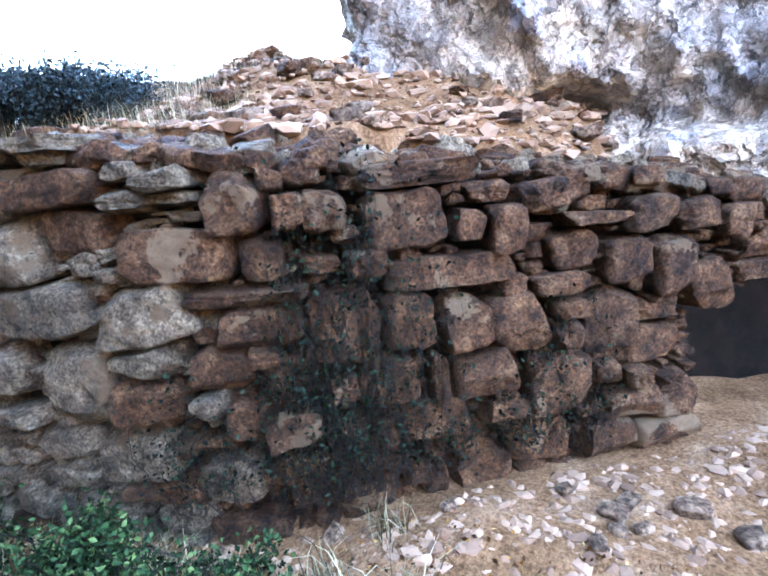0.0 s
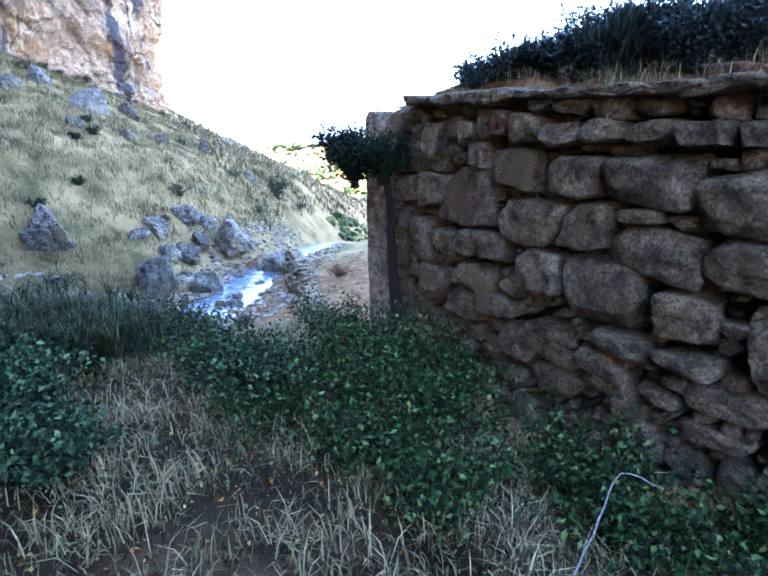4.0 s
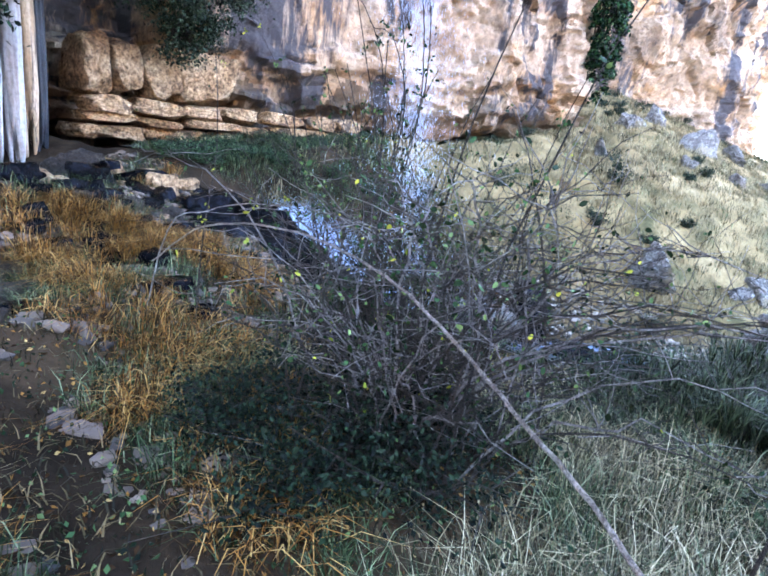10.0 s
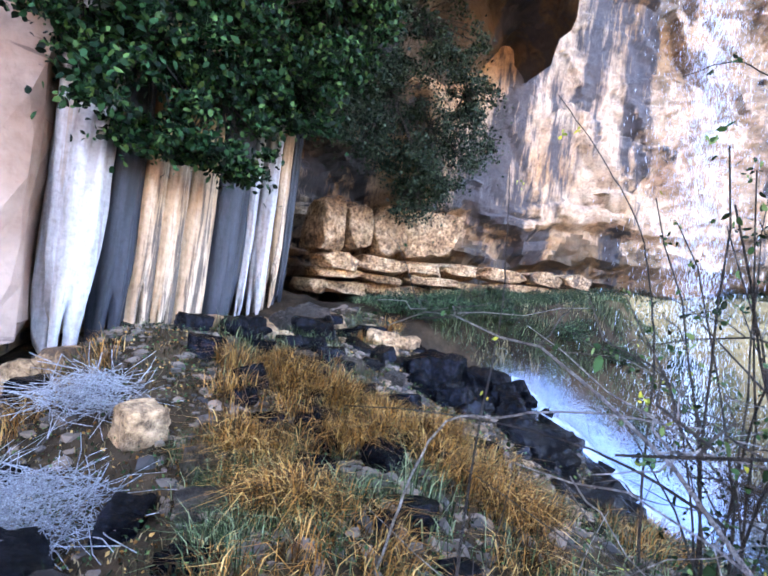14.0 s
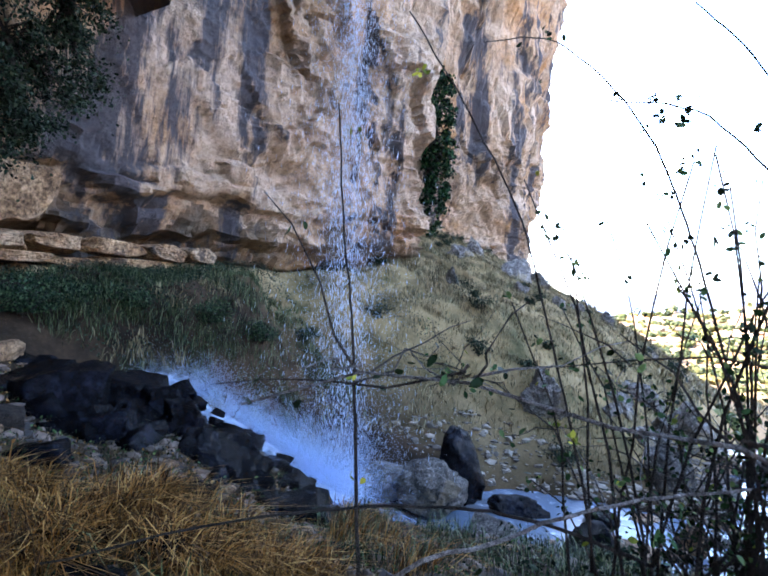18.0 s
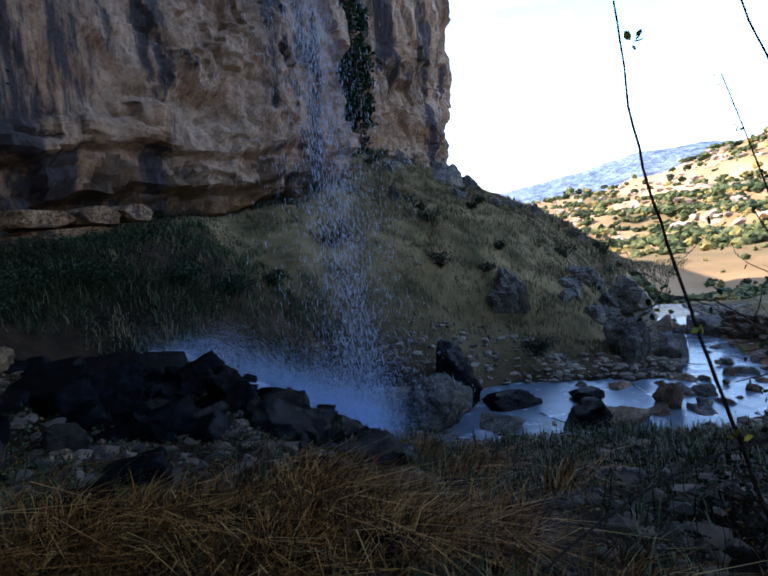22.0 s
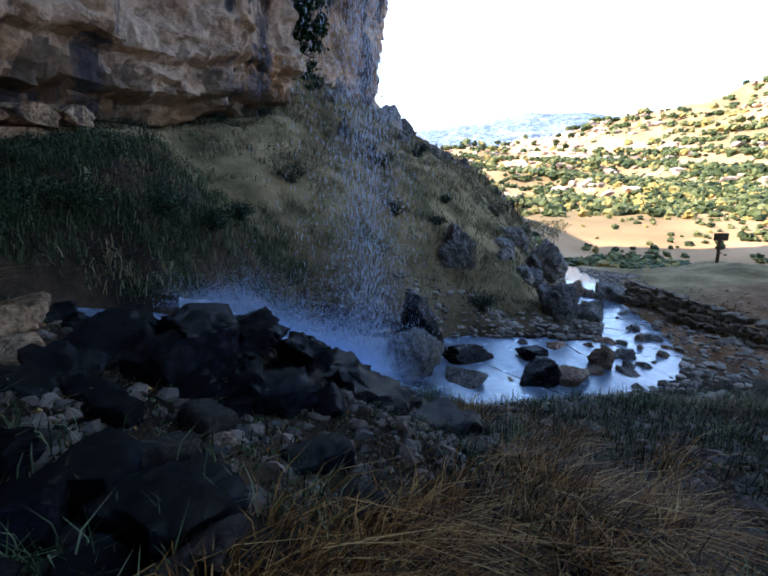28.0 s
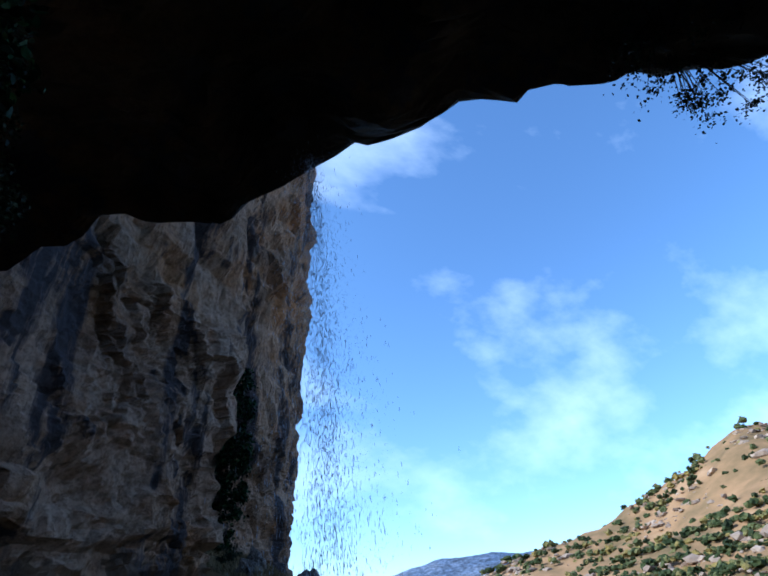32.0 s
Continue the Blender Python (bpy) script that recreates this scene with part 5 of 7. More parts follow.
# black boulders added as the hollow's shade, and stepped blocks under the slab
for k, (x, y, z, a, b, c) in enumerate([(-12.0, 0.6, -1.5, 0.5, 1.0, 0.7), (-12.1, 2.2, -1.5, 0.5, 0.9, 0.7)]):
    boulder(x, y, (a, b, c), 345 + k, MAT["lime_black"], "black rock added as shade at the back of the hollow", group="hollow rocks", z=z, box=0.7, turn=10)
LEDGE = [block_mesh(420 + k, MAT["bedded_rock"], 12.0) for k in range(12)]
rl = np.random.RandomState(421)
for k, (x, y, z, a, b, c) in enumerate([(-10.9, 0.9, -1.35, 0.4, 0.7, 0.16), (-11.1, 1.7, -1.6, 0.45, 0.5, 0.14), (-11.0, 3.05, -1.45, 0.25, 0.3, 0.26), (-11.3, 3.5, -1.25, 0.3, 0.25, 0.2)]):
    thing("ledge_block", LEDGE[k], "ochre limestone step under the overhanging slab", "rock", "hollow ledges", m=pose(x, y, z, 0, 0, 10 + rl.uniform(-10, 10)) @ Matrix.Diagonal((a, b, c, 1)))
# the ochre wall right of the slit and the three beds under it
bed = smooth_line([(-13.75, 8.75), (-13.55, 10.2), (-13.25, 11.8), (-12.6, 13.4), (-11.8, 15.0), (-10.7, 16.8)], 0.1)
blen = np.r_[0, np.cumsum(np.linalg.norm(np.diff(bed, axis=0), axis=1))]
for row, (z0, h, back) in enumerate([(-0.02, 0.34, 0.5), (0.34, 0.24, 0.22), (0.60, 0.40, 0.02), (1.02, 1.3, -0.06)]):
    u = rl.uniform(0, 0.3)
    while u < (blen[-1] - 0.3 if row < 3 else 4.1):
        w = rl.uniform(0.4, 1.5) * (1.3 if row > 2 else 1)
        x, y = np.interp(u + w / 2, blen, bed[:, 0]), np.interp(u + w / 2, blen, bed[:, 1])
        dx, dy = np.interp(u + w / 2 + 0.1, blen, bed[:, 0]) - x, np.interp(u + w / 2 + 0.1, blen, bed[:, 1]) - y
        t = math.degrees(math.atan2(dy, dx))
        off = back + rl.uniform(-0.2, 0.2) if row < 3 else back + rl.uniform(-0.03, 0.03)
        n = Vector((math.sin(radians(t)), -math.cos(radians(t))))
        thing("ledge_block", LEDGE[rl.randint(12)], "ochre bedded limestone block jutting from the cliff" if row < 3 else "smooth rust-stained limestone block above the ledges", "rock", "bedded ledge" if row < 3 else "ochre wall",
              m=pose(x - n.x * (off + 0.3), y - n.y * (off + 0.3), z0 + h / 2 + 0.05 * u + rl.uniform(-0.03, 0.03), rl.uniform(-2, 2), rl.uniform(-2, 2), t + rl.uniform(-5, 5)) @ Matrix.Diagonal((w * 0.51, 0.55, h * 0.5, 1)))
        u += w
# ochre rubble on the apron below the flowstone
for k in range(60):
    x, y = rl.uniform(-12.3, -9.8), rl.uniform(3.6, 8.4)
    w = 0.06 + 0.2 * rl.uniform() ** 2
    thing("ledge_block", LEDGE[rl.randint(12)], "pinkish broken stone on the debris apron", "stone", "apron stones", m=pose(x, y, gz(x, y) + w * 0.25, rl.uniform(-15, 15), rl.uniform(-15, 15), rl.uniform(0, 360)) @ Matrix.Diagonal((w * 1.2, w * 0.9, w * 0.55, 1)))
boulder(-7.85, 3.3, (0.3, 0.26, 0.28), 377, MAT["bedded_rock"], "cracked ochre block lying before the hollow", planes=16, box=0.62, rough=0.09)

# ---- plants ----


def scatter(n, x0, x1, y0, y1, rs, keep=None, gap=0.45):
    x, y = rs.uniform(x0, x1, n), rs.uniform(y0, y1, n)
    ok = clear_of_path(x, y, gap)
    if keep is not None:
        ok &= keep(x, y)
    x, y = x[ok], y[ok]
    return np.stack([x, y, ground_height(x, y) - 0.02], 1)


def tufts(roots, per, spread, rs):
    r = np.repeat(roots, per, 0)
    r[:, :2] += rs.normal(scale=spread, size=(len(r), 2))
    r[:, 2] = ground_height(r[:, 0], r[:, 1]) - 0.02
    return r


def grass(name, roots, height, mat, label, rs, lean=0.5, width=0.006, wind=(0, 0)):
    v, f = blades(roots, height, rs, lean, width, wind)
    return tagged(part(name, mesh_from(name, v, f, mat), None), label, "grass", kind="stuff")


def near_bank(x, y):
    d, s, w = along(STREAM, x, y)
    dw, sw, ww = along(WALL, x, y)
    return (s < 0) & (d - lerp_at(HALF, w) > 0.5) & ((sw > 0) | (y > 5.3)) & (dw > 0.25)


def off_pile(x, y):
    return near_bank(x, y) & ((y < 6.3) | (x > -6.0) | (x < -10.0))


def in_wedge(x, y):
    return near_bank(x, y) & (x < 2.6) & (np.hypot(x + 3.5, y - 2.95) > 1.1) & ((x > -4.4) | (y > 5.2)) & (x < np.interp(y, [1.5, 2.6, 3.2, 4.5], [0.1, -0.35, -1.2, -1.7]))


rs = np.random.RandomState(11)
r = tufts(scatter(330, -5.2, -0.5, -0.2, 4.2, rs, in_wedge, 0.55), 95, 0.09, rs)
grass("tall_grass", r, 0.36, MAT["green_grass"], "tall green and straw grass on the bench", rs, 0.75, 0.0022)
r = tufts(scatter(420, -4.5, 0.2, 0.2, 4.4, rs, in_wedge, 0.55), 100, 0.08, rs)
grass("straw_grass", r, 0.38, MAT["pale_grass"], "bleached straw grass bending over", rs, 1.0, 0.002)
r = tufts(scatter(330, -10.8, -4.6, 2.6, 8.6, rs, lambda x, y: off_pile(x, y) & (fbm(np.stack([x * 0.9, y * 0.9, 0 * x], -1), 2, 83) > 0.03), 0.5), 70, 0.08, rs)
grass("rust_grass", r, 0.34, MAT["rust_grass"], "rust-coloured dead grass flopped between rocks", rs, 1.3, 0.003, (0.6, -0.4))
r = tufts(scatter(260, -7.5, -3.2, 1.2, 4.2, rs, near_bank, 0.32), 60, 0.07, rs)
grass("bench_grass", r, 0.22, MAT["rust_grass"], "rust and straw grass lying over the bench", rs, 1.3, 0.003, (0.4, -0.2))
r = tufts(scatter(260, -7.5, -3.0, 1.0, 4.2, rs, near_bank, 0.32), 60, 0.07, rs)
grass("bench_green", r, 0.22, MAT["green_grass"], "fine green grass tufts on the bench", rs, 1.1, 0.0028)
r = tufts(scatter(420, -11.5, 1.5, 4.2, 10.5, rs, off_pile, 0.6), 30, 0.10, rs)
grass("damp_grass", r, 0.28, MAT["green_grass"], "short damp green grass near the fall", rs, 0.8, 0.004)
r = tufts(scatter(1300, -2.5, 3.5, -1.6, 8.5, rs, near_bank, 0.2), 24, 0.09, rs)
grass("path_grass", r, 0.2, MAT["slope_grass"], "thin trodden grass beside the path", rs, 0.9, 0.004)


tus = np.array([(-7.9, 5.3), (-8.25, 4.9), (-7.6, 5.5), (-6.9, 5.6), (-6.5, 5.3), (-7.3, 3.9), (-6.5, 3.7), (-8.6, 5.0), (-6.0, 5.5), (-7.15, 5.0)])
tus = np.c_[tus, np.zeros(len(tus))]
grass("rust_tussock", tufts(tus, 1100, 0.13, rs), 0.30, MAT["rust_grass"], "long rust-orange grass tussocks flowing over rocks", rs, 1.3, 0.0034, (0.35, -0.35))


def green_edge(x, y):
    """Where the damp green growth below the ledges gives way to dry grass."""
    return -7.6 + 5.0 * fbm(np.stack([x * 0.6, y * 0.6, 0 * x], -1), 3, 97) + 2.2 * vnoise(np.stack([x * 2.1, y * 2.1, 0 * x], -1), 98)


def far_bank(x, y):
    d, s, w = along(STREAM, x, y)
    return (s > 0) & (d - lerp_at(HALF, w) > np.where(x < -6.5, 0.2, 1.3))


r = tufts(scatter(8200, -13.5, 13, 9.5, 40, rs, lambda x, y: far_bank(x, y) & (x > green_edge(x, y))), 20, 0.12, rs)
grass("slope_grass", r, 0.22, MAT["slope_grass"], "dry tufted grass covering the steep slope", rs, 0.9, 0.007)
r = tufts(scatter(900, -13.0, -4.5, 9.4, 17, rs, lambda x, y: far_bank(x, y) & (x < green_edge(x, y) + 0.8)), 34, 0.10, rs)
grass("ledge_foot_grass", r, 0.26, MAT["green_grass"], "lank green grass below the bedded ledges", rs, 1.0, 0.004)
r = tufts(scatter(2300, -5.5, 13, 11, 40, rs, lambda x, y: far_bank(x, y) & (fbm(np.stack([x * 0.45, y * 0.45, 0 * x], -1), 3, 95) > 0.12)), 22, 0.12, rs)
grass("tussock_grass", r, 0.3, MAT["pale_grass"], "pale tussocks standing out on the slope", rs, 1.1, 0.006)
r = tufts(scatter(600, -13.5, 10, 10, 38, rs, far_bank), 12, 0.14, rs)
grass("slope_green", r, 0.26, MAT["green_grass"], "grey-green herbs among the slope grass", rs, 0.7, 0.008)
r = tufts(scatter(4200, 6, 46, 20, 70, rs, far_bank), 8, 0.3, rs)
grass("shoulder_grass", r, 0.5, MAT["slope_grass"], "dry grass on the sunlit shoulder of the slope", rs, 0.9, 0.04)
r = scatter(60000, -14, -1, 9.8, 22, rs, lambda x, y: far_bank(x, y) & (fbm(np.stack([x * 0.5, y * 0.5, 0 * x], -1), 3, 87) + np.interp(x, [-13, -9, -6, -1], [0.4, 0.15, -0.2, -0.7]) > 0.0))
v, f = leaves(r + np.stack([0 * r[:, 0], 0 * r[:, 0], 0.26 * rs.uniform(0, 1, len(r)) ** 1.5], 1), 0.05, rs)
tagged(part("cliff_foot_scrub", mesh_from("cliff_foot_scrub", v, f, MAT["shrub_leaf"]), None), "dark green scrub creeping below the cliff", "undergrowth", kind="stuff")


def behind_wall(x, y):
    dw, sw, ww = along(WALL, x, y)
    return (sw < 0) & (dw > 0.5) & (y < 4.6 + 0.12 * (x - 3.7)) & ((dw > 3.0) | (y > 0.3) | (hash3(np.floor(x * 3), np.floor(y * 3), 0 * x, 3) > 0.93))


r = tufts(scatter(900, 3.8, 13.5, -1.5, 5.5, rs, behind_wall), 34, 0.12, rs)
grass("crest_grass", r, 0.2, MAT["pale_grass"], "pale feathery grass on top of the bank", rs, 0.8, 0.0018)
r = scatter(90000, -11.8, 3.6, -3.5, 9.0, rs, near_bank, 0.0)
grass("litter_grass", r, 0.10, MAT["litter"], "short trampled grass and straw on the bench", rs, 1.5, 0.004)
r = scatter(46000, -11.8, 3.4, -2.0, 9.0, rs, near_bank, 0.0)
v, f = leaves(r + np.stack([0 * r[:, 0], 0 * r[:, 0], 0.02 + 0.10 * rs.uniform(0, 1, len(r)) ** 2], 1), 0.032, rs)
tagged(part("low_herbs", mesh_from("low_herbs", v, f, MAT["bramble_leaf"]), None), "small green weeds creeping over the bench", "weeds", kind="stuff")
r = scatter(42000, -11.8, 4.5, -4, 8.5, rs, near_bank, 0.0)
v, f = leaves(r + [0, 0, 0.03], 0.035, rs)
tagged(part("leaf_litter", mesh_from("leaf_litter", v, f, MAT["rust_grass"]), None), "brown fallen leaves and bits of bark", "litter", kind="stuff")


def shrub(x, y, radius, height, n, leaf, mat, label, name="shrub", stems=14, seed=0, z=None, stem_mat="bark", bare=0.0, category="shrub", stem_r=0.012, broom=False):
    r = np.random.RandomState(seed)
    t = thing(name, None, label, category, m=pose(x, y, gz(x, y) if z is None else z))
    tips, pieces = [], []
    for k in range(stems):
        a, rr = r.uniform(0, 2 * np.pi), radius * math.sqrt(r.uniform(0.05, 1))
        tip = np.array([rr * math.cos(a), rr * math.sin(a), height * r.uniform(0.55, 1.0) * (1 - 0.35 * (rr / radius) ** 2)])
        u = np.linspace(0, 1, 7)[:, None]
        base = np.array([r.normal(scale=0.08 * radius), r.normal(scale=0.08 * radius), -0.08])
        mid = np.array([0, 0, 1.0]) * height * 0.25
        line = base * (1 - u) + tip * u + mid * u * (1 - u) * 2 + r.normal(scale=0.02 * radius, size=(7, 3)) * u
        pieces.append(tube(line, stem_r, stem_r * 0.25, 4))
        tips.append(line)
        for b in range(3):
            i = r.randint(2, 6)
            d = r.normal(size=3) * radius * 0.28
            d[2] = abs(d[2]) * 0.6
            u2 = np.linspace(0, 1, 4)[:, None]
            l2 = line[i] + d * u2
            pieces.append(tube(l2, stem_r * 0.4, stem_r * 0.15, 3 + 1))
            tips.append(l2)
    v, f = joined(pieces)
    part("branchwork", mesh_from("branchwork", v, f, MAT[stem_mat]), t)
    if n and broom:
        q = np.vstack(tips)
        q = q[r.randint(0, len(q), n)]
        v, f = blades(q * np.array([1, 1, 0.75]), 0.26 * height, r, 1.0, 0.0035)
        part("foliage", mesh_from("foliage", v, f, mat), t)
    elif n:
        pts = np.vstack(tips)
        c = pts[r.randint(0, len(pts), n)] + r.normal(scale=radius * 0.13, size=(n, 3))
        c[:, 2] = np.maximum(c[:, 2], 0.02)
        if bare:
            c = c[r.uniform(size=n) > bare]
        v, f = leaves(c, leaf, r)
        part("foliage", mesh_from("foliage", v, f, mat), t)
    return t


# brambles in front of the wall
BR = [(2.9, 2.2, 0.62, 0.65), (3.05, 3.2, 0.62, 0.75), (2.5, 3.0, 0.6, 0.6), (2.95, 4.2, 0.6, 0.8), (2.2, 3.9, 0.6, 0.6), (3.25, 1.2, 0.45, 0.5), (3.45, 0.3, 0.4, 0.4), (1.8, 3.1, 0.5, 0.45), (3.2, 5.3, 0.6, 0.7), (2.5, 1.5, 0.5, 0.4), (3.0, 0.7, 0.45, 0.4), (2.2, 2.2, 0.5, 0.45), (3.1, 2.7, 0.6, 0.7), (1.5, 4.2, 0.6, 0.5)]
for k, (x, y, a, h) in enumerate(BR):
    shrub(x, y, a, h, 2300, 0.045, MAT["bramble_leaf"], "dense dark green bramble at the wall's foot", "bramble", 22, 500 + k, category="bramble")
r = tufts(scatter(150, 2.3, 4.3, -1.4, 2.2, rs, lambda x, y: near_bank(x, y), 0.35), 60, 0.07, rs)
grass("weed_grass", r, 0.24, MAT["pale_grass"], "dry grass tufts among weeds before the wall", rs, 1.0, 0.003)
for k, (x, y, a, h) in enumerate([(3.4, -0.35, 0.4, 0.32), (3.1, -0.05, 0.4, 0.3), (3.65, -0.6, 0.28, 0.25), (2.85, 0.3, 0.4, 0.3)]):
    shrub(x, y, a, h, 1500, 0.04, MAT["bramble_leaf"], "low green bramble runners before the wall", "bramble", 18, 560 + k, category="bramble")
# broom and dark evergreen bushes below the bench
for k, (x, y, a, h, m) in enumerate([(-0.3, 4.9, 0.8, 1.0, "grey_leaf"), (0.5, 4.9, 0.75, 0.95, "grey_leaf"), (-1.2, 4.7, 0.8, 0.85, "grey_leaf"), (-0.35, 3.7, 0.55, 0.75, "bush_leaf"), (-0.75, 3.35, 0.45, 0.55, "bush_leaf"), (0.1, 3.3, 0.5, 0.6, "bush_leaf"),
                                    (1.3, 5.4, 0.7, 0.6, "shrub_leaf"), (-0.2, 5.9, 0.8, 0.9, "grey_leaf"), (0.9, 6.3, 0.7, 0.6, "shrub_leaf"), (-1.9, 5.6, 0.7, 0.6, "shrub_leaf"), (-2.1, 4.4, 0.6, 0.5, "grey_leaf"),
                                    (1.75, 3.7, 0.55, 0.5, "bush_leaf"), (-1.0, 3.3, 0.5, 0.5, "bush_leaf"), (0.35, 2.65, 0.35, 0.35, "bush_leaf")]):
    shrub(x, y, a, h, 9000 if m == "grey_leaf" else 5600, 0.05, MAT[m], "bushy grey-green broom above the stream" if m == "grey_leaf" else "dark leafy bush above the stream", "bush", 34, 520 + k, broom=m == "grey_leaf")
for k, (x, y, a, h) in enumerate([(-11.6, 9.4, 0.5, 0.35), (-11.0, 9.9, 0.55, 0.4), (-10.9, 10.9, 0.5, 0.35), (-10.2, 11.4, 0.5, 0.35), (-9.2, 12.6, 0.55, 0.4), (-8.4, 13.4, 0.5, 0.4), (-11.9, 11.6, 0.5, 0.35)]):
    shrub(x, y, a, h, 2600, 0.045, MAT["bush_leaf"], "low green bush below the bedded ledge", "bush", 18, 540 + k)
# low shrubs on the slopes
SH = np.random.RandomState(77)
pts = scatter(140, -9, 12, 15, 38, SH, far_bank)
for k, (x, y, z) in enumerate(pts[:46]):
    s = SH.uniform(0.25, 0.6)
    shrub(x, y, s, s * 1.1, 520, 0.07, MAT["shrub_leaf"], "small dark rounded shrub on the dry slope", "slope_shrub", 8, 600 + k)
shrub(9.6, 29.6, 0.9, 1.5, 1500, 0.08, MAT["shrub_leaf"], "dark juniper bush on the slope shoulder", "juniper", 12, 690)
shrub(-0.9, 16.0, 0.7, 0.7, 1400, 0.05, MAT["shrub_leaf"], "dark round bush beside the pool", "bush", 12, 691)
shrub(7.0, 14.0, 0.5, 0.45, 700, 0.04, MAT["rust_grass"], "brown dead bush on the gravel path", "bush", 20, 692)
shrub(2.9, 9.3, 0.35, 0.5, 0, 0.05, None, "dark dead clump of stalks by the stream", "dead_clump", 40, 693)
for k, (x, y, s, h) in enumerate([(4.62, 2.75, 0.42, 0.62), (4.75, 2.35, 0.42, 0.66), (4.9, 1.95, 0.42, 0.66), (5.05, 1.6, 0.4, 0.6), (4.7, 3.15, 0.4, 0.42), (4.6, 3.55, 0.4, 0.36), (4.55, 3.95, 0.4, 0.3), (5.3, 2.5, 0.5, 0.6), (5.5, 1.9, 0.45, 0.5), (5.6, 3.2, 0.6, 0.4)]):
    shrub(x, y, s, h, 5200, 0.035, MAT["crest_leaf"], "dark blue-green spiny shrub on the crest of the bank", "crest_shrub", 26, 700 + k, broom=k % 3 == 1)

# ---- the big leafless bramble and its arching canes ----


MAT["tan_cane"] = stone_mat("tan_cane", (0.14, 0.11, 0.09), (0.30, 0.25, 0.21), (0.45, 0.39, 0.34), 18)


def arching_bramble(x, y, seed, n, tall, spread, away):
    """A tangled bush of arching canes. away: the way (x, y) in which canes stay short."""
    ra = np.random.RandomState(seed)
    arch = thing("arching_bramble", None, "tangled half-bare bramble with long arching canes", "bramble", m=pose(x, y, gz(x, y)))
    fine, dark, ctr = [], [], []
    for k in range(n):
        a = ra.uniform(0, 2 * np.pi)
        reach, high = spread * ra.uniform(0.4, 1.2), ra.uniform(0.7, 2.1)
        if math.cos(a) * away[0] + math.sin(a) * away[1] > 0.4:
            reach *= 0.45
        u = np.linspace(0, 1, 12)[:, None]
        d = np.array([math.cos(a), math.sin(a), 0])
        b0 = np.array([ra.normal(scale=0.22), ra.normal(scale=0.22), -0.1])
        line = b0 + d * reach * u**1.3 + np.array([0, 0, 1.0]) * high * (1.9 * u - 1.15 * u * u) + ra.normal(scale=0.018, size=(12, 3))
        if not clear_of_path((line[:, 0] + x)[None], (line[:, 1] + y)[None], 0.75).all():
            continue
        v, f = tube(line, ra.uniform(0.005, 0.011), 0.0025, 5)
        part("cane", mesh_from("cane", v, f, MAT["bark" if k % 3 else "grey_twig"], True), arch)
        ctr.append(line)
        for s in range(13):
            i = ra.randint(2, 11)
            dd = ra.normal(size=3) * 0.26
            dd[2] = abs(dd[2]) - 0.08
            l2 = line[i] + dd * np.linspace(0, 1, 5)[:, None] + ra.normal(scale=0.012, size=(5, 3))
            (dark if s % 3 else fine).append(tube(l2, 0.0032, 0.0012, 4))
            ctr.append(l2)
    for k in range(tall):
        a, h = ra.uniform(0, 2 * np.pi), ra.uniform(1.2, 3.0)
        u = np.linspace(0, 1, 10)[:, None]
        b0 = np.array([ra.normal(scale=0.35), ra.normal(scale=0.35), -0.1])
        line = b0 + np.array([0.07 * math.cos(a), 0.07 * math.sin(a), 1]) * h * u + np.array([math.cos(a), math.sin(a), -0.45]) * 0.35 * u**3 + ra.normal(scale=0.008, size=(10, 3))
        if not clear_of_path((line[:, 0] + x)[None], (line[:, 1] + y)[None], 1.15).all():
            continue
        v, f = tube(line, 0.008, 0.003, 5)
        stem = part("upright_cane", mesh_from("upright_cane", v, f, MAT["bark"], True), arch)
        ctr.append(line[4:])
        c = np.repeat(line[ra.randint(4, 10, 5)] + ra.normal(scale=0.03, size=(5, 3)), 4, 0) + ra.normal(scale=0.014, size=(20, 3))
        v, f = shaped_leaves(c, 0.03, ra)
        part("cane_foliage", mesh_from("cane_foliage", v, f, MAT["bramble_leaf"]), stem)
    v, f = joined(fine)
    tagged(part("twig_tangle", mesh_from("twig_tangle", v, f, MAT["grey_twig"]), arch, "grey dry side twigs"), kind="stuff")
    v, f = joined(dark)
    tagged(part("living_tangle", mesh_from("living_tangle", v, f, MAT["bark"]), arch, "dark living side twigs"), kind="stuff")
    pts = np.vstack(ctr)
    for nm, m, c0, sz in (("foliage", "bramble_leaf", 1900, 0.036), ("yellow_foliage", "yellow_leaf", 130, 0.036)):
        c = pts[ra.randint(0, len(pts), c0)] + ra.normal(scale=0.03, size=(c0, 3))
        v, f = shaped_leaves(c, sz, ra)
        part(nm, mesh_from(nm, v, f, MAT[m]), arch, "yellowing last leaves" if nm != "foliage" else "")
    return arch


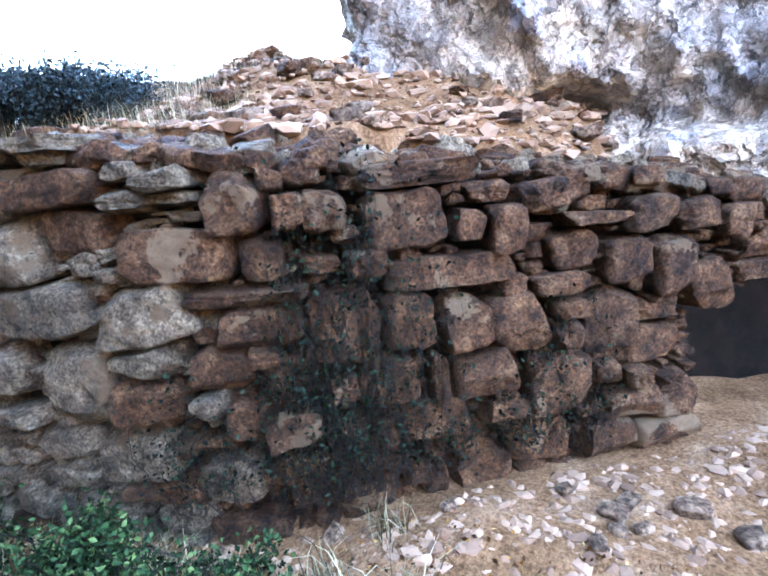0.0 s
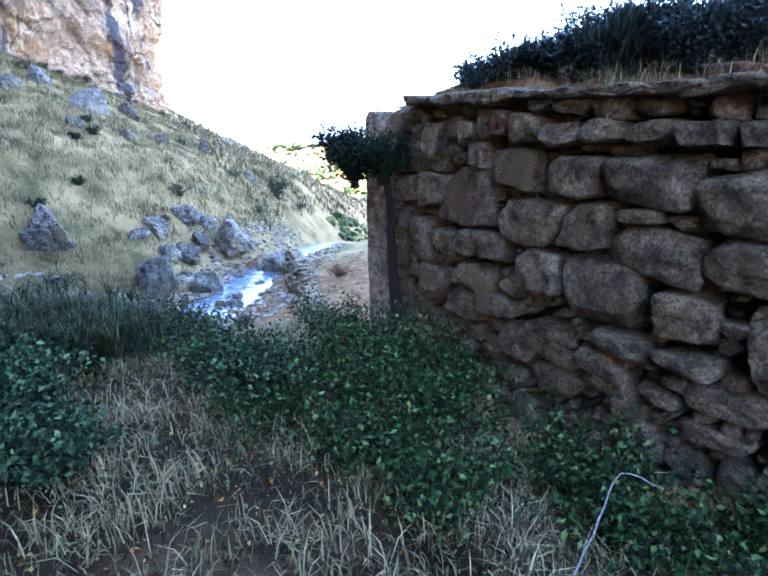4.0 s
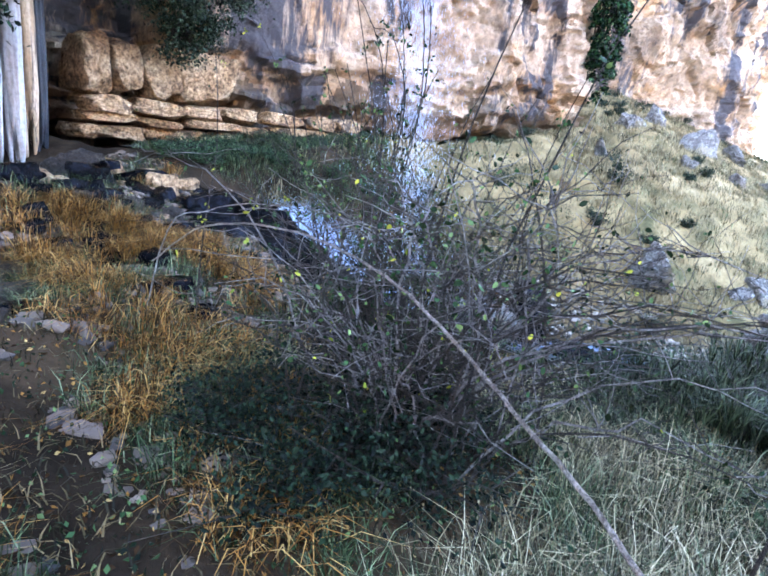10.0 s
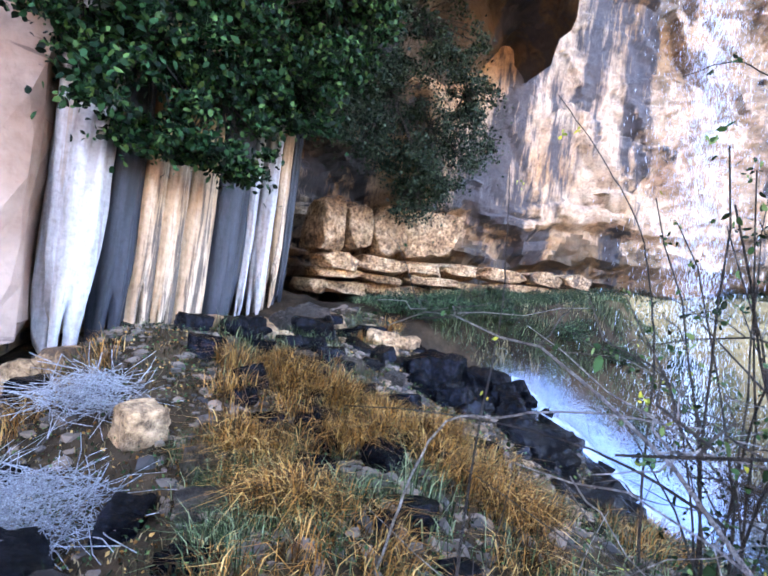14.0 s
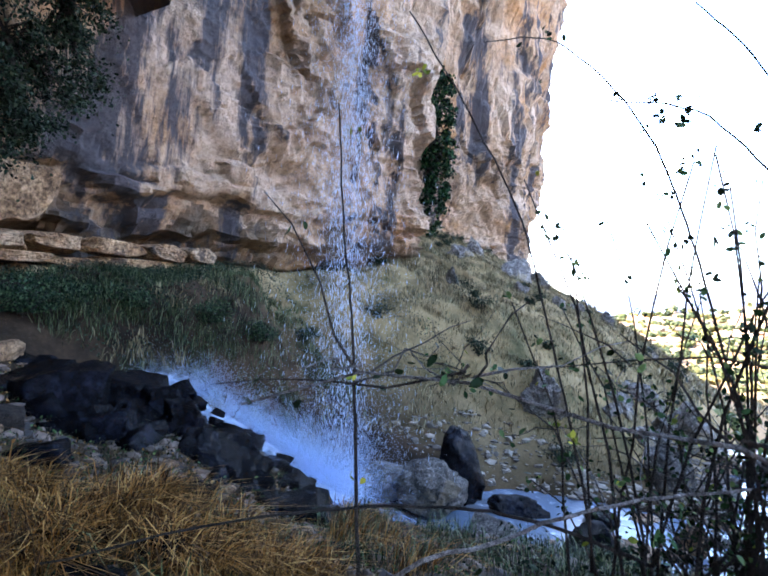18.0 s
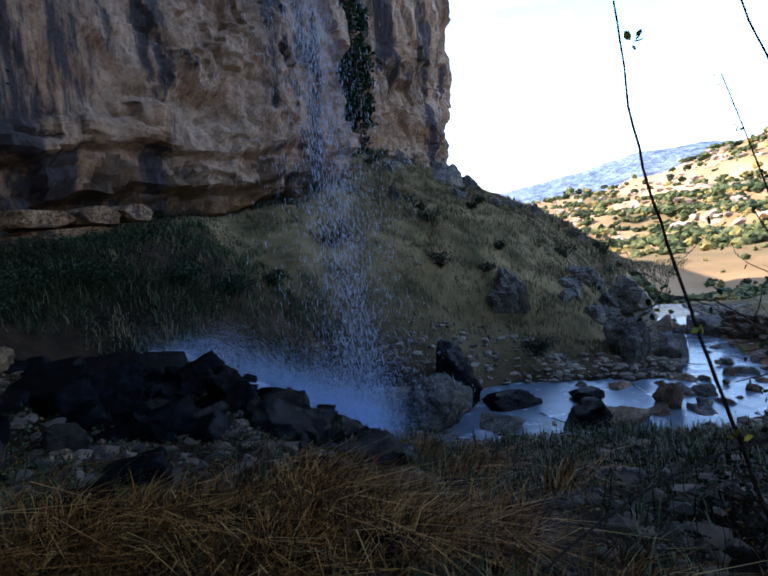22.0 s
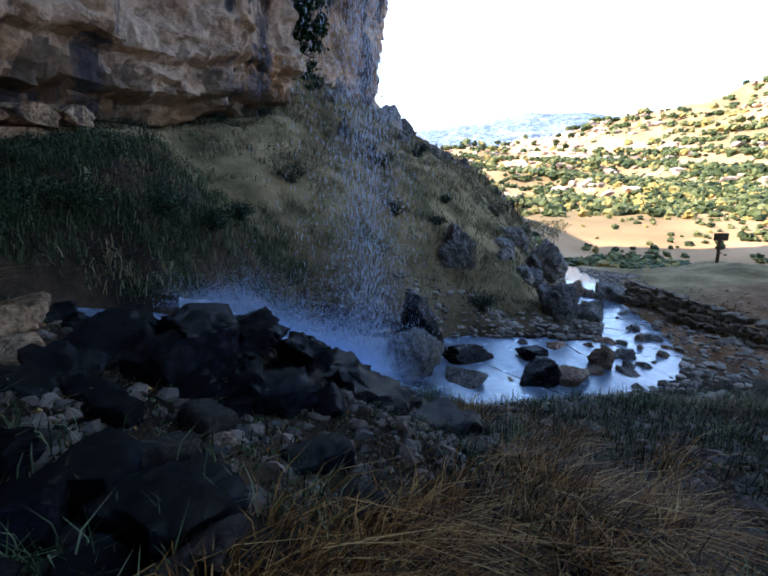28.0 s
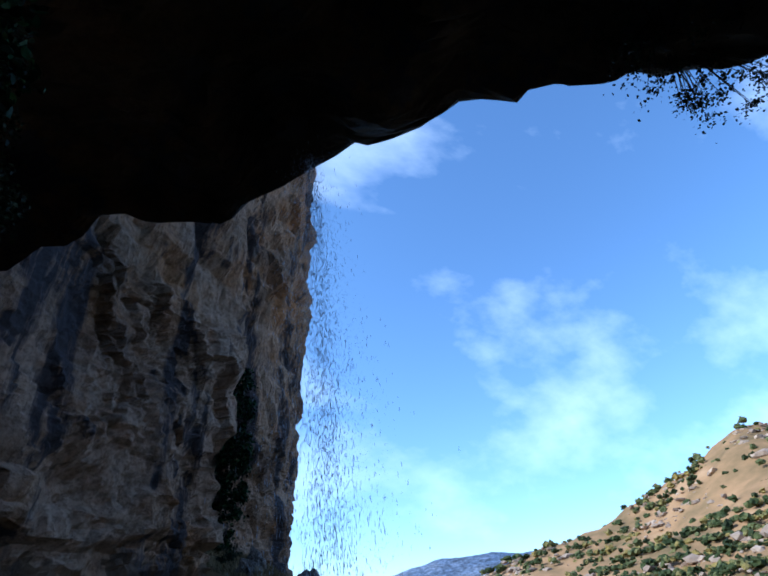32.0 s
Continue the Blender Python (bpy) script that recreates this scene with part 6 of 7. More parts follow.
arching_bramble(-3.15, 3.25, 808, 130, 12, 2.0, (0.1, -1.0))
# low shrubs in near-black leaf colour stand in for shade under the canes
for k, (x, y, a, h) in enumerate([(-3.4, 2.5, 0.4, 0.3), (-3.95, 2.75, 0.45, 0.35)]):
    shrub(x, y, a, h, 2600, 0.032, MAT["ivy_and_shade_leaf"], "bramble leaves blackened for the shade under the bare canes", "bramble", 20, 814 + k, category="bramble")
arching_bramble(-4.0, 4.65, 809, 22, 60, 1.2, (-0.5, -0.85))
shrub(-3.1, 3.05, 0.7, 0.5, 4200, 0.035, MAT["ivy_and_shade_leaf"], "bramble leaves blackened for the shade under the bare canes", "bramble", 24, 811, category="bramble")
shrub(-3.7, 3.35, 0.65, 0.45, 3400, 0.035, MAT["ivy_and_shade_leaf"], "bramble leaves blackened for the shade under the bare canes", "bramble", 20, 812, category="bramble")
shrub(-4.1, 4.8, 0.8, 0.75, 5400, 0.04, MAT["shrub_leaf"], "dark undergrowth below the tall canes", "undergrowth", 30, 813)


def cane(points, r0, r1, label, seed, mat="bark", leaf=None, n=0):
    line = smooth_line(points, 0.06)
    q = np.random.RandomState(seed)
    t = thing("bramble_cane", None, label, "cane", m=pose(*points[0]))
    line = line - np.array(points[0]) + q.normal(scale=0.002, size=line.shape)
    v, f = tube(line, r0, r1, 6)
    part("stem", mesh_from("stem", v, f, MAT[mat], True), t)
    if n:
        tips = line[q.randint(len(line) // 3, len(line), max(n // 5, 3))]
        tips = tips + q.normal(scale=0.05, size=tips.shape)
        c = tips[q.randint(0, len(tips), n)] + q.normal(scale=0.014, size=(n, 3))
        v, f = shaped_leaves(c, 0.034, q)
        part("foliage", mesh_from("foliage", v, f, MAT[leaf]), t)
    return t


cane([(-1.75, 1.5, -1.5), (-1.95, 1.75, -0.95), (-2.2, 2.0, -0.74), (-2.48, 2.25, -0.64), (-2.84, 2.47, -0.48), (-3.22, 2.6, -0.35), (-3.65, 2.66, -0.3), (-4.1, 2.7, -0.36), (-4.5, 2.75, -0.6)], 0.0085, 0.004, "long grey arching bramble cane", 820, "tan_cane", "yellow_leaf", 10)
cane([(-5.45, 4.0, -1.5), (-5.55, 4.2, -0.7), (-5.62, 4.4, -0.1), (-5.7, 4.5, 0.4), (-5.75, 4.52, 0.85)], 0.008, 0.003, "thin upright cane in front of the fall", 821, "bark", "yellow_leaf", 12)
cane([(-4.7, 4.25, -1.5), (-4.78, 4.32, -0.7), (-4.86, 4.54, -0.1), (-5.0, 4.62, 0.45), (-5.23, 4.6, 0.86), (-5.5, 4.55, 1.25)], 0.006, 0.003, "tall dark cane leaning over the bramble", 822, "bark", "yellow_leaf", 14)
cane([(-4.5, 4.5, -0.8), (-4.95, 4.5, -0.67), (-5.41, 4.46, -0.64), (-5.94, 4.3, -0.66), (-6.45, 4.05, -0.72)], 0.008, 0.003, "thin bare cane arching over the grass", 823, "bark")
cane([(-5.75, 3.72, -1.45), (-5.5, 3.78, -0.62), (-5.2, 3.85, -0.47), (-4.9, 3.9, -0.38), (-4.5, 4.0, -0.35)], 0.007, 0.004, "thick grey dead cane lying across the bramble", 824, "grey_twig")
for k, line in enumerate([[(-4.1, 4.35, -1.5), (-4.14, 4.5, -0.48), (-4.16, 4.72, 0.09), (-4.24, 4.85, 0.58), (-4.36, 4.94, 0.95), (-4.57, 5.04, 1.28), (-4.8, 5.15, 1.5), (-5.1, 5.3, 1.55)],
                          [(-4.0, 4.3, -1.5), (-3.97, 4.37, -0.46), (-3.9, 4.51, -0.11), (-3.75, 4.49, 0.49), (-3.74, 4.49, 0.95), (-3.82, 4.48, 1.41), (-3.95, 4.5, 1.8)],
                          [(-3.95, 4.3, -1.5), (-3.94, 4.36, -0.41), (-3.92, 4.52, 0.42), (-3.99, 4.59, 0.92), (-4.08, 4.67, 1.2), (-4.25, 4.8, 1.5)],
                          [(-3.75, 4.1, -1.5), (-3.76, 4.17, -0.42), (-3.7, 4.32, 0.36), (-3.74, 4.38, 0.87), (-3.82, 4.44, 1.22), (-3.9, 4.5, 1.6)],
                          [(-3.9, 4.2, -1.5), (-3.88, 4.3, -0.4), (-3.89, 4.5, 0.42), (-4.01, 4.66, 0.73), (-4.21, 4.83, 1.03), (-4.5, 5.05, 1.15)]]):
    cane(line, 0.008, 0.003, "tall dark bramble cane arching against the sky", 840 + k, "bark", "bush_leaf", 70)
cane([(2.3, 0.5, -1.6), (2.5, 0.55, -1.42), (2.75, 0.65, -1.36), (3.0, 0.6, -1.5)], 0.0045, 0.002, "bleached dead branch on the ground", 827, "pale_twig")


def brush_heap(x, y, radius, n, seed):
    q = np.random.RandomState(seed)
    t = thing("dead_brush", None, "heap of bleached blue-white dead twigs", "brush", m=pose(x, y, gz(x, y)))
    pc = []
    for k in range(n):
        a, rr = q.uniform(0, 2 * np.pi), radius * math.sqrt(q.uniform())
        c0 = np.array([rr * math.cos(a), rr * math.sin(a), q.uniform(0.02, 0.32) * (1 - rr / radius * 0.6)])
        d = q.normal(size=3) * np.array([0.2, 0.2, 0.1])
        pc.append(tube(c0 + d * np.linspace(-1, 1, 5)[:, None] + q.normal(scale=0.02, size=(5, 3)), 0.0035, 0.0015, 4))
    v, f = joined(pc)
    tagged(part("twig_mass", mesh_from("twig_mass", v, f, MAT["pale_twig"]), t), kind="stuff")


brush_heap(-8.45, 3.15, 0.38, 260, 830)
brush_heap(-7.45, 2.7, 0.42, 300, 831)
brush_heap(-7.9, 2.5, 0.36, 220, 833)

# ---- foliage hanging on the cliff ----


def hanging(x, y, z, rx, ry, rz, n, leaf, mat, label, seed, name="hanging_foliage", clumps=40):
    """Boughs that hang over a cliff: limbs from a root, each ending in drooping clumps of leaves with gaps between."""
    q = np.random.RandomState(seed)
    t = thing(name, None, label, "foliage", m=pose(x, y, z))
    limbs, ends = [], []
    for k in range(clumps):
        tip = q.uniform(-1, 1, 3)
        tip = tip / max(1.0, np.linalg.norm(tip)) * np.array([rx, ry, rz])
        u = np.linspace(0, 1, 6)[:, None]
        root = np.array([-rx * 0.5, 0, rz * 0.5]) * q.uniform(0.4, 1.0)
        line = root * (1 - u) + tip * u + np.array([0, 0, 1.0]) * rz * 0.2 * u * (1 - u)
        limbs.append(tube(line, 0.022, 0.006, 5))
        ends.append(tip)
    v, f = joined(limbs)
    part("branchwork", mesh_from("branchwork", v, f, MAT["bark"]), t)
    ends = np.array(ends)
    pick = q.randint(0, len(ends), n)
    size = q.uniform(0.5, 1.2, len(ends))[pick][:, None]
    off = q.normal(size=(n, 3)) * np.array([0.13, 0.17, 0.09]) * size
    off[:, 2] -= (off[:, 0] ** 2 + off[:, 1] ** 2) * 1.6
    v, f = shaped_leaves(ends[pick] + off, leaf, q)
    part("foliage", mesh_from("foliage", v, f, mat), t)
    return t


for k, (x, y, z, rx, ry, rz, n) in enumerate([(-11.2, 3.1, 3.5, 0.7, 0.7, 0.9, 3600), (-11.3, 4.1, 2.75, 0.8, 0.9, 1.1, 5200), (-11.6, 5.3, 2.6, 0.8, 0.9, 1.0, 5200), (-11.2, 4.0, 4.8, 0.9, 1.3, 1.1, 5200), (-11.5, 5.8, 4.3, 0.9, 1.1, 1.0, 5200), (-11.8, 6.6, 3.4, 0.7, 0.8, 0.9, 3600), (-11.4, 7.3, 4.9, 0.8, 0.8, 1.0, 3600), (-11.3, 5.2, 5.8, 0.9, 1.6, 0.9, 4600)]):
    hanging(x, y, z, rx, ry, rz, n, 0.12, MAT["fig_leaf"], "lush green fig boughs hanging over the cliff", 901 + k, clumps=46)
for k, (x, y, z, rx, ry, rz, n) in enumerate([(-12.2, 8.3, 4.6, 0.8, 0.9, 1.2, 5600), (-12.4, 9.6, 4.2, 0.7, 1.0, 1.4, 6000), (-12.2, 10.9, 3.8, 0.7, 0.9, 1.3, 6000), (-11.9, 11.7, 4.8, 0.6, 0.7, 1.4, 4600), (-12.6, 10.6, 2.5, 0.5, 0.5, 0.5, 1600), (-12.2, 7.6, 4.0, 0.7, 0.8, 1.1, 4600), (-11.7, 9.5, 6.0, 0.9, 1.8, 0.9, 6000)]):
    hanging(x, y, z, rx, ry, rz, n, 0.08, MAT["shrub_leaf"], "dark ivy hanging in a shaded recess", 931 + k, clumps=60)
hanging(-4.1, 25.6, 7.6, 0.7, 0.9, 4.0, 9000, 0.16, MAT["fig_leaf"], "green creeper hanging in a cliff corner", 904, clumps=120)
hanging(-0.4, 5.7, 9.8, 2.6, 1.0, 0.5, 3000, 0.08, MAT["shrub_leaf"], "dark leafy twigs hanging from the roof's rim", 905, clumps=50)
hanging(-11.8, 10.4, -0.1, 0.9, 0.7, 0.3, 2200, 0.05, MAT["bush_leaf"], "green bramble below the bedded ledge", 906, clumps=70)
for k, (x, y, z) in enumerate([(3.9, 42.2, 14), (4.2, 42.0, 19), (3.6, 41.6, 24), (4.2, 43, 30)]):
    hanging(x, y, z, 0.7, 0.7, 0.8, 500, 0.16, MAT["shrub_leaf"], "dark shrub growing on the cliff edge", 910 + k, "cliff_shrub")

# ---- trees of the far sunlit hillside ----
rt = np.random.RandomState(31)
n = 15000
az = rt.uniform(-84, -14, n)
rr = 46 + 314 * rt.uniform(0, 1, n) ** 0.75
tx, ty = EYE0[0] - rr * np.sin(np.radians(az)), EYE0[1] + rr * np.cos(np.radians(az))
dens = fbm(np.stack([tx / 38, ty / 38, 0 * tx], -1), 3, 91)
lower = np.clip(1.2 - (rr - 60) / 190, 0, 1)
keep = rt.uniform(size=n) < np.clip(0.05 + 0.9 * lower + 0.6 * dens, 0.04, 1)
keep &= (rr > 90) | ((~far_bank(tx, ty) | (az < -42)) & (rt.uniform(size=n) < 0.3) & (rr > 58))
tx, ty, rr = tx[keep], ty[keep], rr[keep]
tz = ground_height(tx, ty)
bv, bf = ICO[2]
size = rt.uniform(0.5, 1.5, len(tx)) * (0.45 + rr / 340) * np.where(rr < 95, 0.5, 1.0)
V = bv[None] * (1 + 0.28 * rt.normal(size=(len(tx), len(bv)))[..., None]) * size[:, None, None] * np.array([1, 1, 0.8])
V = V + np.stack([tx, ty, tz + size * 0.5], 1)[:, None]
F = bf[None] + (np.arange(len(tx)) * len(bv))[:, None, None]
tagged(part("hillside_trees", mesh_from("hillside_trees", V.reshape(-1, 3), F.reshape(-1, 3), MAT["hill_tree"]), None), "olive-green scrub oaks dotting a sunlit hillside", "trees", kind="stuff")

n = 11000
az = rt.uniform(-72, -16, n)
rr = 38 + 157 * rt.uniform(0, 1, n)
tx, ty = EYE0[0] - rr * np.sin(np.radians(az)), EYE0[1] + rr * np.cos(np.radians(az))
keep = (fbm(np.stack([tx / 30, ty / 30, 0 * tx], -1), 3, 97) > -0.2) & (~far_bank(tx, ty) | (az < -42))
tx, ty, rr = tx[keep], ty[keep], rr[keep]
tz = ground_height(tx, ty)
size = rt.uniform(0.35, 1.0, len(tx)) * (0.3 + rr / 240)
V = bv[None] * (1 + 0.28 * rt.normal(size=(len(tx), len(bv)))[..., None]) * size[:, None, None] * np.array([1, 1, 0.85])
V = V + np.stack([tx, ty, tz + size * 0.4], 1)[:, None]
F = bf[None] + (np.arange(len(tx)) * len(bv))[:, None, None]
tagged(part("valley_wood", mesh_from("valley_wood", V.reshape(-1, 3), F.reshape(-1, 3), MAT["hill_tree"]), None), "dense green oak scrub on the lower hillside", "trees", kind="stuff")

# ---- signpost ----
sx, sy = 15.2, 20.6
sign = thing("signpost", None, "weathered wooden trail sign on a single post", "signpost", m=pose(sx, sy, gz(sx, sy), 4, -5, -35) @ Matrix.Diagonal((1.25, 1.25, 1.25, 1)))


def box_mesh(name, size, mat, bevel=0.01):
    bm = bmesh.new()
    bmesh.ops.create_cube(bm, size=1)
    bmesh.ops.scale(bm, vec=size, verts=bm.verts)
    bmesh.ops.bevel(bm, geom=bm.edges[:], offset=bevel, segments=1, affect="EDGES")
    me = bpy.data.meshes.new(name)
    bm.to_mesh(me)
    bm.free()
    me.materials.append(mat)
    return me


part("post", box_mesh("post", (0.10, 0.10, 1.2), MAT["wood_post"]), sign, m=pose(0, 0, 0.5))
part("board", box_mesh("board", (0.5, 0.05, 0.3), MAT["wood_post"]), sign, "plain brown board", m=pose(0, -0.08, 1.05))

# ---- rubble, gravel and stones ----


def stone_cloud(name, pts, sizes, mat, label, rs, category="stones"):
    v0, f0 = ICO[1]
    n = len(pts)
    V = v0[None] * (1 + 0.25 * rs.normal(size=(n, len(v0)))[..., None])
    V = V * (sizes[:, None] * rs.uniform(0.55, 1.15, size=(n, 3)) * np.array([1.1, 1.1, 0.6]))[:, None]
    a = rs.uniform(0, 2 * np.pi, n)
    c, s = np.cos(a)[:, None], np.sin(a)[:, None]
    V = np.stack([V[..., 0] * c - V[..., 1] * s, V[..., 0] * s + V[..., 1] * c, V[..., 2]], -1) + pts[:, None]
    F = f0[None] + (np.arange(n) * len(v0))[:, None, None]
    return tagged(part(name, mesh_from(name, V.reshape(-1, 3), F.reshape(-1, 3), mat), None), label, category, kind="stuff")


def island_stone(name, dark, light):
    def build(nt, bsdf):
        g = nt.nodes.new("ShaderNodeNewGeometry")
        col = ramp(nt, g.outputs["Random Per Island"], [(0, dark), (1, light)]).outputs[0]
        t = tex(nt, 25, 4, 0.7)
        col = mix(nt, 0.5, col, ramp(nt, t.outputs[0], [(0.3, (0.45, 0.45, 0.45)), (0.7, (1, 1, 1))]).outputs[0], "MULTIPLY")
        nt.links.new(col, bsdf.inputs["Base Color"])
        bsdf.inputs["Roughness"].default_value = 0.9
    return material(name, build)


MAT["gravel"] = island_stone("gravel", (0.12, 0.062, 0.03), (0.36, 0.23, 0.14))
MAT["bench_gravel"] = island_stone("bench_gravel", (0.012, 0.011, 0.011), (0.15, 0.105, 0.075))
MAT["stream_gravel"] = island_stone("stream_gravel", (0.05, 0.04, 0.03), (0.28, 0.235, 0.18))
rg = np.random.RandomState(41)
MAT["hill_rock"] = island_stone("hill_rock", (0.22, 0.15, 0.10), (0.48, 0.36, 0.26))
az, rr = rg.uniform(-80, -18, 9000), rg.uniform(110, 358, 9000)
hx, hy = EYE0[0] - rr * np.sin(np.radians(az)), EYE0[1] + rr * np.cos(np.radians(az))
h0, h1 = ground_height(hx, hy), ground_height(hx - 3 * np.sin(np.radians(az)), hy + 3 * np.cos(np.radians(az)))
ok = (h1 - h0 > 1.0) & (fbm(np.stack([hx / 40, hy / 40, 0 * hx], -1), 2, 99) > -0.1)
p = np.stack([hx, hy, h0 + 0.3], 1)[ok]
stone_cloud("hill_outcrops", p, 0.8 + 2.2 * rg.uniform(0, 1, len(p)) ** 2, MAT["hill_rock"], "tan rock bands stepping across the far hillside", rg, "rocks")


def slope_rubble(x, y):
    dw, sw, ww = along(WALL, x, y)
    return (sw < 0) & (dw > 0.55) & (ww < 3.6) & (y < 2.6) & (y > -2.2)


p = scatter(15000, 3.8, 12, -4.5, 2.8, rg, slope_rubble)
stone_cloud("rubble_slope", p + [0, 0, 0.03], 0.014 + 0.075 * rg.uniform(0, 1, len(p)) ** 3, MAT["gravel"], "loose ochre rubble covering the bank above the wall", rg)


def forecourt(x, y):
    dw, sw, ww = along(WALL, x, y)
    return (sw > 0) & (dw > 0.05) & (x - y * 0.2 > 2.6) & (y < 0.3)


p = scatter(22000, 2.2, 7.0, -5.6, 0.4, rg, forecourt, 0.3)
stone_cloud("forecourt_gravel", p + [0, 0, 0.01], 0.006 + 0.042 * rg.uniform(0, 1, len(p)) ** 3, MAT["gravel"], "pinkish gravel and chips before the wall", rg)


def stream_side(x, y):
    d, s, w = along(STREAM, x, y)
    o = d - lerp_at(HALF, w)
    return (o > -0.35) & (o < 1.6) & (w > 3.2)


for k in range(46):
    u_ = rg.uniform(4.6, 8.6)
    c_ = np.array([np.interp(u_, np.arange(len(STREAM)), STREAM[:, i]) for i in range(3)])
    s = 0.08 + 0.24 * rg.uniform() ** 2
    boulder(c_[0] + rg.normal(scale=0.7), c_[1] + rg.normal(scale=0.7), (s * 1.3, s, s * 0.8), 1100 + k, GREY if k % 3 else MAT["rubble"], "wet stone breaking the stream's surface", "stone", group="stream stones", level=3, z=c_[2] - s * 0.5, planes=16, rough=0.1)
p = scatter(16000, -6, 12, 9, 27, rg, stream_side)
stone_cloud("stream_gravel", p + [0, 0, 0.03], 0.03 + 0.13 * rg.uniform(0, 1, len(p)) ** 3, MAT["stream_gravel"], "grey and brown cobbles along the stream", rg)
p = scatter(9000, -12.5, -3.5, 0.8, 9.0, rg, near_bank, 0.15)
stone_cloud("bench_stones", p + [0, 0, 0.02], 0.02 + 0.08 * rg.uniform(0, 1, len(p)) ** 3, MAT["bench_gravel"], "scattered broken stones on the damp bench", rg)
p = scatter(1500, 4, 10, 6, 18, rg, lambda x, y: near_bank(x, y))
stone_cloud("terrace_gravel", p + [0, 0, 0.02], 0.02 + 0.08 * rg.uniform(0, 1, len(p)) ** 3, MAT["gravel"], "pale stones on the gravel terrace", rg)

fore = scatter(90, 2.6, 6.2, -5, 0.2, rg, forecourt, 0.5)
for k, (x, y, z) in enumerate(fore[:48]):
    s = rg.uniform(0.05, 0.13)
    boulder(x, y, (s * 1.3, s, s * 0.6), 1000 + k, MAT["rubble"], "pale pinkish stone lying on the gravel", "stone", group="forecourt stones", level=2, box=0.6)
fore = scatter(400, 4.0, 7.6, -3.0, 1.6, rg, slope_rubble)
for k, (x, y, z) in enumerate(fore[:120]):
    s = 0.05 + 0.15 * rg.uniform() ** 1.8
    boulder(x, y, (s * 1.4, s, s * 0.6), 1040 + k, MAT["rubble"] if k % 3 else MAT["rust_stone"], "loose broken stone on the rubble bank", "stone", group="bank stones", level=2, box=0.6)

# ---- the dry stone wall ----
wl = smooth_line(np.c_[WALL, WALL_TOP], 0.05)
wlen = np.r_[0, np.cumsum(np.linalg.norm(np.diff(wl[:, :2], axis=0), axis=1))]


def wall_at(s):
    x, y, top = (np.interp(s, wlen, wl[:, i]) for i in range(3))
    x2, y2 = np.interp(s + 0.05, wlen, wl[:, 0]), np.interp(s + 0.05, wlen, wl[:, 1])
    x1, y1 = np.interp(s - 0.05, wlen, wl[:, 0]), np.interp(s - 0.05, wlen, wl[:, 1])
    return x, y, top, math.degrees(math.atan2(y2 - y1, x2 - x1))


# earth taken near black, with the shade of joints and hollow in its colour
MAT["shade_earth"] = stone_mat("shade_earth", (0.004, 0.003, 0.002), (0.012, 0.008, 0.005), (0.03, 0.02, 0.012), 8)
dry_wall = thing("dry_stone_wall", None, "tall dry-stone retaining wall of rusty and grey limestone", "stone wall")


STONES = {m: [block_mesh(1200 + k + 50 * j, MAT[m]) for k in range(20)] for j, m in enumerate(("wall_stone", "rust_stone"))}
rw = np.random.RandomState(52)
total = wlen[-1] - 0.35
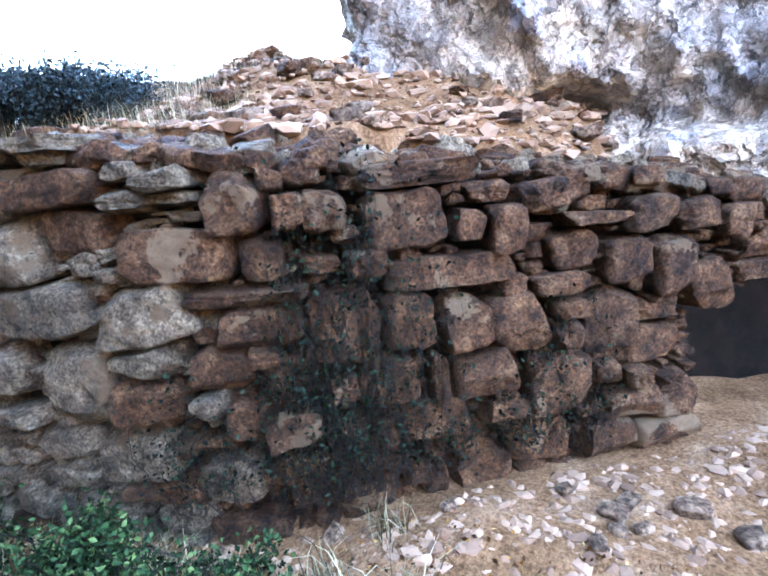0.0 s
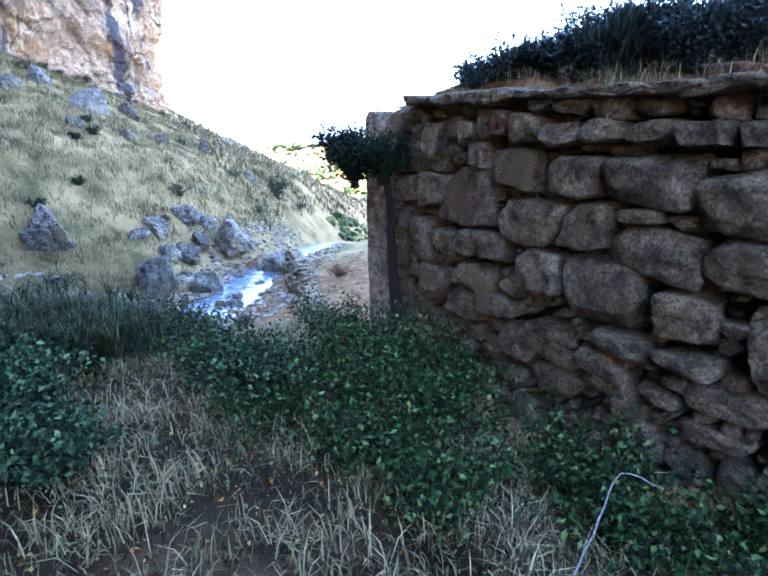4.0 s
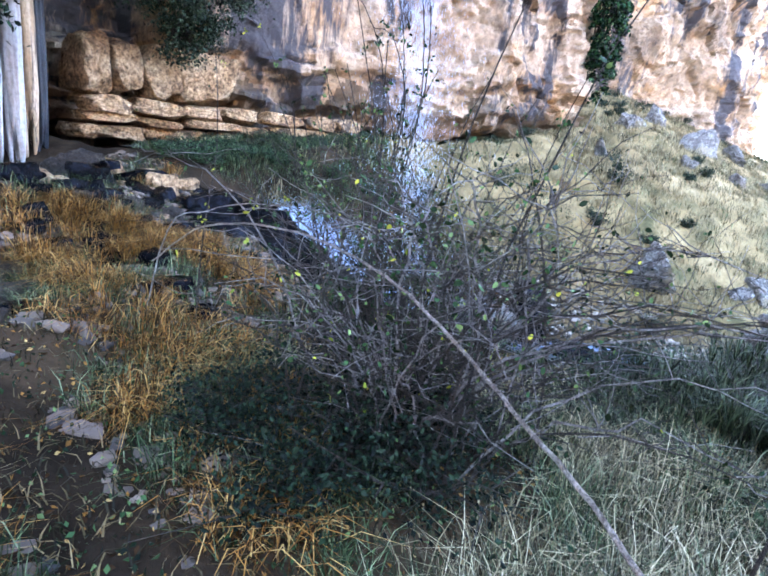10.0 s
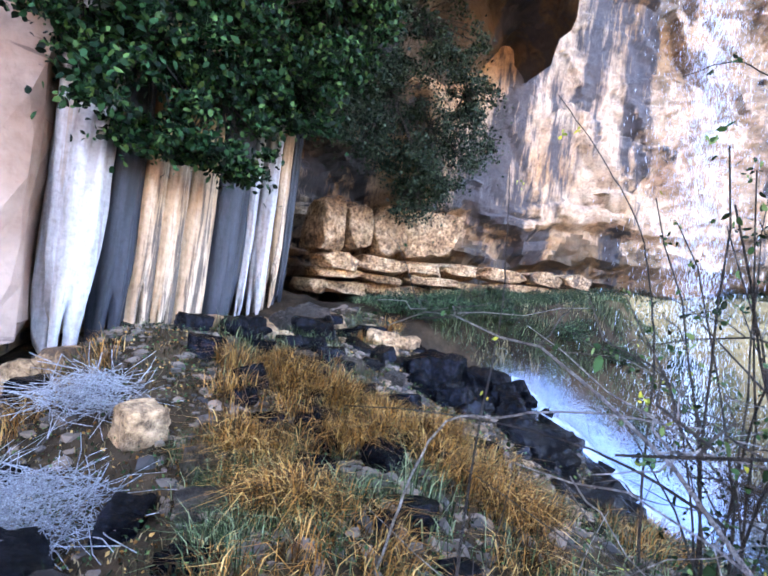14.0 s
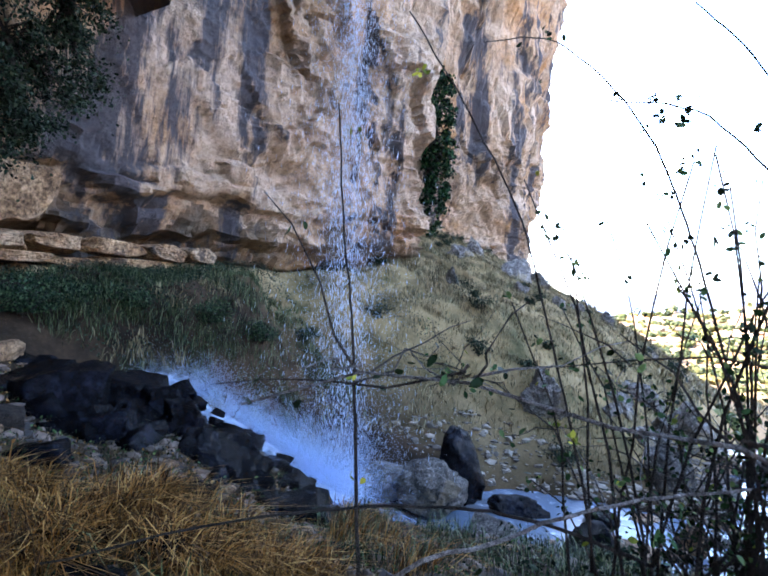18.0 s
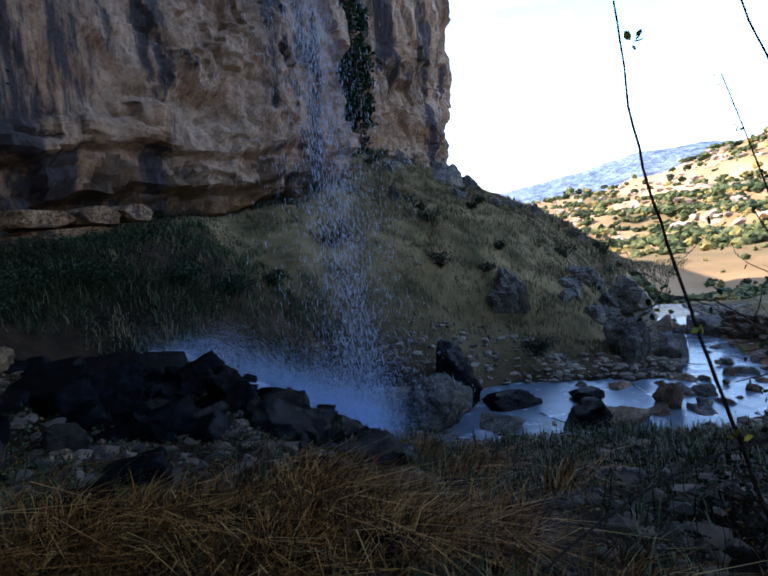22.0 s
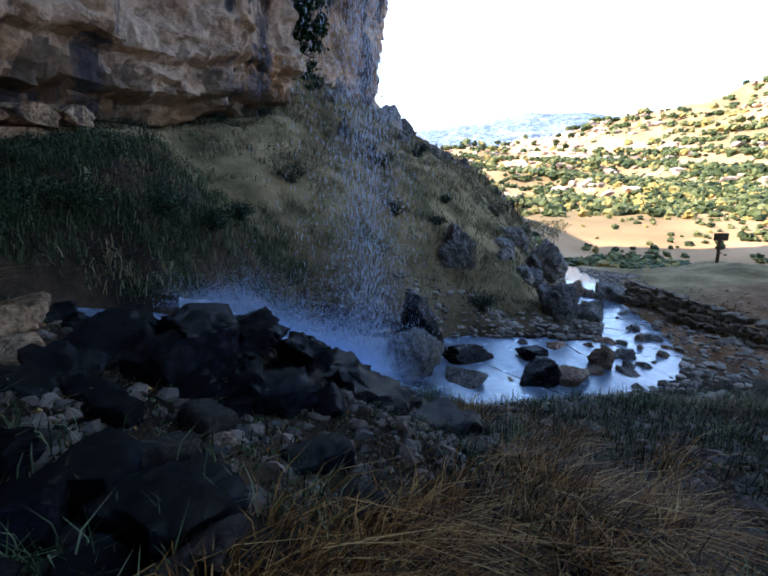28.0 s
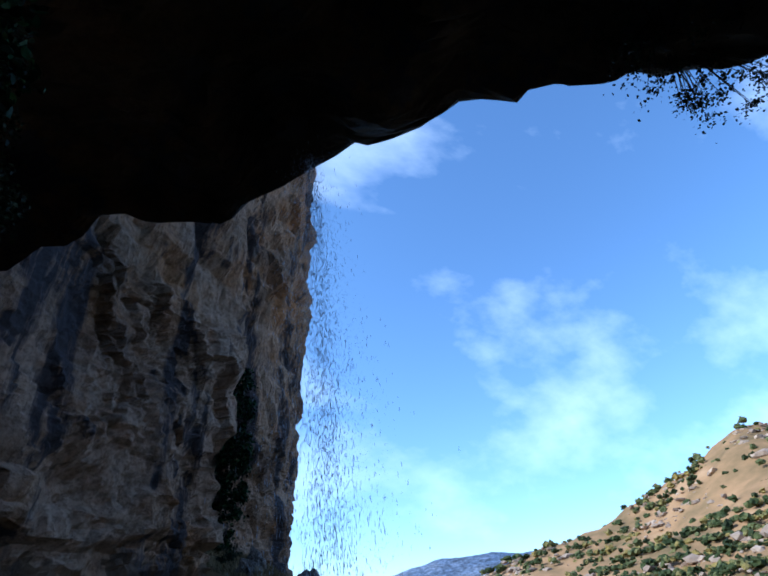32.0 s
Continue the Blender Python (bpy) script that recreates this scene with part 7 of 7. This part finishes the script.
# the large stones, course by course: middle along the wall, middle height, width, height
COURSES = [
    [(6.43, 0.20, 0.21, 0.21), (6.64, 0.20, 0.22, 0.24), (6.19, 0.17, 0.25, 0.21), (6.86, 0.14, 0.29, 0.19), (6.53, 0.14, 0.32, 0.20), (6.21, 0.12, 0.32, 0.17), (5.55, 0.12, 0.26, 0.14), (5.87, 0.11, 0.32, 0.16), (5.25, 0.10, 0.29, 0.16), (7.01, 0.09, 0.48, 0.31), (7.41, 0.09, 0.28, 0.35), (4.70, 0.08, 0.21, 0.16), (4.96, 0.08, 0.30, 0.17), (3.63, 0.04, 0.27, 0.12), (4.29, 0.04, 0.55, 0.18), (6.67, -0.02, 0.19, 0.20), (3.86, -0.05, 0.27, 0.12), (2.36, -0.07, 0.67, 0.13), (3.32, -0.11, 0.31, 0.30), (6.85, -0.11, 0.55, 0.29), (6.27, -0.12, 0.46, 0.29)],
    [(5.75, -0.16, 0.40, 0.27), (3.06, -0.17, 0.16, 0.20), (5.23, -0.17, 0.61, 0.29), (2.87, -0.20, 0.24, 0.21), (4.11, -0.21, 0.52, 0.29), (1.67, -0.26, 0.28, 0.17), (4.69, -0.26, 0.51, 0.33), (2.46, -0.30, 0.46, 0.31), (3.66, -0.34, 0.60, 0.29), (7.46, -0.37, 0.36, 0.37), (5.25, -0.38, 0.28, 0.09), (2.10, -0.38, 0.20, 0.19), (6.88, -0.38, 0.71, 0.52), (3.22, -0.40, 0.22, 0.21), (4.95, -0.41, 0.35, 0.11), (1.88, -0.42, 0.21, 0.27), (1.34, -0.43, 0.37, 0.08), (0.99, -0.44, 0.30, 0.20), (6.66, -0.47, 0.47, 0.40), (0.69, -0.48, 0.30, 0.17), (5.63, -0.48, 0.37, 0.32)],
    [(2.69, -0.50, 0.20, 0.18), (6.13, -0.51, 0.63, 0.35), (1.61, -0.53, 0.51, 0.30), (3.32, -0.57, 0.61, 0.08), (0.41, -0.57, 0.21, 0.21), (5.17, -0.58, 0.63, 0.29), (4.53, -0.58, 0.66, 0.29), (2.21, -0.61, 0.76, 0.18), (3.88, -0.63, 0.50, 0.32), (1.15, -0.68, 0.30, 0.29), (0.56, -0.69, 0.31, 0.12), (0.86, -0.74, 0.28, 0.36), (3.31, -0.74, 0.49, 0.23), (6.84, -0.77, 0.29, 0.24), (6.51, -0.78, 0.31, 0.27), (3.58, -0.78, 0.13, 0.09), (1.59, -0.78, 0.32, 0.13), (7.20, -0.80, 0.42, 0.26), (2.83, -0.81, 0.37, 0.37), (7.59, -0.82, 0.31, 0.40), (2.49, -0.85, 0.29, 0.31)],
    [(5.97, -0.86, 0.38, 0.32), (3.27, -0.88, 0.16, 0.11), (7.25, -0.89, 0.48, 0.23), (3.94, -0.89, 0.37, 0.17), (5.46, -0.90, 0.58, 0.44), (2.18, -0.91, 0.35, 0.32), (6.46, -0.91, 0.44, 0.35), (1.53, -0.93, 0.20, 0.11), (0.57, -0.94, 0.31, 0.33), (3.54, -0.95, 0.39, 0.25), (4.91, -0.95, 0.35, 0.31), (1.86, -0.97, 0.39, 0.35), (4.38, -1.03, 0.44, 0.47), (1.27, -1.04, 0.35, 0.39), (3.17, -1.04, 0.29, 0.31), (1.56, -1.07, 0.16, 0.16), (6.71, -1.07, 0.45, 0.24), (3.99, -1.12, 0.38, 0.25), (2.90, -1.13, 0.17, 0.25), (3.60, -1.14, 0.17, 0.13), (2.65, -1.15, 0.35, 0.26)],
    [(6.95, -1.16, 0.39, 0.41), (0.83, -1.20, 0.50, 0.46), (5.28, -1.20, 0.37, 0.12), (2.35, -1.21, 0.10, 0.27), (4.88, -1.21, 0.37, 0.12), (2.08, -1.23, 0.37, 0.26), (3.43, -1.24, 0.21, 0.23), (6.38, -1.24, 0.45, 0.21), (7.43, -1.27, 0.42, 0.36), (7.58, -1.29, 0.73, 0.41), (3.17, -1.32, 0.31, 0.22), (6.88, -1.34, 0.49, 0.26), (1.62, -1.37, 0.41, 0.37), (1.29, -1.38, 0.20, 0.17), (5.43, -1.38, 0.42, 0.17), (2.81, -1.41, 0.41, 0.23), (2.38, -1.45, 0.41, 0.23), (1.08, -1.45, 0.14, 0.15), (1.97, -1.47, 0.29, 0.16), (1.11, -1.61, 0.38, 0.18)],
]
laid = np.zeros((0, 4))


def fits(s, z, w, h, slack):
    if not len(laid):
        return True
    dx = (w + laid[:, 2]) / 2 - np.abs(laid[:, 0] - s)
    dz = (h + laid[:, 3]) / 2 - np.abs(laid[:, 1] - z)
    return not np.any((dx > slack * np.minimum(w, laid[:, 2])) & (dz > slack * np.minimum(h, laid[:, 3])))


def lay(name, s, z, w, h, proud):
    """One stone in the face of the wall."""
    global laid
    laid = np.vstack([laid, (s, z, w, h)])
    x, y, top, a = wall_at(s)
    nx_, ny_ = -math.sin(radians(a)), math.cos(radians(a))
    rusty = rw.uniform() < np.interp(s, [0, 3.2, 3.8, 4.6, 9], [1.0, 0.98, 0.5, 0.06, 0.03])
    depth = rw.uniform(0.15, 0.2)
    m = pose(x - nx_ * (depth - proud), y - ny_ * (depth - proud), z, rw.uniform(-4, 4), rw.uniform(-5, 5), a + rw.uniform(-5, 5)) @ Matrix.Diagonal((w * 0.5, depth, h * 0.5, 1))
    part(name, STONES["rust_stone" if rusty else "wall_stone"][rw.randint(20)], dry_wall, m=m)


def in_face(s, z, w, h):
    x, y, top, a = wall_at(s)
    g = gz(x - 0.35 * math.sin(radians(a)), y + 0.35 * math.cos(radians(a)))
    return z + h / 2 < top + 0.02 and z > g - 0.12 and (s - w / 2 > 0.62 or (z - h / 2 > -1.02 and s > 0.12))


for course in COURSES:
    for s, z, w, h in course:
        if fits(s, z, w * 0.96, h * 0.96, 0.28):
            lay("stone", s, z, w * 0.99, h * 1.0, rw.uniform(0.04, 0.10))
# smaller stones and chinks packed into what is left
for tries, w0, w1, slack, name in ((900, 0.34, 0.5, 0.12, "stone"), (1500, 0.22, 0.34, 0.14, "stone"), (2600, 0.13, 0.22, 0.18, "stone"), (5200, 0.07, 0.13, 0.24, "chink_stone"), (5200, 0.04, 0.08, 0.3, "chink_stone")):
    for k in range(tries):
        w = rw.uniform(w0, w1)
        h = w * rw.uniform(0.35, 0.85)
        s, z = rw.uniform(0.15, total), rw.uniform(-2.3, 0.5)
        if fits(s, z, w, h, slack) and in_face(s, z, w, h):
            lay(name, s, z, w * 1.04, h * 1.06, rw.uniform(-0.12, -0.03) if name == "chink_stone" else rw.uniform(-0.04, 0.03))
# flat coping slabs along the left half
for k in range(16):
    s = 4.3 + k * 0.31
    if s > total - 0.5:
        break
    x, y, top, a = wall_at(s)
    part("coping_stone", STONES["wall_stone"][k % 14], dry_wall, m=pose(x + 0.12, y, top + 0.03, 0, rw.uniform(-4, 4), a + rw.uniform(-10, 10)) @ Matrix.Diagonal((rw.uniform(0.13, 0.2), 0.2, rw.uniform(0.03, 0.06), 1)))
# loose stones heaped on the top
for k in range(170):
    s = rw.uniform(0.1, 4.6)
    x, y, top, a = wall_at(s)
    nx_, ny_ = -math.sin(radians(a)), math.cos(radians(a))
    d, w = rw.uniform(0.05, 0.75), rw.uniform(0.05, 0.15)
    me = STONES["rust_stone" if rw.uniform() < 0.75 else "wall_stone"][rw.randint(14)]
    part("cap_stone", me, dry_wall, m=pose(x - nx_ * d, y - ny_ * d, top - 0.04 + max(0, d - 0.3) * 0.3 + w * 0.3, rw.uniform(-25, 25), rw.uniform(-25, 25), rw.uniform(0, 360)) @ Matrix.Diagonal((w * 0.9, w * 0.75, w * rw.uniform(0.3, 0.6), 1)))
# earth core behind the face, its colour blackened to shade the joints
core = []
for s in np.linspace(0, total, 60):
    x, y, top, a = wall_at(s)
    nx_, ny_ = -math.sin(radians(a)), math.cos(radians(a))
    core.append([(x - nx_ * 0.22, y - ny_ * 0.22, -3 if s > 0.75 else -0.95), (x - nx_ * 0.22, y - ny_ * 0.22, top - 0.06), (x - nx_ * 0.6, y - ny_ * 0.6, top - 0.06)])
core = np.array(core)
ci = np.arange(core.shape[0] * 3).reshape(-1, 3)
part("earth_core", mesh_from("earth_core", core.reshape(-1, 3), np.stack([ci[:-1, :-1], ci[1:, :-1], ci[1:, 1:], ci[:-1, 1:]], -1).reshape(-1, 4), MAT["shade_earth"]), dry_wall, "earth packed between the stones, blackened for the shade in the joints")

# black sheet added to stand in for the shade inside the hollow
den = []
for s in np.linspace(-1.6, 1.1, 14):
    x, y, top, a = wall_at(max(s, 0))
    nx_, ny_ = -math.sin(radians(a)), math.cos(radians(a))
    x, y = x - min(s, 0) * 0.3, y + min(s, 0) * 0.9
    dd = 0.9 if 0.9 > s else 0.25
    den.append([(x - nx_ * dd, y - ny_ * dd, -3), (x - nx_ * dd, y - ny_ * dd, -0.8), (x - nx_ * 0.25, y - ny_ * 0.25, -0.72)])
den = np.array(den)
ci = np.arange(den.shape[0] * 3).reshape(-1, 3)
part("hollow_back", mesh_from("hollow_back", den.reshape(-1, 3), np.stack([ci[:-1, :-1], ci[1:, :-1], ci[1:, 1:], ci[:-1, 1:]], -1).reshape(-1, 4), MAT["shade_earth"]), dry_wall, "black sheet added as shade in the hollow under the wall's end")
pil = rock_points(1300, 4, 1, 0.9, 0.012)
pillar = thing("plastered_pillar", mesh_from("plastered_pillar", pil[0] * np.array([0.36, 0.34, 1.75]), pil[1], MAT["concrete"]), "old plastered masonry pillar ending the wall", "pillar", m=pose(4.0, 4.85, -0.95, 0, 0, 5))
shrub(3.3, 4.55, 0.3, 0.5, 3600, 0.045, MAT["ivy_and_shade_leaf"], "dark ivy spilling over the wall's end", "ivy", 18, 1312, z=-0.3, category="ivy")
shrub(3.4, 4.1, 0.28, 0.45, 3000, 0.045, MAT["ivy_and_shade_leaf"], "dark ivy spilling over the wall's end", "ivy", 18, 1313, z=-0.25, category="ivy")
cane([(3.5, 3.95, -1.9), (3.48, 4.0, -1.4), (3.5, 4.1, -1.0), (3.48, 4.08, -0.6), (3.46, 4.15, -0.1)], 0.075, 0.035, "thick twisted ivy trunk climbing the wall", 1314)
shrub(3.35, 4.85, 0.42, 0.5, 3200, 0.05, MAT["ivy_and_shade_leaf"], "dark ivy clump on top of the pillar", "ivy", 16, 1310, z=-0.15, category="ivy")
cane([(3.45, 4.8, 0.0), (3.1, 5.0, 0.08), (2.75, 5.2, 0.02)], 0.018, 0.006, "bare twig sticking out of the ivy", 1311)

# ivy and roots clinging to the wall
ivy = thing("wall_ivy", None, "dark ivy and dry roots clinging to the wall", "ivy")
ri_ = np.random.RandomState(61)
c, lines = [], []
for k in range(120):
    s0 = 2.85 + ri_.normal(scale=0.22) if k < 60 else ri_.uniform(1.3, 3.9)
    z0 = -1.75
    z1 = ri_.uniform(-1.0, 0.12) if k < 60 else ri_.uniform(-1.5, -0.7)
    ss = s0 + np.cumsum(ri_.normal(scale=0.03, size=14))
    line = []
    for i, (sv, zv) in enumerate(zip(ss, np.linspace(z0, z1, 14))):
        x, y, top, a = wall_at(sv)
        nx_, ny_ = -math.sin(radians(a)), math.cos(radians(a))
        line.append((x + nx_ * 0.07, y + ny_ * 0.07, min(zv, top + 0.05)))
    line = np.array(line)
    lines.append(tube(line, 0.004, 0.0015, 4))
    c.append(np.repeat(line[3:], 3, 0) + ri_.normal(scale=0.045, size=(33, 3)))
v, f = joined(lines)
part("root_mat", mesh_from("root_mat", v, f, MAT["bark"]), ivy)
v, f = leaves(np.vstack(c), 0.032, ri_)
part("foliage", mesh_from("foliage", v, f, MAT["ivy_and_shade_leaf"]), ivy)

# ---- low retaining wall beside the stream ----
low = thing("low_stone_wall", None, "low tumbled dry-stone wall edging the gravel terrace", "stone wall")
lw = smooth_line([(6.3, 17.6), (5.6, 14.6), (4.9, 11.8), (4.2, 9.4), (3.9, 8.6)], 0.05)
llen = np.r_[0, np.cumsum(np.linalg.norm(np.diff(lw, axis=0), axis=1))]
for row in range(4):
    s = rw.uniform(0, 0.2)
    while s < llen[-1]:
        w = rw.uniform(0.2, 0.45)
        x, y = np.interp(s, llen, lw[:, 0]), np.interp(s, llen, lw[:, 1])
        g = np.interp(y, [8, 12, 18], [-3.75, -4.0, -4.35])
        part("stone" if row < 3 else "coping_stone", STONES["wall_stone"][rw.randint(14)], low,
             m=pose(x + 0.1 * row + rw.normal(scale=0.03), y + rw.normal(scale=0.03), g + 0.12 + 0.17 * row + rw.normal(scale=0.035), rw.uniform(-16, 16), rw.uniform(-16, 16), 75 + rw.uniform(-40, 40)) @ Matrix.Diagonal((w * 0.5, rw.uniform(0.14, 0.24), rw.uniform(0.08, 0.13) if row < 3 else 0.07, 1)))
        s += w
